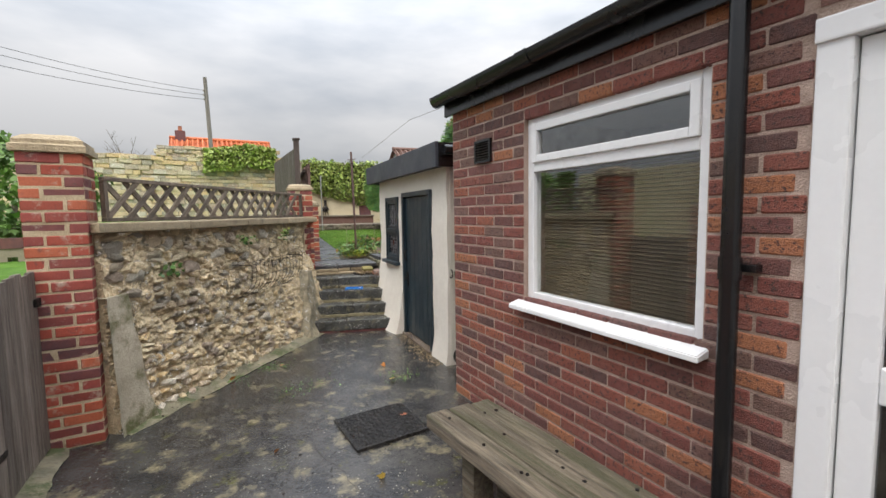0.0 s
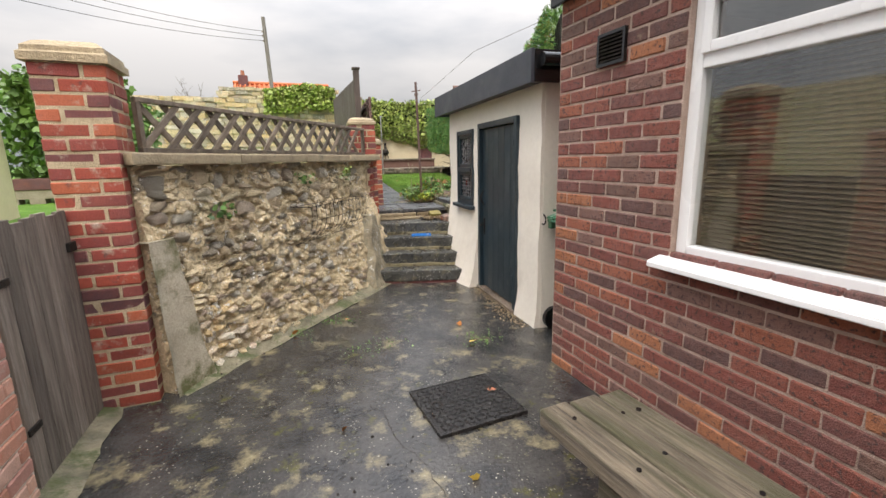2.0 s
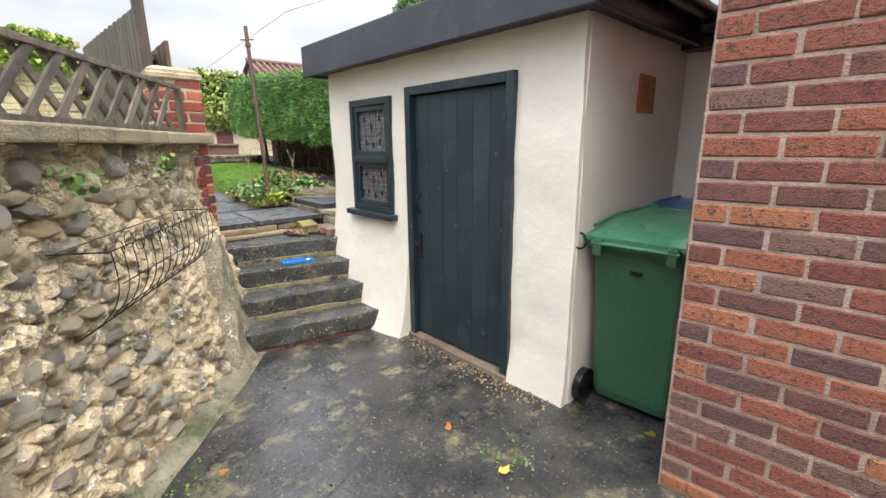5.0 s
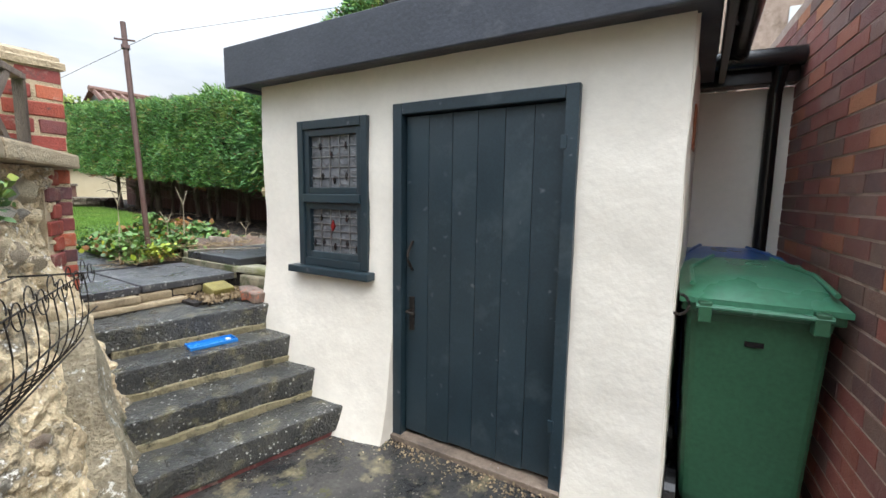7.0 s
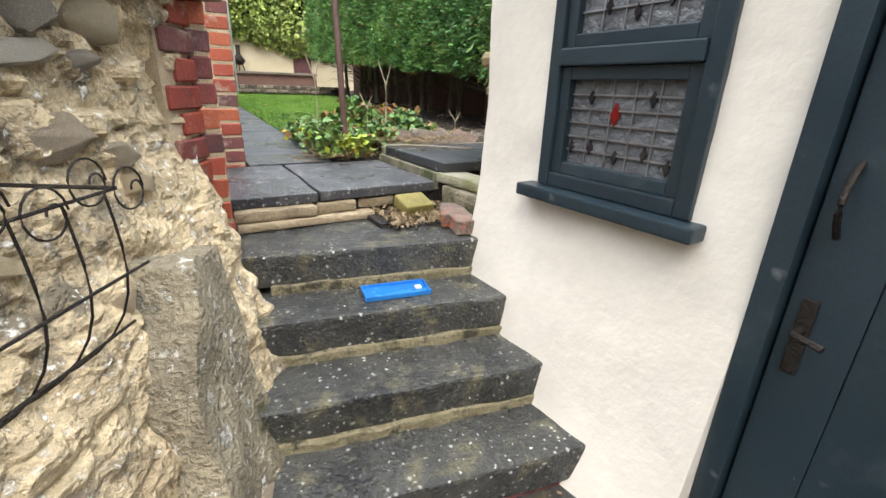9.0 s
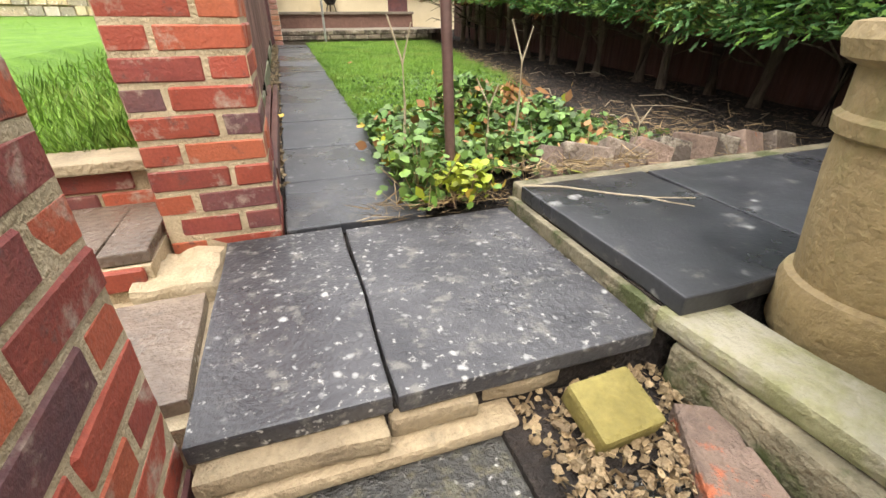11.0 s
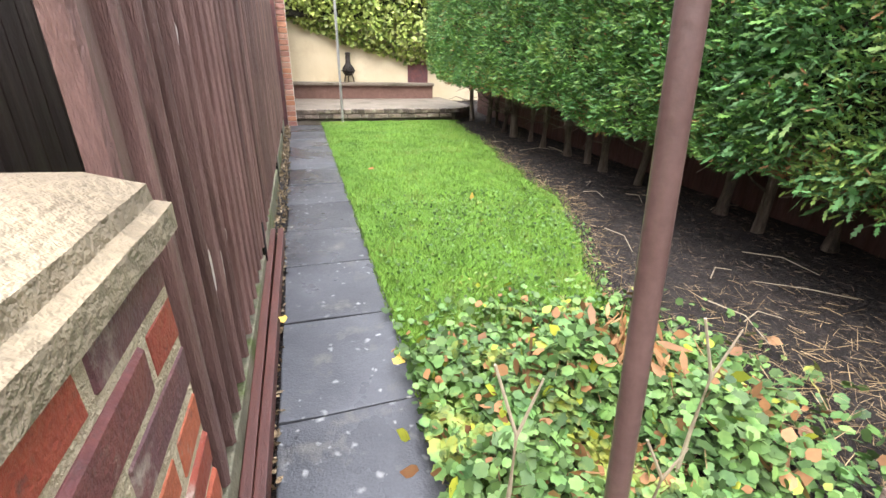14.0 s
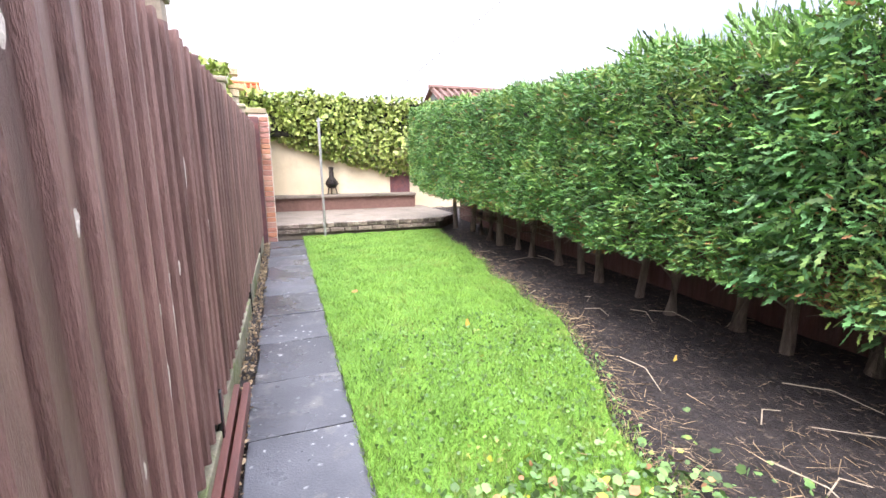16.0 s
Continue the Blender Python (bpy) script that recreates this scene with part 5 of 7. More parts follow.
part("bedding_stone", bm, M_MOSSSTONE, pav, "square mossy yellow stone", m=pose(0.52, -0.955, 0.635, 16, 0, 3))
part("backing", boxed(-0.17, 0.78, -0.72, -0.05, 0.3, 0.705), M_SOIL, pav)
part("backing", boxed(0.38, 0.86, -1.0, -0.72, 0.3, 0.64), M_SOIL, pav)

path = thing("pavement_path", GARDEN, "dark grey slab path along the fence", "path", kind="structure")
joints = [-0.005, 0.44, 0.93, 1.50, 2.05, 2.57, 3.11] + [3.11 + 0.545 * k for k in range(1, 8)]
for k, v in enumerate(joints[:-1]):
    flag(pose(0.0 + 0.008 * math.sin(k * 3), v, level(v + 0.25) - 0.010, 1.77 + 0.3 * math.sin(k * 5), 0.3 * math.sin(k * 7), 0.5 * math.sin(k * 2)), 0.475, joints[k + 1] - v - 0.006, 0.04, M_SLATE_P, parent=path, seed=k + 10)

low = thing("low_wall", GARDEN, "low white-painted wall stub capped with a mossy slab", "wall", kind="structure")
part("stub", boxed(0.82, 1.6, -1.24, -0.98, 0.0, 0.74, 0.01), M_CREAM, low)
bm = boxed(0.0, 0.17, -0.50, 0.0, 0, 0.05, 0.015)
bmesh.ops.subdivide_edges(bm, edges=bm.edges[:], cuts=5, use_grid_fill=True)
for v in bm.verts:
    v.co += Vector([0.010 * noise.noise(v.co * 7 + Vector((2, j * 5, 0))) for j in range(3)])
M_MOSSY = mat("mossy_flagstone", (0.16, 0.17, 0.07), (0.33, 0.32, 0.19), 5, (0.6, 0.9), 0.6, 60, stain=(0.35, 0.33, 0.25), stain_scale=4)
part("cap_slab", bm, M_MOSSY, low, "mossy flagstone cap", m=pose(0.775, -0.77, 0.755, 0, 2, 6), smooth=True)
part("rubble_core", boxed(0.78, 0.98, -1.24, -0.83, 0.3, 0.752, 0.02), M_FILLET, low)
for k, (x, y, z, a) in enumerate(((0.715, -1.04, 0.655, 62), (0.72, -1.03, 0.585, 70), (0.70, -1.14, 0.655, 75), (0.71, -1.06, 0.515, 64))):
    part("brick", brick_mesh("lw", 0.213, 0.1005, 0.064, M_EDGEBRICK, k), None, low, m=pose(x, y, z, 0, 0, a))

# chimney pot
pot = thing("chimney_pot", GARDEN @ pose(1.17, -0.955, 0.745), "old buff clay chimney pot used as a planter", "chimney pot")
bm = bmesh.new()
lathe(bm, ((0.165, 0.0), (0.172, 0.015), (0.176, 0.12), (0.170, 0.138), (0.156, 0.145), (0.176, 0.36), (0.177, 0.43), (0.190, 0.438), (0.193, 0.465), (0.183, 0.475), (0.185, 0.55), (0.215, 0.565), (0.224, 0.595), (0.214, 0.62), (0.185, 0.625), (0.175, 0.50)), 40, False)
part("body", bm, M_POT, pot, smooth=True)
bm = bmesh.new()
lathe(bm, ((0.176, 0.50), (0.176, 0.53)), 24)
part("compost", bm, M_SOIL, pot)

# ---- far fence, poles, planks ----
fence = thing("board_fence", GARDEN, "tall dark brown close-board fence with pale knots", "fence")
rng = random.Random(17)
bay = 0
v = 0.46
k = 0
while v < 6.75:
    top = 2.445 + 0.034 * (v - 1.5)
    w = rng.uniform(0.118, 0.138)
    z0 = level(v) + 0.17
    bm = bmesh.new()
    a, b = 0.0, w
    prof = ((0.0, -0.022), (0.010, -0.030), (w * 0.55, -0.017), (w, -0.004), (w, 0.008), (0.0, 0.008))
    lo = [bm.verts.new((y_, x_, 0)) for x_, y_ in prof]
    hi = [bm.verts.new((y_, x_, top - z0 + rng.uniform(-0.008, 0.008))) for x_, y_ in prof]
    for i in range(6):
        bm.faces.new((lo[i], lo[(i + 1) % 6], hi[(i + 1) % 6], hi[i]))
    bm.faces.new(lo[::-1])
    bm.faces.new(hi)
    bmesh.ops.recalc_face_normals(bm, faces=bm.faces)
    for q in bm.verts:
        q.co.x = -q.co.x - 0.105
    bmesh.ops.reverse_faces(bm, faces=bm.faces)
    part("board", bm, M_FENCE, fence, m=pose(0, v, z0, 0, rng.uniform(-0.25, 0.25), 0))
    for q in range(rng.choice((0, 1, 1, 2))):
        kz, kx, long_ = rng.uniform(0.15, top - z0 - 0.15), w * rng.uniform(0.3, 0.7), rng.uniform(0.02, 0.11)
        bm = bmesh.new()
        ring = [bm.verts.new((-0.0735 - 0.026 * kx / w, v + kx + 0.014 * math.cos(a_) * rng.uniform(0.6, 1.2), kz + long_ * math.sin(a_) * (0.35 if math.sin(a_) > 0 else 0.8))) for a_ in np.linspace(0, 2 * math.pi, 11)[:-1]]
        bm.faces.new(ring)
        part("knot", bm, M_KNOT, fence, "pale worn knot", m=pose(0, 0, z0))
    v += w - 0.004
    k += 1
for v, t in ((0.42, 2.80),):
    part("post", boxed(-0.34, -0.25, v - 0.05, v + 0.05, 0.75, t, 0.006), M_POST, fence, "weathered brown end post")
    part("post_cap", boxed(-0.355, -0.235, v - 0.065, v + 0.065, t, t + 0.03, 0.008), M_POST, fence)
for k in range(24):
    part("side_board", boxed(-0.012, 0.012, 0.002 + k * 0.1, 0.098 + k * 0.1, 0.95, 2.66 + 0.01 * math.sin(k * 3), 0.004), M_POST, fence, "weathered board of the side panel", m=GARDEN.inverted() @ pose(-0.40, 4.68, 0))
for v in (2.02, 3.86, 5.68):
    part("post", boxed(-0.205, -0.118, v - 0.045, v + 0.045, 0.75, 2.56 + 0.034 * (v - 1.5), 0.012), M_CPOST, fence, "pale concrete post")
    part("post_cap", boxed(-0.22, -0.105, v - 0.06, v + 0.06, 2.56 + 0.034 * (v - 1.5), 2.60 + 0.034 * (v - 1.5), 0.014), M_CPOST, fence)
    part("stake", boxed(-0.095, -0.075, v - 0.02, v + 0.02, 0.78, 1.10, 0.004), M_BLACK, fence, "dark stake at the fence foot")
for z in (1.2, 1.8, 2.3):
    part("arris_rail", boxed(-0.16, -0.115, 1.0, 6.75, z, z + 0.07, 0.01), M_POST, fence)
for a, b in ((0.46, 2.0), (2.05, 3.84), (3.88, 5.66), (5.70, 6.75)):
    part("gravel_board", boxed(-0.112, -0.082, a, b, level(a) - 0.02, level(a) + 0.155, 0.006), M_GRAVELBOARD, fence, "mossy concrete gravel board")

for k, (u, a) in enumerate(((-0.062, 0.6), (-0.030, -0.5))):
    bm = boxed(-0.016, 0.016, 0.0, 2.05, 0.0, 0.075, 0.004)
    solo("timber_plank", bm, M_PLANK, GARDEN @ pose(u, 0.42, level(0.5) - 0.005, 1.7, 0, a * 0.4), "mahogany-stained timber lying along the fence foot", "plank", "planks by the fence")

grav_n = 1500
rngn = np.random.default_rng(3)
gp = np.column_stack((rngn.uniform(-0.085, 0.0, grav_n), rngn.uniform(0.4, 7.0, grav_n), np.zeros(grav_n)))
gp[:, 2] = 0.765 + 0.031 * gp[:, 1] + 0.003
me = cloud("gravel", gp, rngn.normal(size=(grav_n, 3)) * (1, 1, 0.5), rngn.uniform(0.012, 0.03, grav_n), LEAF, M_GRAVEL, seed=4)
solo("gravel_strip", me, M_GRAVEL, GARDEN, "leafy gravel strip between fence and path", "gravel", kind="stuff")
solo("gravel_bed", boxed(-0.09, 0.0, 0.36, 7.05, 0.7, 0.72), M_SOIL, GARDEN, "strip of earth along the fence", "soil", kind="structure")

pole = thing("clothes_pole", GARDEN @ pose(0.622, 0.143, 0.76, -4.5, -0.45), "brown painted metal clothes pole in the flower bed", "pole")
bm = bmesh.new()
tube(bm, ((0, 0, -0.05), (0, 0, 1.86)), 0.0195, 14)
part("tube", bm, M_POLE, pole, smooth=True)
bm = bmesh.new()
tube(bm, ((-0.07, 0, 1.72), (0.07, 0, 1.74)), 0.008, 8)
part("cross_bar", bm, M_POLE, pole, smooth=True)
bm = bmesh.new()
tube(bm, ((0, 0, 1.66), (0, 0, 1.69)), 0.03, 14)
part("collar", bm, M_POLE, pole, smooth=True)
pole = thing("clothes_pole", GARDEN @ pose(0.80, 7.12, 0.98), "slim galvanised clothes pole at the patio edge", "pole")
bm = bmesh.new()
tube(bm, ((0, 0, -0.02), (0, 0, 1.80)), 0.020, 12)
part("tube", bm, M_POLE2, pole, smooth=True)
bm = bmesh.new()
tube(bm, ((-0.03, 0, 1.76), (0.06, 0, 1.77)), 0.007, 8)
part("hook", bm, M_POLE2, pole, smooth=True)

# ---- lawn ----
def lawn_edge(v):
    return 1.45 + 0.60 * min(1, max(0, (v - 1.15) / 1.4)) + 0.145 * max(0, v - 2.55) + 0.03 * math.sin(v * 2.7) + 0.03 * math.sin(v * 7.1)


bm = bmesh.new()
rows = []
for j in range(70):
    v = 0.35 + 6.85 * j / 69
    e = lawn_edge(v) if v > 1.15 else 0.55 + 0.90 * max(0, (v - 0.35) / 0.8) ** 1.3
    rows.append([bm.verts.new((0.47 + (e - 0.47) * i / 30, v, level(v) + 0.006 + 0.012 * noise.noise((i * 0.4, v * 5, 0)))) for i in range(31)])
for a, b in zip(rows, rows[1:]):
    for i in range(30):
        bm.faces.new((a[i], a[i + 1], b[i + 1], b[i]))
lawn = solo("lawn", bm, M_TURF, GARDEN, "short bright green lawn between path and soil bed", "lawn", kind="structure", smooth=True)
N = 95000
vv = 0.35 + 6.8 * rngn.random(N) ** 1.25
ee = np.array([lawn_edge(x) if x > 1.15 else 0.55 + 0.90 * max(0, (x - 0.35) / 0.8) ** 1.3 for x in vv])
uu = 0.455 + (ee - 0.44 + 0.05 * rngn.normal(size=N)) * rngn.random(N)
pp = np.column_stack((uu, vv, 0.765 + 0.031 * vv))
aim = np.column_stack((rngn.normal(0, 0.45, N), rngn.normal(0, 0.45, N), np.ones(N)))
me = cloud("grass", pp, aim, rngn.uniform(0.018, 0.045, N), ((-0.075, 0), (0.075, 0), (0.02, 1.0)), M_GRASS, curl=0.5, seed=6)
solo("grass", me, M_GRASS, GARDEN, "short lush lawn grass", "grass", kind="stuff")
N = 2600
vv = 0.9 + 2.2 * rngn.random(N)
uu = 0.5 + 1.5 * rngn.random(N) ** 0.8
keep = uu < np.array([lawn_edge(x) + 0.1 for x in vv])
pp = np.column_stack((uu, vv, 0.765 + 0.031 * vv + rngn.uniform(0.01, 0.03, N)))[keep]
n2 = len(pp)
me = cloud("clover", pp, np.column_stack((rngn.normal(0, 1, n2), rngn.normal(0, 1, n2), np.full(n2, 0.5))), rngn.uniform(0.012, 0.026, n2), LOBED, M_BEDLEAF, seed=8)
solo("clover", me, M_BEDLEAF, GARDEN, "clover and small weeds in the lawn", "weeds", kind="stuff")
N = 26000
pp = np.column_stack((-0.42 - 3.2 * rngn.random(N) ** 1.6, 0.38 + 6 * rngn.random(N) ** 1.7, np.zeros(N)))
pp[:, 2] = 0.96 + 0.05 * np.maximum(0, 0.992 * pp[:, 1] - 0.125 * pp[:, 0] - 0.48)
me = cloud("grass", pp, np.column_stack((rngn.normal(0, 0.45, N), rngn.normal(-0.15, 0.45, N), np.ones(N))), rngn.uniform(0.04, 0.12, N), ((-0.022, 0), (0.022, 0), (0.02, 0.6), (0.0, 1.0)), M_GRASS, curl=0.7, seed=7)
solo("long_grass", me, M_GRASS, GARDEN, "longer grass on the higher lawn", "grass", kind="stuff")

# gateway between the piers: sunken flags, brick riser, coping
gw = thing("pavement_gateway", GARDEN, "wet sandstone flags and brick step in the side gateway", "paving", kind="structure")
flag(pose(-0.60, -0.66, 0.725, 0, 0, 3), 0.40, 0.40, 0.05, M_FLAGRED, parent=gw, seed=31)
flag(pose(-1.05, -0.64, 0.715), 0.43, 0.36, 0.05, M_FLAGRED, parent=gw, seed=32)
part("bed", boxed(-1.30, -0.185, -0.68, 0.30, 0.2, 0.690), M_MORTAR_Y, gw, "sandy mortar bed")
bm = boxed(-0.40, -0.19, -0.24, -0.005, 0.60, 0.752, 0.02)
bmesh.ops.subdivide_edges(bm, edges=bm.edges[:], cuts=5, use_grid_fill=True)
for v in bm.verts:
    v.co += Vector((0.02 * noise.noise(v.co * 11), 0.02 * noise.noise(v.co * 9 + Vector((4, 0, 0))), 0.022 * noise.noise(v.co * 17)))
part("mortar_patch", bm, M_MORTAR_Y, gw, "rough yellow mortar patch")
for k in range(4):
    part("brick", brick_mesh("gw", 0.213, 0.1005, 0.064, M_PIER, k % 5), None, gw, m=pose(-0.47 - 0.224 * k, -0.135 + 0.006 * math.sin(k * 2.3), 0.760, 1, 0, 1.5))
part("step_core", boxed(-1.30, -0.345, -0.17, 0.28, 0.5, 0.792), M_MORTAR_Y, gw)
flag(pose(-1.25, -0.165, 0.832), 0.78, 0.40, 0.036, M_FLAGRED, parent=gw, seed=33)
flag(pose(-0.464, -0.16, 0.832, 0, 0, 1), 0.118, 0.39, 0.036, M_FLAGRED, parent=gw, seed=34)
for r in range(2):
    for k in range(5):
        part("brick", brick_mesh("gw", 0.213, 0.1005, 0.064, M_PIER, (r + k) % 5), None, gw, m=pose(-0.45 - 0.224 * k - 0.11 * (r % 2), 0.285, 0.838 + 0.072 * r))
part("core", boxed(-1.5, -0.345, 0.245, 0.36, 0.5, 0.944), M_MORTAR_Y, gw)
flag(pose(-0.99, 0.195, 0.984), 0.63, 0.19, 0.036, M_SAND, name="coping_stone", parent=gw, seed=35)
flag(pose(-1.60, 0.190, 0.984), 0.60, 0.19, 0.036, M_SAND, name="coping_stone", parent=gw, seed=36)

# dry stalks along the lawn's ragged edge
ds = 1500
ev = 0.7 + 4.6 * rngn.random(ds) ** 1.3
eu = np.array([lawn_edge(x) if x > 1.15 else 0.55 + 0.90 * max(0, (x - 0.35) / 0.8) ** 1.3 for x in ev]) + np.abs(rngn.normal(0.02, 0.14, ds))
pp = np.column_stack((eu, ev, 0.765 + 0.031 * ev + rngn.uniform(-0.01, 0.02, ds)))
me = cloud("stalks", pp, np.column_stack((rngn.normal(0, 1, ds), rngn.normal(0, 1, ds), rngn.uniform(0.0, 0.25, ds))), rngn.uniform(0.025, 0.11, ds), ((-0.018, 0), (0.018, 0), (0.012, 0.6), (0.0, 1.0)), M_DRY, curl=0.3, seed=43)
solo("dry_stalks", me, M_DRY, GARDEN, "dry grass stalks along the lawn edge", "litter", kind="stuff")

# dry stalks gathered along the joint by the pole
ds = 420
pp = np.column_stack((0.25 + 1.15 * rngn.random(ds) ** 0.8, rngn.normal(-0.005, 0.035, ds), rngn.uniform(0.772, 0.80, ds)))
pp[:, 2] += 0.085 * (pp[:, 0] > 0.80)
me = cloud("stalks", pp, np.column_stack((rngn.normal(0, 1, ds), rngn.normal(0, 0.5, ds), rngn.uniform(0.0, 0.35, ds))), rngn.uniform(0.03, 0.12, ds), ((-0.02, 0), (0.02, 0), (0.015, 0.6), (0.0, 1.0)), M_DRY, curl=0.3, seed=41)
solo("dry_stalks", me, M_DRY, GARDEN, "dry stalks and leaf bits caught in the paving joint", "litter", kind="stuff")

# ---- bed plants ----
bed_n = 7800
bu = rngn.normal(0.95, 0.36, bed_n)
bv = rngn.normal(0.62, 0.33, bed_n)
ok = (bv > 0.02 + 0.02 * np.sin(bu * 9)) & (bu > 0.42) & (bu < 2.0) & (bv < 1.6)
bu, bv = bu[ok], bv[ok]
hh = 0.28 * np.exp(-((bu - 0.95) / 0.6) ** 2 - ((bv - 0.6) / 0.55) ** 2) * rngn.uniform(0.45, 1.0, len(bu)) * (0.75 + 0.5 * np.sin(bu * 9) * np.sin(bv * 11)) + 0.02
pp = np.column_stack((bu, bv, 0.765 + 0.031 * bv + hh))
aim = np.column_stack((rngn.normal(0, 0.8, len(bu)), rngn.normal(-0.25, 0.8, len(bu)), rngn.uniform(-0.3, 0.45, len(bu))))
me = cloud("leaves", pp, aim, rngn.uniform(0.014, 0.047, len(bu)), PALMATE, M_BEDLEAF, seed=12, curl=0.5, up=1.3)
plant = thing("bed_plant", GARDEN, "sprawling leafy cranesbill clump in the flower bed", "plant")
part("foliage", me, None, plant)
bm = bmesh.new()
for k in range(170):
    i = int(rngn.integers(len(bu)))
    tube(bm, ((bu[i] + rngn.normal(0, 0.05), bv[i] + rngn.normal(0, 0.05), level(bv[i]) - 0.01), (bu[i], bv[i], pp[i, 2])), 0.0022, 4, False)
part("stem_tangle", bm, M_DRY, plant, "dry tangled stalks")["kind"] = "stuff"
for mm, nn, sd_, lb in ((M_YLEAF, 230, 61, "yellowing leaves"), (M_HEDGEB, 560, 62, "withered brown leaves")):
    i = rngn.integers(len(bu), size=nn)
    part("foliage", cloud("leaves", pp[i] + rngn.normal(0, 0.03, (nn, 3)) * (1, 1, 0.3), aim[i] + rngn.normal(0, 0.5, (nn, 3)), rngn.uniform(0.025, 0.06, nn), LEAF, mm, seed=sd_, curl=0.5), None, plant, lb)["kind"] = "stuff"
wn_ = 130
wp = np.column_stack((rngn.normal(1.12, 0.09, wn_), rngn.normal(0.78, 0.09, wn_), level(0.78) + rngn.uniform(0.10, 0.30, wn_)))
part("withered_clump", cloud("leaves", wp, np.column_stack((rngn.normal(0, 0.6, wn_), rngn.normal(-0.5, 0.4, wn_), rngn.uniform(-0.9, -0.1, wn_))), rngn.uniform(0.06, 0.13, wn_), ((0, 0), (0.13, 0.3), (0.10, 0.6), (0, 1), (-0.10, 0.6), (-0.13, 0.3)), M_HEDGEB, seed=64, curl=0.6), None, plant, "drooping withered brown leaves")["kind"] = "stuff"
yn = 130
yp = np.column_stack((rngn.normal(0.64, 0.06, yn), rngn.normal(0.05, 0.04, yn), 0.78 + rngn.uniform(0.01, 0.13, yn)))
me = cloud("leaves", yp, np.column_stack((rngn.normal(0, 0.8, yn), rngn.normal(-0.6, 0.6, yn), rngn.uniform(-0.3, 0.6, yn))), rngn.uniform(0.022, 0.046, yn), PALMATE, M_YLEAF, seed=13, curl=0.3, up=1.5)
plant = thing("bed_plant", GARDEN, "bright yellow-green shrublet at the foot of the pole", "plant")
part("foliage", me, None, plant)
bm = bmesh.new()
for p in yp[::6]:
    c = yp.mean(axis=0)
    tube(bm, ((c[0] + 0.3 * (p[0] - c[0]), c[1] + 0.3 * (p[1] - c[1]), 0.765), tuple(p)), 0.0022, 4, False)
part("stems", bm, M_DRY, plant, "thin straw-coloured stems")["kind"] = "stuff"
dn = 260
dp = np.column_stack((rngn.normal(0.50, 0.06, dn), rngn.normal(0.17, 0.10, dn), 0.78 + rngn.uniform(0.01, 0.22, dn)))
me = cloud("leaves", dp, np.column_stack((rngn.normal(0, 0.8, dn), rngn.normal(-0.5, 0.6, dn), rngn.uniform(-0.3, 0.6, dn))), rngn.uniform(0.018, 0.042, dn), PALMATE, M_IVYD, seed=14, curl=0.3, up=1.5)
plant = thing("bed_plant", GARDEN, "dark green leafy sprig spilling onto the path", "plant")
part("foliage", me, None, plant)
bm = bmesh.new()
for p in dp[::6]:
    c = dp.mean(axis=0)
    tube(bm, ((c[0] + 0.3 * (p[0] - c[0]), c[1] + 0.3 * (p[1] - c[1]), 0.765), tuple(p)), 0.0022, 4, False)
part("stems", bm, M_DRY, plant, "thin straw-coloured stems")["kind"] = "stuff"
for k, (u, v, h) in enumerate(((0.47, 0.30, 0.62), (0.98, 0.34, 0.60), (0.80, 0.25, 0.40), (1.42, 0.10, 0.30))):
    plant = thing("dead_stem", GARDEN @ pose(u, v, level(v) - 0.01), "pale dead branching stem in the flower bed", "plant stem", "dead stems")
    bm = bmesh.new()
    tube(bm, ((0, 0, 0), (0.02, 0.01, h * 0.5), (0.015, 0.0, h * 0.75), (-0.03, 0.02, h)), 0.006, 6, True, 0.003)
    part("stalk", bm, M_TWIG, plant)
    bm = bmesh.new()
    tube(bm, ((0.015, 0.0, h * 0.74), (0.05, -0.01, h * 0.96)), 0.004, 5, True, 0.002)
    part("side_shoot", bm, M_TWIG, plant)
rng = random.Random(31)
for k, (u, v, w, h, c) in enumerate(((1.00, 0.07, 0.10, 0.15, 0), (1.15, 0.05, 0.20, 0.15, 1), (1.33, 0.06, 0.19, 0.14, 1), (1.49, 0.08, 0.17, 0.13, 0), (1.64, 0.10, 0.15, 0.12, 1), (1.80, 0.14, 0.17, 0.12, 0), (1.98, 0.16, 0.16, 0.10, 1), (2.16, 0.15, 0.17, 0.10, 0), (2.34, 0.12, 0.14, 0.09, 1))):
    me = brick_mesh("edge%d" % k, w, 0.085, h + 0.06, M_EDGESTONE if c else M_EDGEBRICK, k)
    solo("edging_brick", me, None, GARDEN @ pose(u, v, 0.745 + h * 0.5, -24 + rng.uniform(-10, 10), rng.uniform(6, 24), rng.uniform(-24, 10)),
         "half-sunk tilted old brick edging the flower bed" if not c else "half-sunk tilted brown stone edging the flower bed", "brick" if not c else "stone", "flower bed edging")
N = 1700
pp = np.column_stack((rngn.normal(1.75, 0.42, N), rngn.normal(0.45, 0.42, N), np.zeros(N)))
pp = pp[(pp[:, 1] > 0.0) & (pp[:, 0] < 2.9) & (pp[:, 0] > 0.6)]
n2 = len(pp)
pp[:, 2] = 0.765 + 0.031 * pp[:, 1] + rngn.uniform(-0.01, 0.06, n2)
me = cloud("straw", pp, np.column_stack((rngn.normal(0, 1, n2), rngn.normal(0, 1, n2), rngn.normal(0.1, 0.25, n2))), rngn.uniform(0.03, 0.10, n2), ((-0.02, 0), (0.02, 0), (0.015, 1), (-0.005, 1)), M_DRY, seed=15)
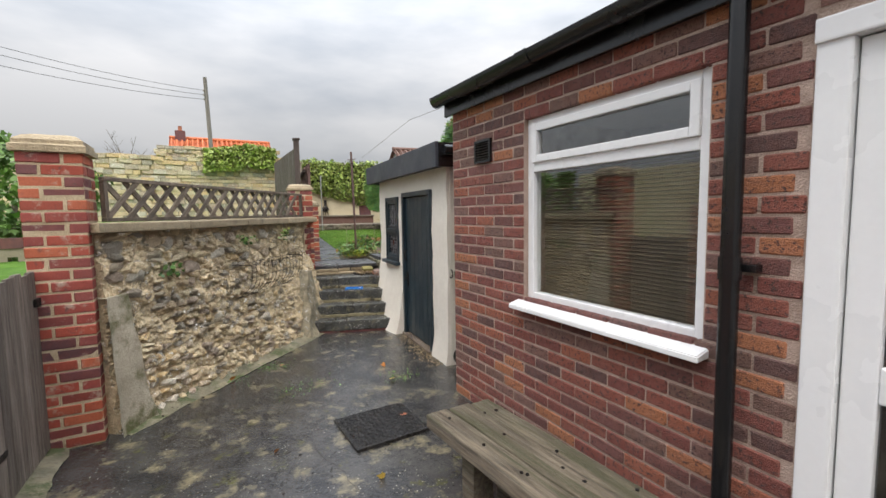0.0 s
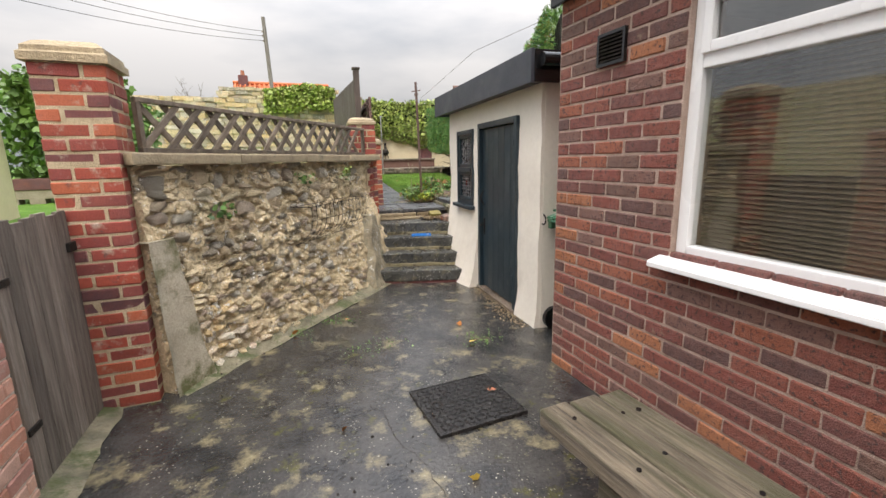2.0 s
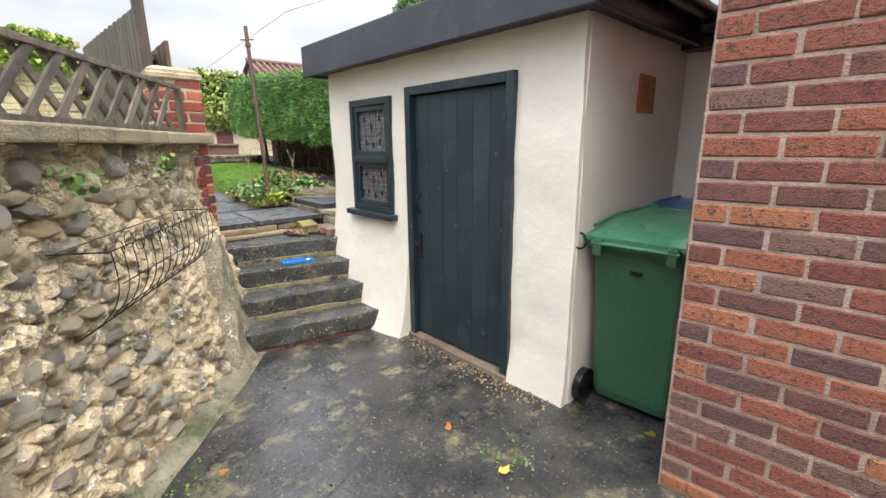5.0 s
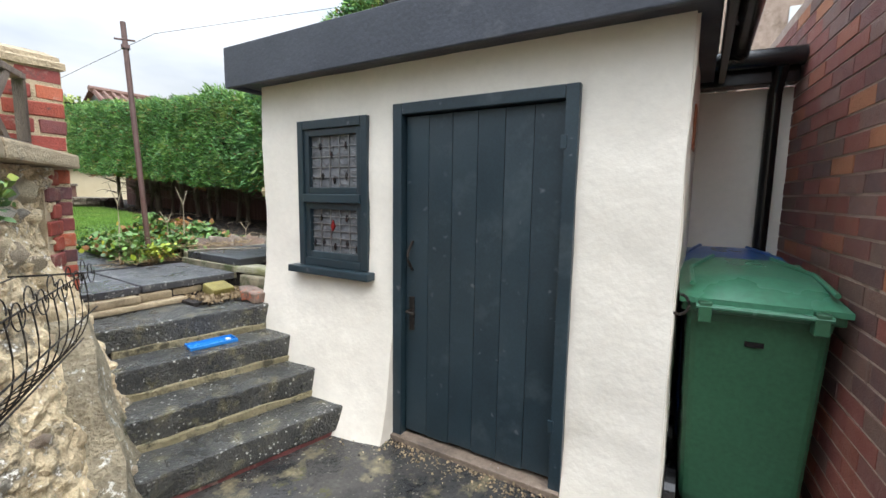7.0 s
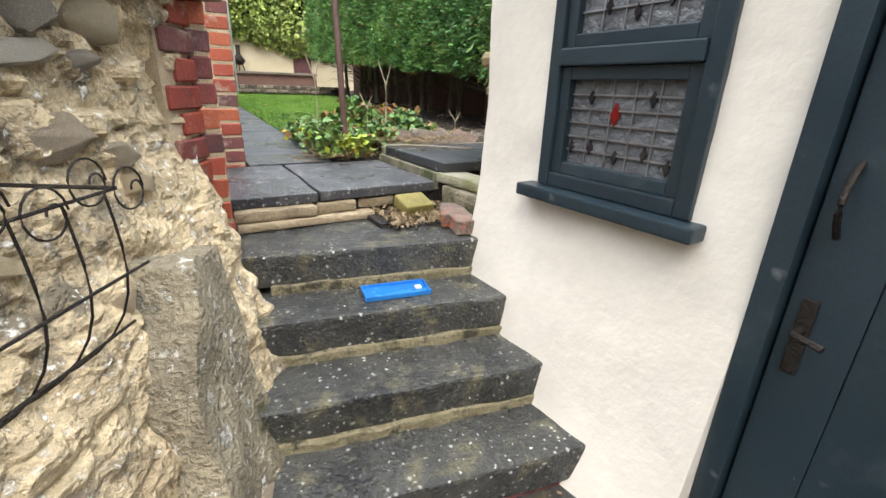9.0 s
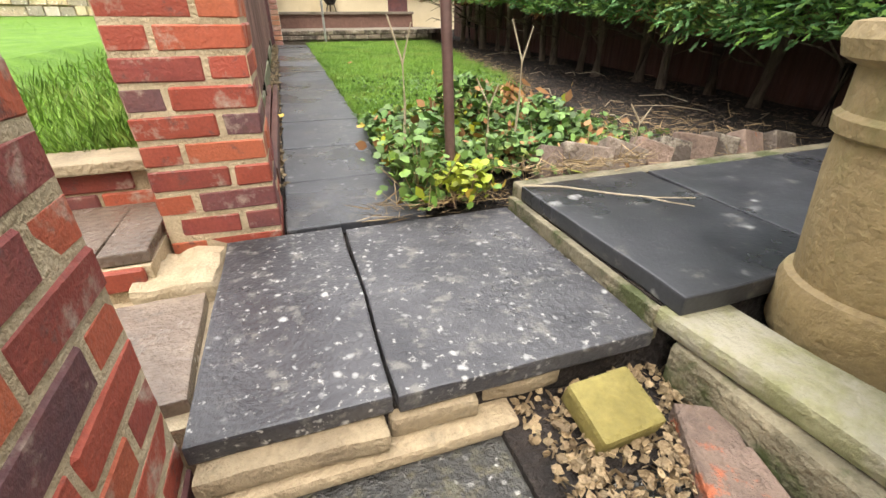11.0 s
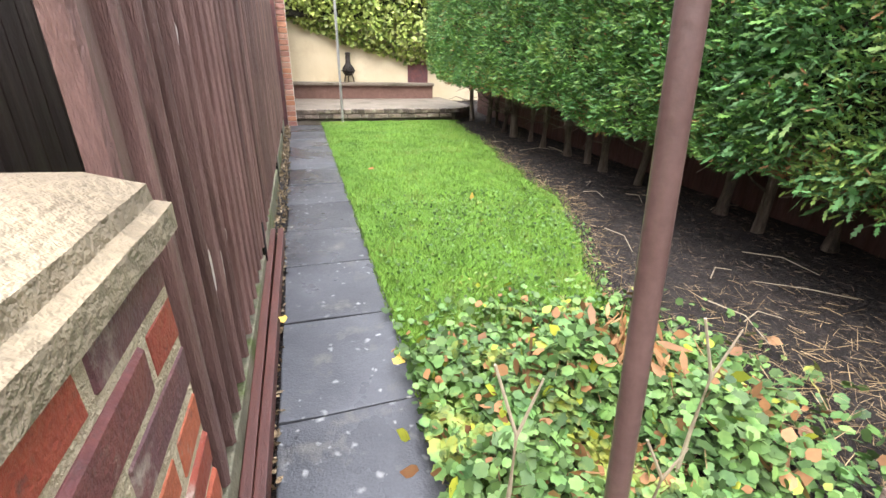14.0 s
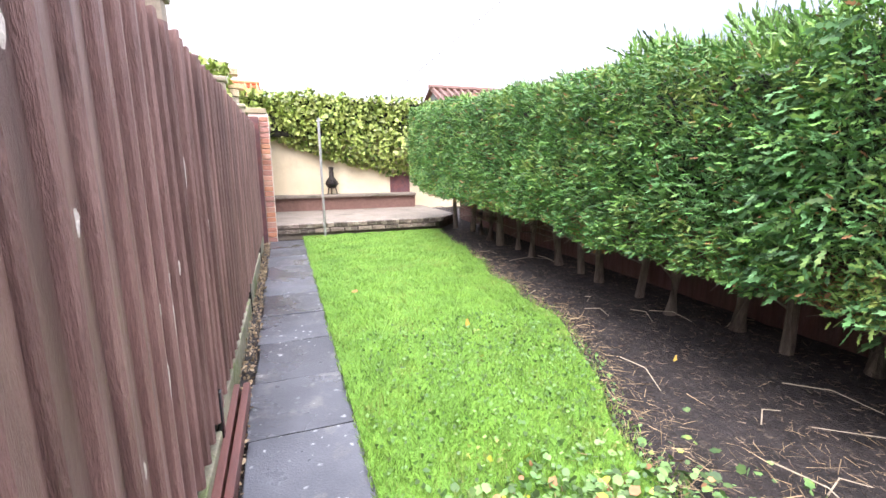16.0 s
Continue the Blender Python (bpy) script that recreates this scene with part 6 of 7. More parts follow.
solo("dead_growth", me, M_DRY, GARDEN, "straw-coloured dead stalks over the soil", "dead stalks", kind="stuff")
N = 11000
pp = np.column_stack((2.25 + 1.9 * rngn.random(N), 0.1 + 6.9 * rngn.random(N), np.zeros(N)))
pp[:, 0] += np.array([lawn_edge(x) - 2.2 for x in pp[:, 1]]) * 0.8
pp[:, 2] = 0.765 + 0.031 * pp[:, 1] - 0.035 + 0.05 * np.clip(pp[:, 0] - 2.5, 0, 1) + 0.012
me = cloud("litter", pp, np.column_stack((rngn.normal(0, 1, N), rngn.normal(0, 1, N), rngn.normal(0.05, 0.12, N))), rngn.uniform(0.008, 0.040, N), ((-0.07, 0), (0.07, 0), (0.11, 0.5), (0.04, 1), (-0.03, 1), (0.0, 0.5)), M_LITTER, seed=16, curl=0.6)
solo("soil_litter", me, M_LITTER, GARDEN, "twigs and needles littering the soil", "litter", kind="stuff")
for k in range(26):
    u, v, a = rng.uniform(1.9, 3.2), rng.uniform(0.5, 5.5), rng.uniform(0, 360)
    if u < lawn_edge(v) + 0.05:
        continue
    ln = rng.uniform(0.15, 0.5)
    bm = bmesh.new()
    tube(bm, ((0, 0, 0), (ln * 0.5, 0.03, 0.03), (ln, -0.02, 0.01)), 0.004, 5, True, 0.002)
    solo("fallen_twig", bm, M_TWIG, GARDEN @ pose(u, v, level(v) - 0.02 + 0.05 * min(1, max(0, u - 2.5)), 0, 0, a), "thin bare twig lying on the soil", "twig", "twigs on the soil")
bm = bmesh.new()
tube(bm, ((0, 0, 0.006), (0.12, 0.012, 0.010), (0.30, -0.02, 0.012), (0.42, -0.015, 0.010), (0.54, 0.02, 0.008)), 0.0042, 6, True, 0.0022)
tube(bm, ((0.38, -0.018, 0.011), (0.45, -0.05, 0.012), (0.52, -0.06, 0.01)), 0.003, 5, True, 0.0015)
solo("fallen_twig", bm, M_TWIG, GARDEN @ pose(0.79, -0.12, 0.856, 0, 0, -34), "long pale forked twig on the dark flags", "twig")

# ---- hedge ----
hedge = thing("conifer_hedge", GARDEN, "tall clipped conifer hedge, bare and dark at the foot", "hedge")
H0, H1 = -0.75, 7.75
face = lambda v, z: 2.42 + 0.06 * math.sin(v * 1.9) + 0.08 * noise.noise((v * 1.3, z * 1.5, 2)) + 0.22 * max(0, (1.75 - z)) ** 1.3
foot = lambda v: 1.27 + 0.060 * v + 0.10 * noise.noise((v * 1.6, 4, 0))
roof = lambda v: 2.47 + 0.072 * v + 0.07 * noise.noise((v * 2.1, 8, 0)) + 0.32 * max(0, 1.5 - v) ** 0.9 + 0.40 * max(0, 0.3 - v)
# solid core behind the sprays; the shade between them is in its colour
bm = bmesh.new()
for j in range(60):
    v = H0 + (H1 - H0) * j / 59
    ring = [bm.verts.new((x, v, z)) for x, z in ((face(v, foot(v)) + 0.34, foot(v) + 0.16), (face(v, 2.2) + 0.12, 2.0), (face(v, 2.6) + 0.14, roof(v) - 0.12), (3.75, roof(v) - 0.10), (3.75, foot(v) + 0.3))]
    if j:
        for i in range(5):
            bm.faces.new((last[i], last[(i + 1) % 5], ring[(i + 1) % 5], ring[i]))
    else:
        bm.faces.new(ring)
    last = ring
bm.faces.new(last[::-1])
part("inner_mass", bm, M_LEAFSHADE, hedge, "near-black core standing in for the shade inside the hedge")


def sprays(n, pick, lo, hi, material, label, seed, outline=FROND):
    g = np.random.default_rng(seed)
    pts, aims = [], []
    while len(pts) < n:
        p, d = pick(g)
        if p is not None:
            pts.append(p)
            aims.append(d)
    pts, aims = np.array(pts), np.array(aims) + g.normal(0, 0.42, (n, 3))
    me = cloud("foliage", pts, aims, g.uniform(lo, hi, n), outline, material, seed=seed, curl=0.25)
    ob = part("foliage", me, None, hedge, label)
    ob["kind"] = "stuff"


def on_face(g):
    v = H0 + (H1 - H0) * g.random() ** 1.25
    b, t = foot(v), roof(v)
    z = b + (t - b) * g.random()
    lump = 0.07 * noise.noise((v * 5, z * 5, 1)) + 0.05 * noise.noise((v * 13, z * 13, 6))
    if lump < -0.035 and g.random() < 0.55:
        return None, None
    return (face(v, z) - lump - 0.08 + 0.16 * g.random() ** 1.4, v, z), (-0.8, 0.15, 0.5 - 0.7 * g.random())


def on_top(g):
    v = H0 + (H1 - H0) * g.random()
    u = 2.4 + 1.35 * g.random() ** 1.3
    return (u, v, roof(v) - 0.09 + 0.10 * g.random() + 0.05 * noise.noise((u * 5, v * 5, 3))), (-0.2, 0, 1)


def on_end(g):
    z = 1.75 + 1.05 * g.random()
    return (2.4 + 1.3 * g.random(), H1 - 0.02 + 0.08 * g.random(), z), (-0.1, 0.9, 0.4)


def browned(g):
    v = 0.8 + 6.5 * g.random()
    if noise.noise((v * 1.1, 0.5, 9)) < 0.05:
        return None, None
    return (face(v, foot(v)) + 0.02 + 0.1 * g.random(), v, foot(v) - 0.02 + 0.16 * g.random()), (-0.7, 0, -0.2)


def tufts(g):
    v = H0 + 3.4 * g.random()
    u = 2.45 + 1.1 * g.random()
    if noise.noise((v * 2.6, u * 2, 12)) < 0.1:
        return None, None
    return (u, v, roof(v) - 0.03 + 0.13 * g.random()), (-0.3, 0.2, 1.0)


def near_end(g):
    v = H0 + 2.4 * g.random() ** 1.2
    z = foot(v) - 0.05 + (roof(v) - foot(v)) * g.random()
    if noise.noise((v * 3.1, z * 3.1, 15)) < -0.05:
        return None, None
    return (face(v, z) - 0.10 + 0.12 * g.random(), v, z), (-0.8, 0.35, -0.1 - 0.5 * g.random())


sprays(68000, on_face, 0.024, 0.068, M_HEDGE, "bright green flat conifer sprays", 41)
sprays(38000, on_face, 0.024, 0.072, M_HEDGEC, "cool green flat conifer sprays", 46)
sprays(2600, on_face, 0.03, 0.07, M_HEDGEB, "scattered browned conifer sprays", 47)
sprays(2400, near_end, 0.06, 0.12, M_HEDGEC, "long drooping conifer sprays", 48)
sprays(1800, near_end, 0.05, 0.11, M_HEDGE, "long drooping yellow-green sprays", 49)
sprays(15000, on_top, 0.03, 0.085, M_HEDGE, "bright green top growth", 42)
sprays(1500, on_end, 0.05, 0.11, M_HEDGE, "green end face sprays", 43)
sprays(2600, browned, 0.03, 0.085, M_HEDGEB, "browned dead sprays along the lower edge", 44)
sprays(3000, tufts, 0.06, 0.17, M_HEDGE, "untrimmed feathery shoots", 45, WISP)
rng = random.Random(9)
for k in range(19):
    v = -0.3 + k * 0.42 + rng.uniform(-0.1, 0.1)
    u = 3.2 + rng.uniform(-0.12, 0.16)
    r = rng.uniform(0.035, 0.065)
    bm = bmesh.new()
    tube(bm, ((u, v, level(v) - 0.05), (u + rng.uniform(-.03, .03), v + rng.uniform(-.05, .05), level(v) + 0.35), (u + rng.uniform(-.05, .05), v + rng.uniform(-.1, .1), 2.0)), r, 9, True, r * 0.6)
    part("trunk", bm, M_BARK, hedge, smooth=True)
    for q in range(8):
        z = level(v) + rng.uniform(0.25, 0.80)
        bm = bmesh.new()
        d = Vector((-rng.uniform(0.15, 0.5), rng.uniform(-0.3, 0.3), rng.uniform(-0.02, 0.2)))
        p = Vector((u, v, z))
        tube(bm, (p, p + d * 0.5 + Vector((rng.uniform(-.04, .04), rng.uniform(-.06, .06), 0.03)), p + d * 0.8 + Vector((0, rng.uniform(-.08, .08), 0.06)), p + d * 1.15), 0.009, 5, True, 0.003)
        part("branch", bm, M_BARK, hedge)
bm = boxed(3.55, 3.72, -1.5, 8.2, 0.6, 1.9)
solo("wall_boundary", bm, M_BACKFENCE, GARDEN, "dark red-brown boundary behind the hedge trunks", "wall", kind="structure")

# ---- patio and back wall ----
patio = thing("patio", GARDEN, "raised concrete patio edged with brick at the garden end", "patio", kind="structure")
bm = bmesh.new()
outline = ((-0.02, 7.26), (2.78, 7.30), (3.32, 7.95), (3.38, 10.3), (-0.02, 10.3))
lo = [bm.verts.new((x, y, 0.7)) for x, y in outline]
hi = [bm.verts.new((x, y, 1.165)) for x, y in outline]
bm.faces.new(hi)
for i in range(5):
    bm.faces.new((lo[i], lo[(i + 1) % 5], hi[(i + 1) % 5], hi[i]))
part("slab", bm, M_PATIO, patio)
for k in range(26):
    part("brick", brick_mesh("pat", 0.1005, 0.12, 0.064, M_EDGESTONE, k % 5), None, patio, m=pose(0.04 + k * 0.108, 7.29, 1.145))
for k in range(7):
    part("brick", brick_mesh("pat", 0.1005, 0.12, 0.064, M_EDGESTONE, k % 5), None, patio, m=pose(2.83 + k * 0.072, 7.35 + k * 0.088, 1.145, 0, 0, 50))
for k in range(12):
    part("brick", brick_mesh("pat", 0.213, 0.1005, 0.064, M_EDGESTONE, k % 5), None, patio, m=pose(0.10 + k * 0.225, 7.275, 1.065))
part("upper_step", boxed(0.0, 3.1, 9.86, 10.3, 1.0, 1.43), M_ROOFBR, patio, "brown brick riser below the ledge")
part("ledge", boxed(-0.02, 3.12, 9.80, 10.3, 1.432, 1.49, 0.012), M_PATIO, patio, "stone ledge")
bw = thing("wall_back", GARDEN, "buff rendered garden end wall under ivy", "wall", kind="structure")
bm = bmesh.new()
sheet(bm, 6.6, 3.15, 0.25, (), 0.3, 0.012)
part("render", bm, M_CREAM_Y, bw, m=pose(-1.2, 10.3, 0.4))
bm = boxed(-0.16, -0.03, 6.80, 10.28, 0.8, 2.74)
part("return_wall", bm, M_PIER_J, bw, "red brick return wall")
part("return_pier", boxed(-0.16, 0.10, 6.95, 7.2, 0.8, 2.80, 0.006), M_MORTAR_P, bw, "red brick return pier")
part("return_coping", boxed(-0.22, 0.08, 6.93, 10.28, 2.802, 2.87, 0.01), M_SAND, bw)
rng = random.Random(2)
for r in range(24):
    for k in range(2):
        part("brick", brick_mesh("rp", 0.12, 0.1005, 0.064, M_BRICK_S, rng.randrange(5)), None, bw, m=pose(-0.095 + 0.13 * k, 6.985, 1.0 + r * 0.075, 0, 0, 0))
for r in range(22):
    for k in range(6):
        part("brick", brick_mesh("rp2", 0.213, 0.1005, 0.064, M_BRICK_S, rng.randrange(5)), None, bw, m=pose(0.018, 7.15 + 0.225 * k + 0.11 * (r % 2), 1.14 + r * 0.075, 0, 0, 90))
part("brick_patch", boxed(2.62, 3.1, 10.29, 10.32, 1.4, 1.95, 0.005), M_PIER_J, bw, "patch of bare red brick")


def ivy(name, m, n, pick, material, label, seed, lo=0.06, hi=0.12):
    g = np.random.default_rng(seed)
    pts = []
    while len(pts) < n:
        p = pick(g)
        if p is not None:
            pts.append(p)
    pts = np.array(pts)
    aims = np.column_stack((g.normal(0, 0.7, n), g.normal(-0.35, 0.4, n), g.normal(-0.4, 0.6, n)))
    t = thing(name, m, label, "ivy")
    me = cloud("leaves", pts, aims, g.uniform(lo, hi, n), LOBED, material, seed=seed, curl=0.25)
    part("foliage", me, None, t)["kind"] = "stuff"
    return t


def end_ivy(g):
    u = -1.6 + 7.0 * g.random()
    low_ = 2.66 - 0.30 * max(0, u) + 0.12 * noise.noise((u * 2, 0, 5))
    low_ = max(1.9, low_) if u > 0 else 2.55
    top_ = 3.62 + 0.10 * noise.noise((u * 1.8, 3, 3)) + 0.05 * noise.noise((u * 6, 3, 3))
    z = low_ + (top_ - low_) * g.random()
    thick = 0.30 * min(1, (z - low_) / 0.5 + 0.25)
    lump = 0.10 * noise.noise((u * 3, z * 3, 1))
    return (u, 10.25 - thick - lump + 0.12 * g.random(), z)


iv = ivy("ivy", GARDEN, 7500, end_ivy, M_IVY, "thick variegated ivy over the end wall", 51)
iv2 = ivy("ivy", GARDEN @ pose(0, 0.06, 0), 3000, end_ivy, M_IVYD, "dark green ivy among the variegated growth", 52)
# box coloured near-black to give the shade behind the leaves
part("mass", boxed(-1.6, 5.3, 10.06, 10.4, 2.72, 3.5, 0.05), M_LEAFSHADE, iv, "near-black block standing in for the shade behind the ivy leaves")

chim = thing("chiminea", GARDEN @ pose(1.25, 10.07, 1.49), "small rusty cast-iron chiminea on the ledge", "chiminea")
bm = bmesh.new()
lathe(bm, ((0.03, 0.13), (0.09, 0.15), (0.135, 0.22), (0.13, 0.28), (0.085, 0.34), (0.055, 0.38), (0.047, 0.55), (0.056, 0.56), (0.056, 0.59), (0.04, 0.60)), 20)
part("body", bm, M_IRON, chim, smooth=True)
bm = bmesh.new()
tube(bm, [(0.075 * math.cos(a), -0.118, 0.235 + 0.06 * math.sin(a)) for a in np.linspace(0, 2 * math.pi, 18)], 0.008, 6, False)
part("mouth_rim", bm, M_IRON, chim)
# no opening is cut; a black disc gives the mouth's shade
bm = bmesh.new()
bmesh.ops.create_circle(bm, cap_ends=True, segments=18, radius=0.07, matrix=pose(0, -0.124, 0.235, 90))
part("mouth", bm, M_BLACK, chim, "flat black disc standing for the shade in the mouth")
bm = bmesh.new()
tube(bm, [(0.145 * math.cos(a), 0.145 * math.sin(a), 0.235) for a in np.linspace(0, 2 * math.pi, 20)], 0.010, 6, False)
part("ring", bm, M_IRON, chim)
for k in range(3):
    a = radians(90 + 120 * k)
    bm = bmesh.new()
    tube(bm, ((0.07 * math.cos(a), 0.07 * math.sin(a), 0.17), (0.10 * math.cos(a), 0.10 * math.sin(a), 0.09), (0.12 * math.cos(a), 0.12 * math.sin(a), 0.0)), 0.012, 6)
    part("leg", bm, M_IRON, chim)

# ---- bench, manhole, tray ----
bench = thing("garden_bench", pose(-0.60, -1.02, 0, 0, 0, 3.2), "weathered old plank bench on block legs beside the house wall", "bench")
rng = random.Random(12)
for k, (a, b, z) in enumerate(((-0.20, -0.065, 0.42), (-0.060, 0.075, 0.424), (0.080, 0.205, 0.421))):
    bm = boxed(a, b, -1.55, 0.0 - 0.015 * k, z - (0.075 if k == 0 else 0.05), z, 0.008)
    bmesh.ops.subdivide_edges(bm, edges=[e for e in bm.edges if e.calc_length() > 0.6], cuts=24)
    for v in bm.verts:
        v.co += Vector((0.005 * noise.noise((k, v.co.y * 5, 0)), 0, 0.003 * noise.noise((v.co.x * 20, v.co.y * 3, k))))
    part("plank", bm, M_OLDWOOD, bench)
for y in (-0.30, -1.30):
    part("leg", boxed(-0.17, -0.05, y - 0.10, y, 0.0, 0.345, 0.006), M_OLDWOOD, bench)
    part("leg", boxed(0.05, 0.17, y - 0.10, y, 0.0, 0.345, 0.006), M_OLDWOOD, bench)
    part("cross_beam", boxed(-0.17, 0.17, y - 0.09, y - 0.01, 0.346, 0.372), M_OLDWOOD, bench)
for k in range(22):
    x, y = rng.uniform(-0.17, 0.18), -0.10 - 1.4 * rng.random()
    bm = bmesh.new()
    tube(bm, ((x, y, 0.40), (x, y, 0.4262)), rng.uniform(0.007, 0.011), 10)
    part("bolt_hole", bm, M_BLACK, bench, "dark plugged bolt hole")

man = thing("manhole_cover", pose(-1.035, -0.500, 0.0, 0, 0, 2.5), "dark chequered metal manhole cover set in the concrete", "manhole cover")
part("plate", boxed(0.014, 0.526, 0.014, 0.476, -0.02, 0.016, 0.002), M_PLATE, man)
for nm, q in (("frame_side", (0, 0.54, 0, 0.010)), ("frame_side", (0, 0.54, 0.480, 0.49)), ("frame_side", (0, 0.010, 0.010, 0.48)), ("frame_side", (0.53, 0.54, 0.010, 0.48))):
    part(nm, boxed(q[0], q[1], q[2], q[3], -0.02, 0.019, 0.002), M_PLATE, man)
stud = link("stud", boxed(-0.0145, 0.0145, -0.0055, 0.0055, 0, 0.0075, 0.002), M_PLATE)
for i in range(14):
    for j in range(12):
        part("stud", stud, None, man, m=pose(0.04 + i * 0.0355, 0.042 + j * 0.037, 0.0155, 0, 0, 45 if (i + j) % 2 else -45))
for x, y in ((0.095, 0.27), (0.47, 0.29)):
    bm = bmesh.new()
    lathe(bm, ((0.034, 0.014), (0.036, 0.022), (0.028, 0.022), (0.026, 0.017)), 18, False)
    part("key_ring", bm, M_IRON, man, m=pose(x, y, 0))
    bm = bmesh.new()
    lathe(bm, ((0.026, 0.0165), (0.001, 0.0175)), 16, False)
    part("key_hole", bm, M_TERRA if x > 0.3 else M_BLACK, man, m=pose(x, y, 0))

tray = thing("plastic_tray", pose(0.005, 2.865, 0.466, 0, 0, -18), "small bright blue plastic tray on a step", "tray")
part("base", boxed(-0.12, 0.12, -0.05, 0.05, 0, 0.006, 0.002), M_TRAY, tray)
for q in ((-0.125, 0.125, -0.055, -0.049), (-0.125, 0.125, 0.049, 0.055), (-0.125, -0.119, -0.049, 0.049), (0.119, 0.125, -0.049, 0.049)):
    part("rim", boxed(*q, 0, 0.018, 0.002), M_TRAY, tray)
part("white_scrap", boxed(0.075, 0.10, -0.015, 0.01, 0.007, 0.016, 0.003), M_UPVC, tray, "white scrap")

hasp = thing("wall_hook", SHED @ pose(2.345, 0.01, 0.93), "small dark iron hook on the outhouse corner", "hook")
bm = bmesh.new()
tube(bm, [(0.01 + 0.035 * math.sin(a), 0.02, 0.04 * math.cos(a)) for a in np.linspace(0, 4.6, 12)], 0.006, 6)
part("hook", bm, M_IRON, hasp)

# grit and moss along the foot of the outhouse
gn = 900
gy = rngn.uniform(0.62, 2.15, gn)
gx = 0.262 + 0.085 * (gy - 0.6) - 0.055 - np.abs(rngn.normal(0, 0.07, gn))
me = cloud("grit", np.column_stack((gx, gy, rngn.uniform(0.004, 0.012, gn))), rngn.normal(size=(gn, 3)) * (1, 1, 0.4), rngn.uniform(0.006, 0.022, gn), LEAF, M_GRAVEL, seed=131)
solo("grit", me, M_GRAVEL, Matrix(), "pale grit and leaf crumbs along the outhouse foot", "gravel", kind="stuff")

# fallen leaves
leafm = [cloud("leaf", np.zeros((1, 3)), np.array([[0.0, 1.0, 0.15]]), np.array([1.0]), LOBED, mm, curl=0.35, seed=70 + k) for k, mm in enumerate((M_LEAFOR, M_LEAFYE, M_LEAFOR, M_LEAFYE))]
rng = random.Random(77)
spots_ = [(-1.50, -0.23), (-0.98, -0.84), (-0.93, 2.30), (-0.90, 2.22), (-0.85, 2.28), (-1.3, 1.80), (-1.22, 1.45), (-1.66, 1.32), (-0.98, 2.14), (-1.69, 1.27), (-0.40, 0.52), (0.30, 0.10), (-0.3, 0.9), (-2.2, 0.9), (-1.0, -0.30), (-1.15, 1.95), (-1.42, 1.66)]
for x, y in spots_:
    k = rng.randrange(4)
    solo("fallen_leaf", leafm[k], None, pose(x, y, 0.012, rng.uniform(-8, 8), rng.uniform(-8, 8), rng.uniform(0, 360)) @ Matrix.Diagonal((*[rng.uniform(0.035, 0.07)] * 3, 1)),
         "curled orange autumn leaf on the wet concrete" if k % 2 == 0 else "yellow autumn leaf on the wet concrete", "leaf", "fallen leaves")
for u, v in ((0.41, 0.42), (0.02, 1.45), (0.42, 1.05), (0.74, 0.02), (0.80, 0.05), (0.9, 0.02), (1.0, -0.03), (1.4, 2.9), (2.35, 1.95), (0.75, 3.9), (1.1, -0.06), (0.62, -0.02), (1.25, 0.0), (1.5, 0.06)):
    k = rng.randrange(4)
    solo("fallen_leaf", leafm[k], None, GARDEN @ pose(u, v, level(v) + 0.045, rng.uniform(-8, 8), rng.uniform(-8, 8), rng.uniform(0, 360)) @ Matrix.Diagonal((*[rng.uniform(0.04, 0.075)] * 3, 1)),
         "curled orange autumn leaf in the garden" if k % 2 == 0 else "yellow autumn leaf in the garden", "leaf", "fallen leaves")
N = 420
pp = np.column_stack((rngn.uniform(-2.4, 0.1, N), rngn.uniform(-2.0, 2.3, N), np.full(N, 0.009)))
me = cloud("specks", pp, np.column_stack((rngn.normal(size=N), rngn.normal(size=N), np.full(N, 0.1))), rngn.uniform(0.008, 0.022, N), LEAF, M_SOIL, seed=80)
solo("debris", me, M_SOIL, Matrix(), "dark specks of leaf debris on the concrete", "debris", kind="stuff")
N = 900
pp = np.column_stack((rngn.uniform(0.42, 0.80, N), rngn.uniform(-1.08, -0.80, N), 0.642 + 0.02 * rngn.random(N)))
me = cloud("chips", pp, rngn.normal(size=(N, 3)) * (1, 1, 0.5), rngn.uniform(0.012, 0.03, N), LEAF, M_GRAVEL, seed=81)
solo("stone_chips", me, M_GRAVEL, GARDEN, "loose stone chips and leaf scraps beside the flags", "gravel", kind="stuff")
N = 260
for sd_, (x, z) in enumerate(((0.55, 1.10), (2.35, 1.30), (1.55, 1.28))):
    g = np.random.default_rng(90 + sd_)
    n2 = 46
    pp = np.column_stack((g.normal(x, 0.06, n2), -0.05 - 0.05 * g.random(n2), g.normal(z, 0.03, n2)))
    t = thing("wall_weed", RUBBLE, "small green fern-like weed rooted in the rubble wall", "weed", "weeds in the wall")
    part("foliage", cloud("leaves", pp, np.column_stack((g.normal(0, 0.7, n2), np.full(n2, -0.7), g.normal(0.1, 0.6, n2))), g.uniform(0.02, 0.05, n2), LEAF, M_BEDLEAF, seed=95 + sd_, curl=0.3), None, t)
N = 420
pp = []
for cx_, cy_, r_ in ((-1.11, 0.76, 0.12), (-1.28, 1.46, 0.10), (-0.28, 0.55, 0.10), (-1.69, 1.27, 0.12)):
    for k in range(110):
        pp.append((rngn.normal(cx_, r_), rngn.normal(cy_, r_ * 0.7), 0.008))
pp = np.array(pp)
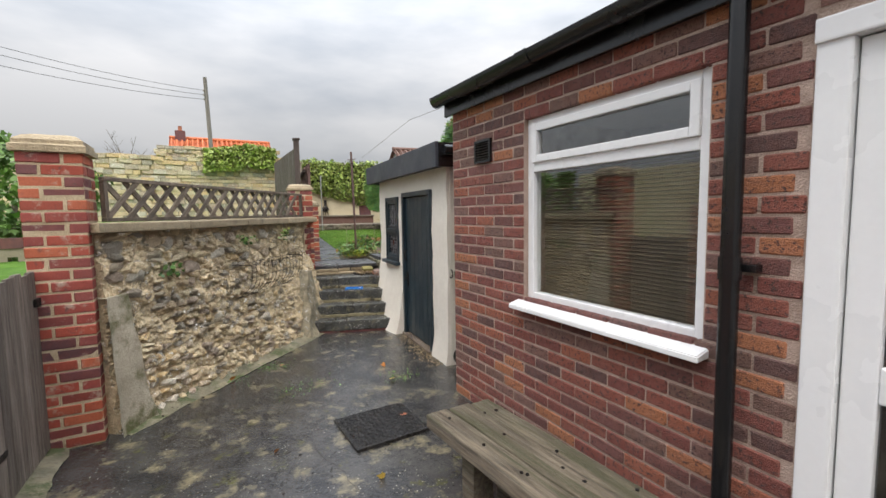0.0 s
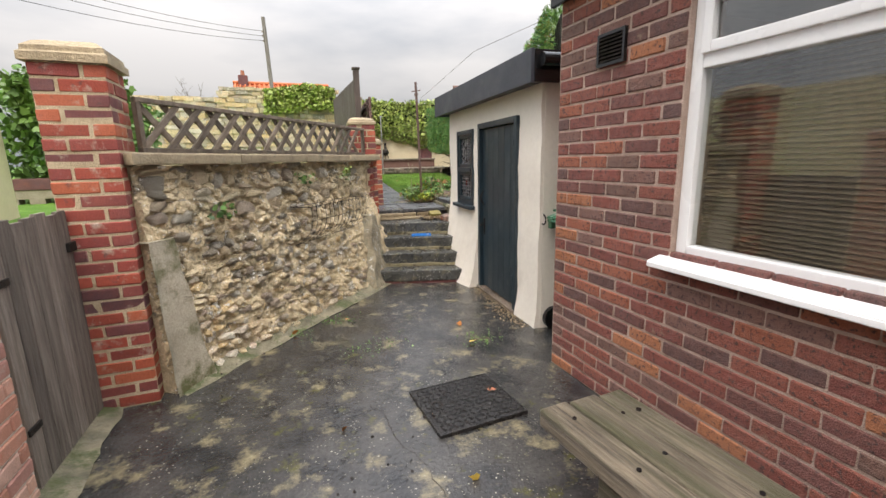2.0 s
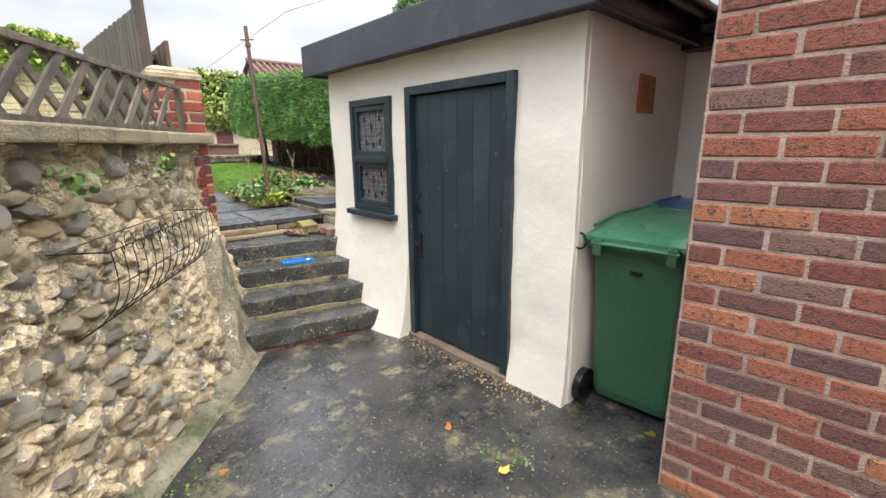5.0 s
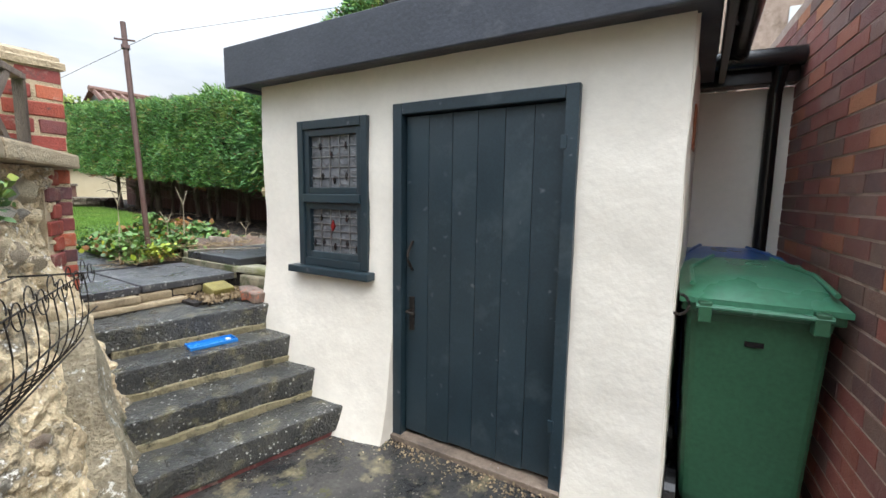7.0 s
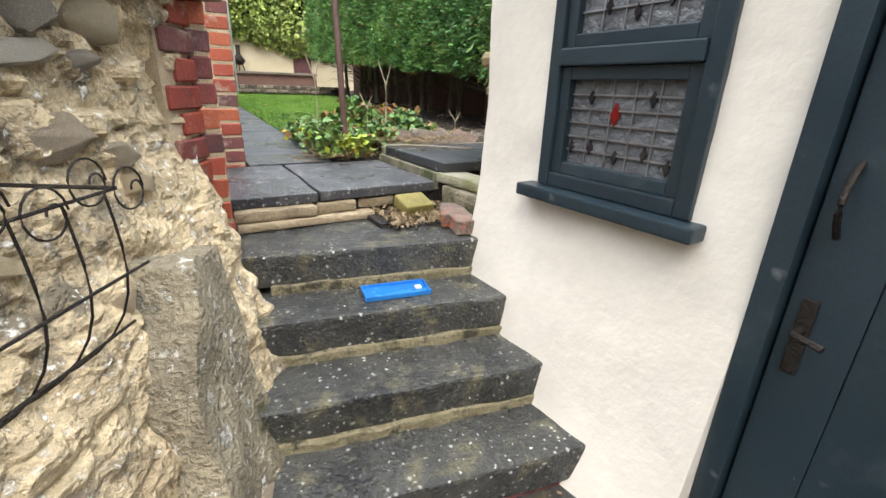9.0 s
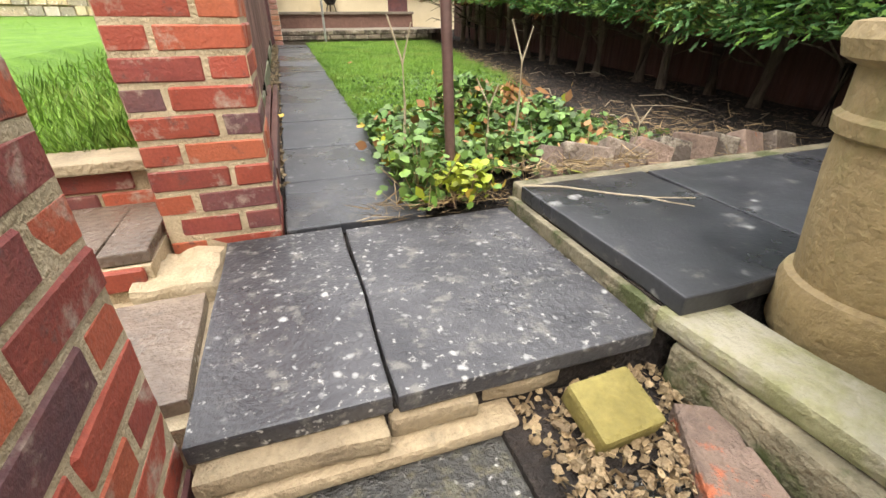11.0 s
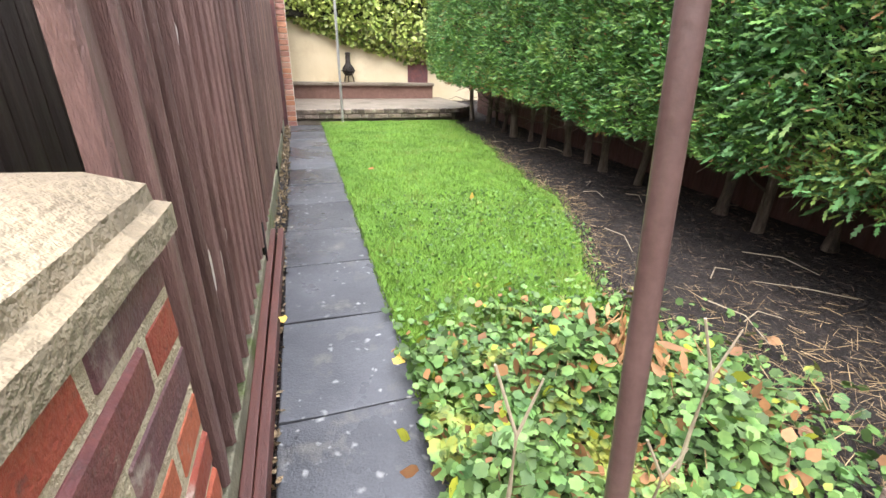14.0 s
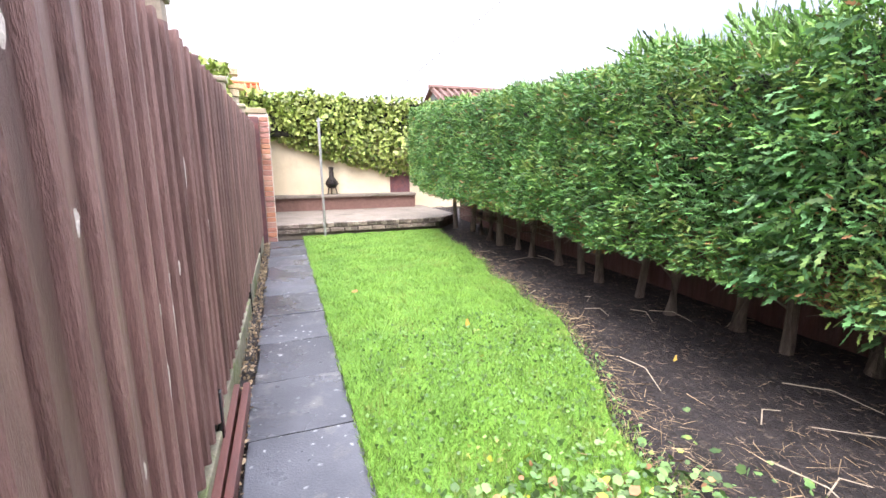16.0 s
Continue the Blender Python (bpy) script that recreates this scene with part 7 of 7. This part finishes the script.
me = cloud("moss", pp, rngn.normal(size=(len(pp), 3)) * (1, 1, 0.3) + (0, 0, 0.3), rngn.uniform(0.008, 0.02, len(pp)), LEAF, M_IVYD, seed=99)
solo("moss", me, M_IVYD, Matrix(), "moss patches in the worn concrete", "moss", kind="stuff")

# ---- beyond the gate ----
scr = thing("wall_screen", pose(-5.2, 3.4, 0), "pale screen-block wall with brick course and cream wall beyond the gate", "wall", kind="structure")
bm = bmesh.new()
sheet(bm, 2.2, 0.75, 0.12, [(0.13 + 0.22 * k, 0.22 + 0.22 * k, 0.50, 0.66) for k in range(9)], 1.0)
part("blocks", bm, M_CPOST, scr, m=pose(0, 0, 0.45))
part("brick_course", boxed(0, 2.2, -0.01, 0.13, 1.203, 1.32, 0.005), M_PIER_J, scr)
part("base", boxed(0, 2.2, 0.0, 0.12, 0.0, 0.449), M_CPOST, scr)
cw = solo("wall_cream", boxed(-3.98, -3.75, -6.0, 2.35, -0.1, 2.14, 0.01), M_CREAM_Y, Matrix(), "pale cream rendered wall beyond the gate", "wall", kind="structure")
solo("pavement_passage", boxed(-3.75, -2.95, -6.0, 3.4, -0.1, -0.002), M_CONCRETE, Matrix(), "concrete passage beyond the gate", "pavement", kind="structure")


def bush_at(g):
    a, b = g.normal(size=3), 0
    a /= np.linalg.norm(a)
    r = 0.75 + 0.25 * g.random()
    p = np.array((-3.85, 3.9, 1.85)) + a * (0.95, 0.55, 0.68) * r * (1 + 0.25 * noise.noise((a[0] * 2, a[1] * 2, a[2] * 2)))
    return tuple(p)


bush = ivy("climbing_shrub", Matrix(), 3200, bush_at, M_IVYD, "dense green climbing shrub beyond the gate", 111, 0.05, 0.10)
bush["category"] = "shrub"
bm = bmesh.new()
tube(bm, ((-3.85, 3.9, 0), (-3.9, 3.85, 0.9), (-3.8, 3.95, 1.7)), 0.05, 8, True, 0.03)
part("trunk", bm, M_BARK, bush)
hang = ivy("climbing_shrub", Matrix(), 700, lambda g: (-3.66 + 0.12 * g.random(), 2.35 + 0.30 * g.random(), 1.45 + 0.75 * g.random() ** 0.8), M_IVYD, "trailing greenery hanging over the cream wall", 112, 0.05, 0.09)
hang["category"] = "shrub"

# ---- ruined wall and distance ----
ruin = thing("wall_ruin", pose(0, 13.0, 0), "old broken rubble stone wall at the back of the higher lawn", "wall", kind="structure")
rng = random.Random(41)
top_at = lambda x: (3.50 if x < -3.1 else 3.80) + 0.06 * noise.noise((x * 3, 0, 2))
bm = bmesh.new()
for k in range(22):
    x = -7.5 + k * 0.36
    box(bm, x, x + 0.36, 0.03, 0.4, 1.0, top_at(x) - 0.06)
part("core", bm, M_RUBBLE, ruin)
bm = bmesh.new()
z = 1.3
while z < 3.85:
    h = rng.uniform(0.09, 0.16)
    x = -7.4
    while x < 0.35:
        w = rng.uniform(0.14, 0.42)
        if z + h < top_at(x):
            box(bm, x, x + w - 0.02, -rng.uniform(0.0, 0.05), 0.2, z, z + h - 0.018, 0, Matrix.Translation((0, 0, 0)) @ pose(0, 0, 0, 0, rng.uniform(-0.4, 0.4), 0))
        x += w
    z += h
part("stonework", bm, M_STONE_J, ruin, "weathered coursed rubble")["kind"] = "stuff"
ivy("ivy", Matrix(), 2800, lambda g: (lambda x, q: (x, 12.72 + 0.2 * g.random(), 3.35 + 0.35 * max(0, 1 - abs(x + 0.3) / 2.2) - q * (0.75 + 0.35 * noise.noise((x * 3, 1, 1))) + 0.22))(-1.75 + 2.2 * g.random() ** 0.9, g.random()), M_IVY, "green ivy spilling over the ruined wall", 121)

def gabled(name, m, w, d, eave, ridge, wallm, roofm, label, chimney=None):
    t = thing(name, m, label, "house")
    part("wall", boxed(0, w, 0, d, 0, eave), wallm, t)
    bm = bmesh.new()
    o = 0.2
    vs = [bm.verts.new(p) for p in ((-o, -o, eave - 0.12), (w + o, -o, eave - 0.12), (w + o, d / 2, ridge), (-o, d / 2, ridge), (-o, d + o, eave - 0.12), (w + o, d + o, eave - 0.12))]
    for q in ((0, 1, 2, 3), (3, 2, 5, 4)):
        bm.faces.new([vs[i] for i in q])
    bmesh.ops.solidify(bm, geom=bm.faces[:], thickness=0.1)
    part("roof", bm, roofm, t)
    for x in (0, w):
        bm = bmesh.new()
        bm.faces.new([bm.verts.new((x, 0, eave)), bm.verts.new((x, d, eave)), bm.verts.new((x, d / 2, ridge - 0.06))])
        bmesh.ops.solidify(bm, geom=bm.faces[:], thickness=0.08)
        part("gable", bm, wallm, t)
    n = int((w + 2 * o) / 0.30)
    sl = math.hypot(d / 2 + o, ridge - eave + 0.12)
    for k in range(n):
        bm = bmesh.new()
        x = -o + (k + 0.5) * (w + 2 * o) / n
        tube(bm, ((x, -o - 0.02, eave - 0.12 + 0.03), (x, d / 2, ridge + 0.03)), 0.06, 6)
        part("tile_roll", bm, roofm, t)
    bm = bmesh.new()
    tube(bm, ((-o, d / 2, ridge + 0.05), (w + o, d / 2, ridge + 0.05)), 0.12, 8)
    part("ridge", bm, roofm, t)
    if chimney:
        x, z = chimney
        c = part("chimney", boxed(x, x + 0.6, d / 2 - 0.3, d / 2 + 0.3, eave, z, 0.02), M_PIER_J, t, "red brick chimney stack")
        bm = bmesh.new()
        lathe(bm, ((0.12, 0), (0.14, 0.05), (0.11, 0.3), (0.13, 0.34), (0.1, 0.34)), 12)
        part("chimney_pot", bm, M_TERRA, c, m=pose(x + 0.3, d / 2, z - 0.01))
    return t


gabled("cottage", pose(-3.4, 28.5, 0), 5.9, 6.0, 5.0, 6.8, M_SAND, M_PANTILE, "far cottage with a bright orange pantile roof", (0.15, 7.3))
gabled("bungalow", GARDEN @ pose(6.25, 15.0, 0), 6.5, 5.0, 3.9, 5.25, M_WHITE, M_ROOFBR, "neighbouring bungalow with a brown tiled roof and white gable")
gabled("outbuilding", pose(-8.5, 30, 0), 3.9, 5.0, 4.9, 5.55, M_SAND, M_SLATE_P, "far low building with a grey slate roof")
nb = gabled("terrace_house", pose(8.0, -7.0, 0), 7.0, 8.0, 5.0, 7.5, M_MORTAR, M_ROOFBR, "neighbouring house behind the bin alley")
part("window", boxed(-0.04, -0.01, 4.6, 5.8, 3.4, 4.6, 0.01), M_UPVC, nb, "white framed upper window")

up = thing("utility_pole", pose(-1.10, 26, 0, 0, -1.6, 0), "weathered wooden utility pole with cables", "utility pole")
bm = bmesh.new()
tube(bm, ((0, 0, 0), (0, 0, 9.55)), 0.14, 12, True, 0.10)
part("shaft", bm, M_UPOLE, up, smooth=True)
for z in (8.75, 8.5, 8.25):
    part("insulator", boxed(-0.16, -0.08, -0.04, 0.04, z, z + 0.1, 0.01), M_CPOST, up)
wires = thing("overhead_cables", Matrix(), "thin dark overhead telephone cables", "cables")
for a, b, sag in (((-1.35, 26, 8.8), (-16.5, 14.5, 9.2), 0.7), ((-1.35, 26, 8.55), (-16.5, 14.5, 8.8), 0.7), ((-1.35, 26, 8.3), (-16.5, 14.5, 8.2), 0.7), ((5.2, 18.0, 4.3), (4.45, 10.5, 4.68), 0.0), ((4.45, 10.5, 4.68), (9.0, 4.0, 6.4), 0.0)):
    bm = bmesh.new()
    A, B = Vector(a), Vector(b)
    tube(bm, [A.lerp(B, k / 14) - Vector((0, 0, sag * 4 * (k / 14) * (1 - k / 14))) for k in range(15)], 0.012 if sag else 0.006, 5)
    part("cable", bm, M_BLACK, wires)

def bare_tree(m, h, label):
    t = thing("bare_tree", m, label, "tree")
    rng = random.Random(h)
    bm = bmesh.new()
    tube(bm, ((0, 0, 0), (0.1, 0, h * 0.45), (0, 0.1, h * 0.7)), 0.16, 8, True, 0.07)
    part("trunk", bm, M_UPOLE, t)
    for k in range(26):
        z = h * rng.uniform(0.4, 0.7)
        d = Vector((rng.uniform(-1, 1), rng.uniform(-0.6, 0.6), rng.uniform(0.5, 1.2))).normalized() * h * rng.uniform(0.15, 0.35)
        bm = bmesh.new()
        p = Vector((0.05, 0.05, z))
        tube(bm, (p, p + d * 0.5 + Vector((0, 0, 0.1)), p + d), 0.035, 5, True, 0.008)
        for q in range(4):
            s = p + d * rng.uniform(0.4, 0.95)
            tube(bm, (s, s + Vector((rng.uniform(-.5, .5), rng.uniform(-.3, .3), rng.uniform(0.1, 0.6)))), 0.012, 4, True, 0.005)
        part("branch", bm, M_UPOLE, t)


bare_tree(pose(-6.4, 34, 0), 7.6, "distant small tree with thin bare branches")

# ---- bricks of the large walls ----
brickwork(house, Matrix(), 2.40, 2.34, (WIN,), M_BRICK, M_BRICK_J, 300, seed=2)
brickwork(house, pose(2.40, 0, 0), 3.6, 2.34, ((0, 1.02, 0, 2.14),), M_BRICK, M_BRICK_J, 0, seed=3)
brickwork(house, HOUSE.inverted() @ pose(2.9, -0.002, 0, 0, 0, 180), 2.9, 2.34, (), M_BRICK, M_BRICK_J, 0, seed=4)
brickwork(sidew, pose(3.80, 0.004, 0), 1.985, 1.58, (), M_BRICK_S, M_BRICK_SJ, 230, seed=5)
brickwork(sidew, Matrix.Translation((0, 0.004, 0)), 3.78, 1.58, (), M_BRICK_S, M_BRICK_SJ, 0, seed=6)
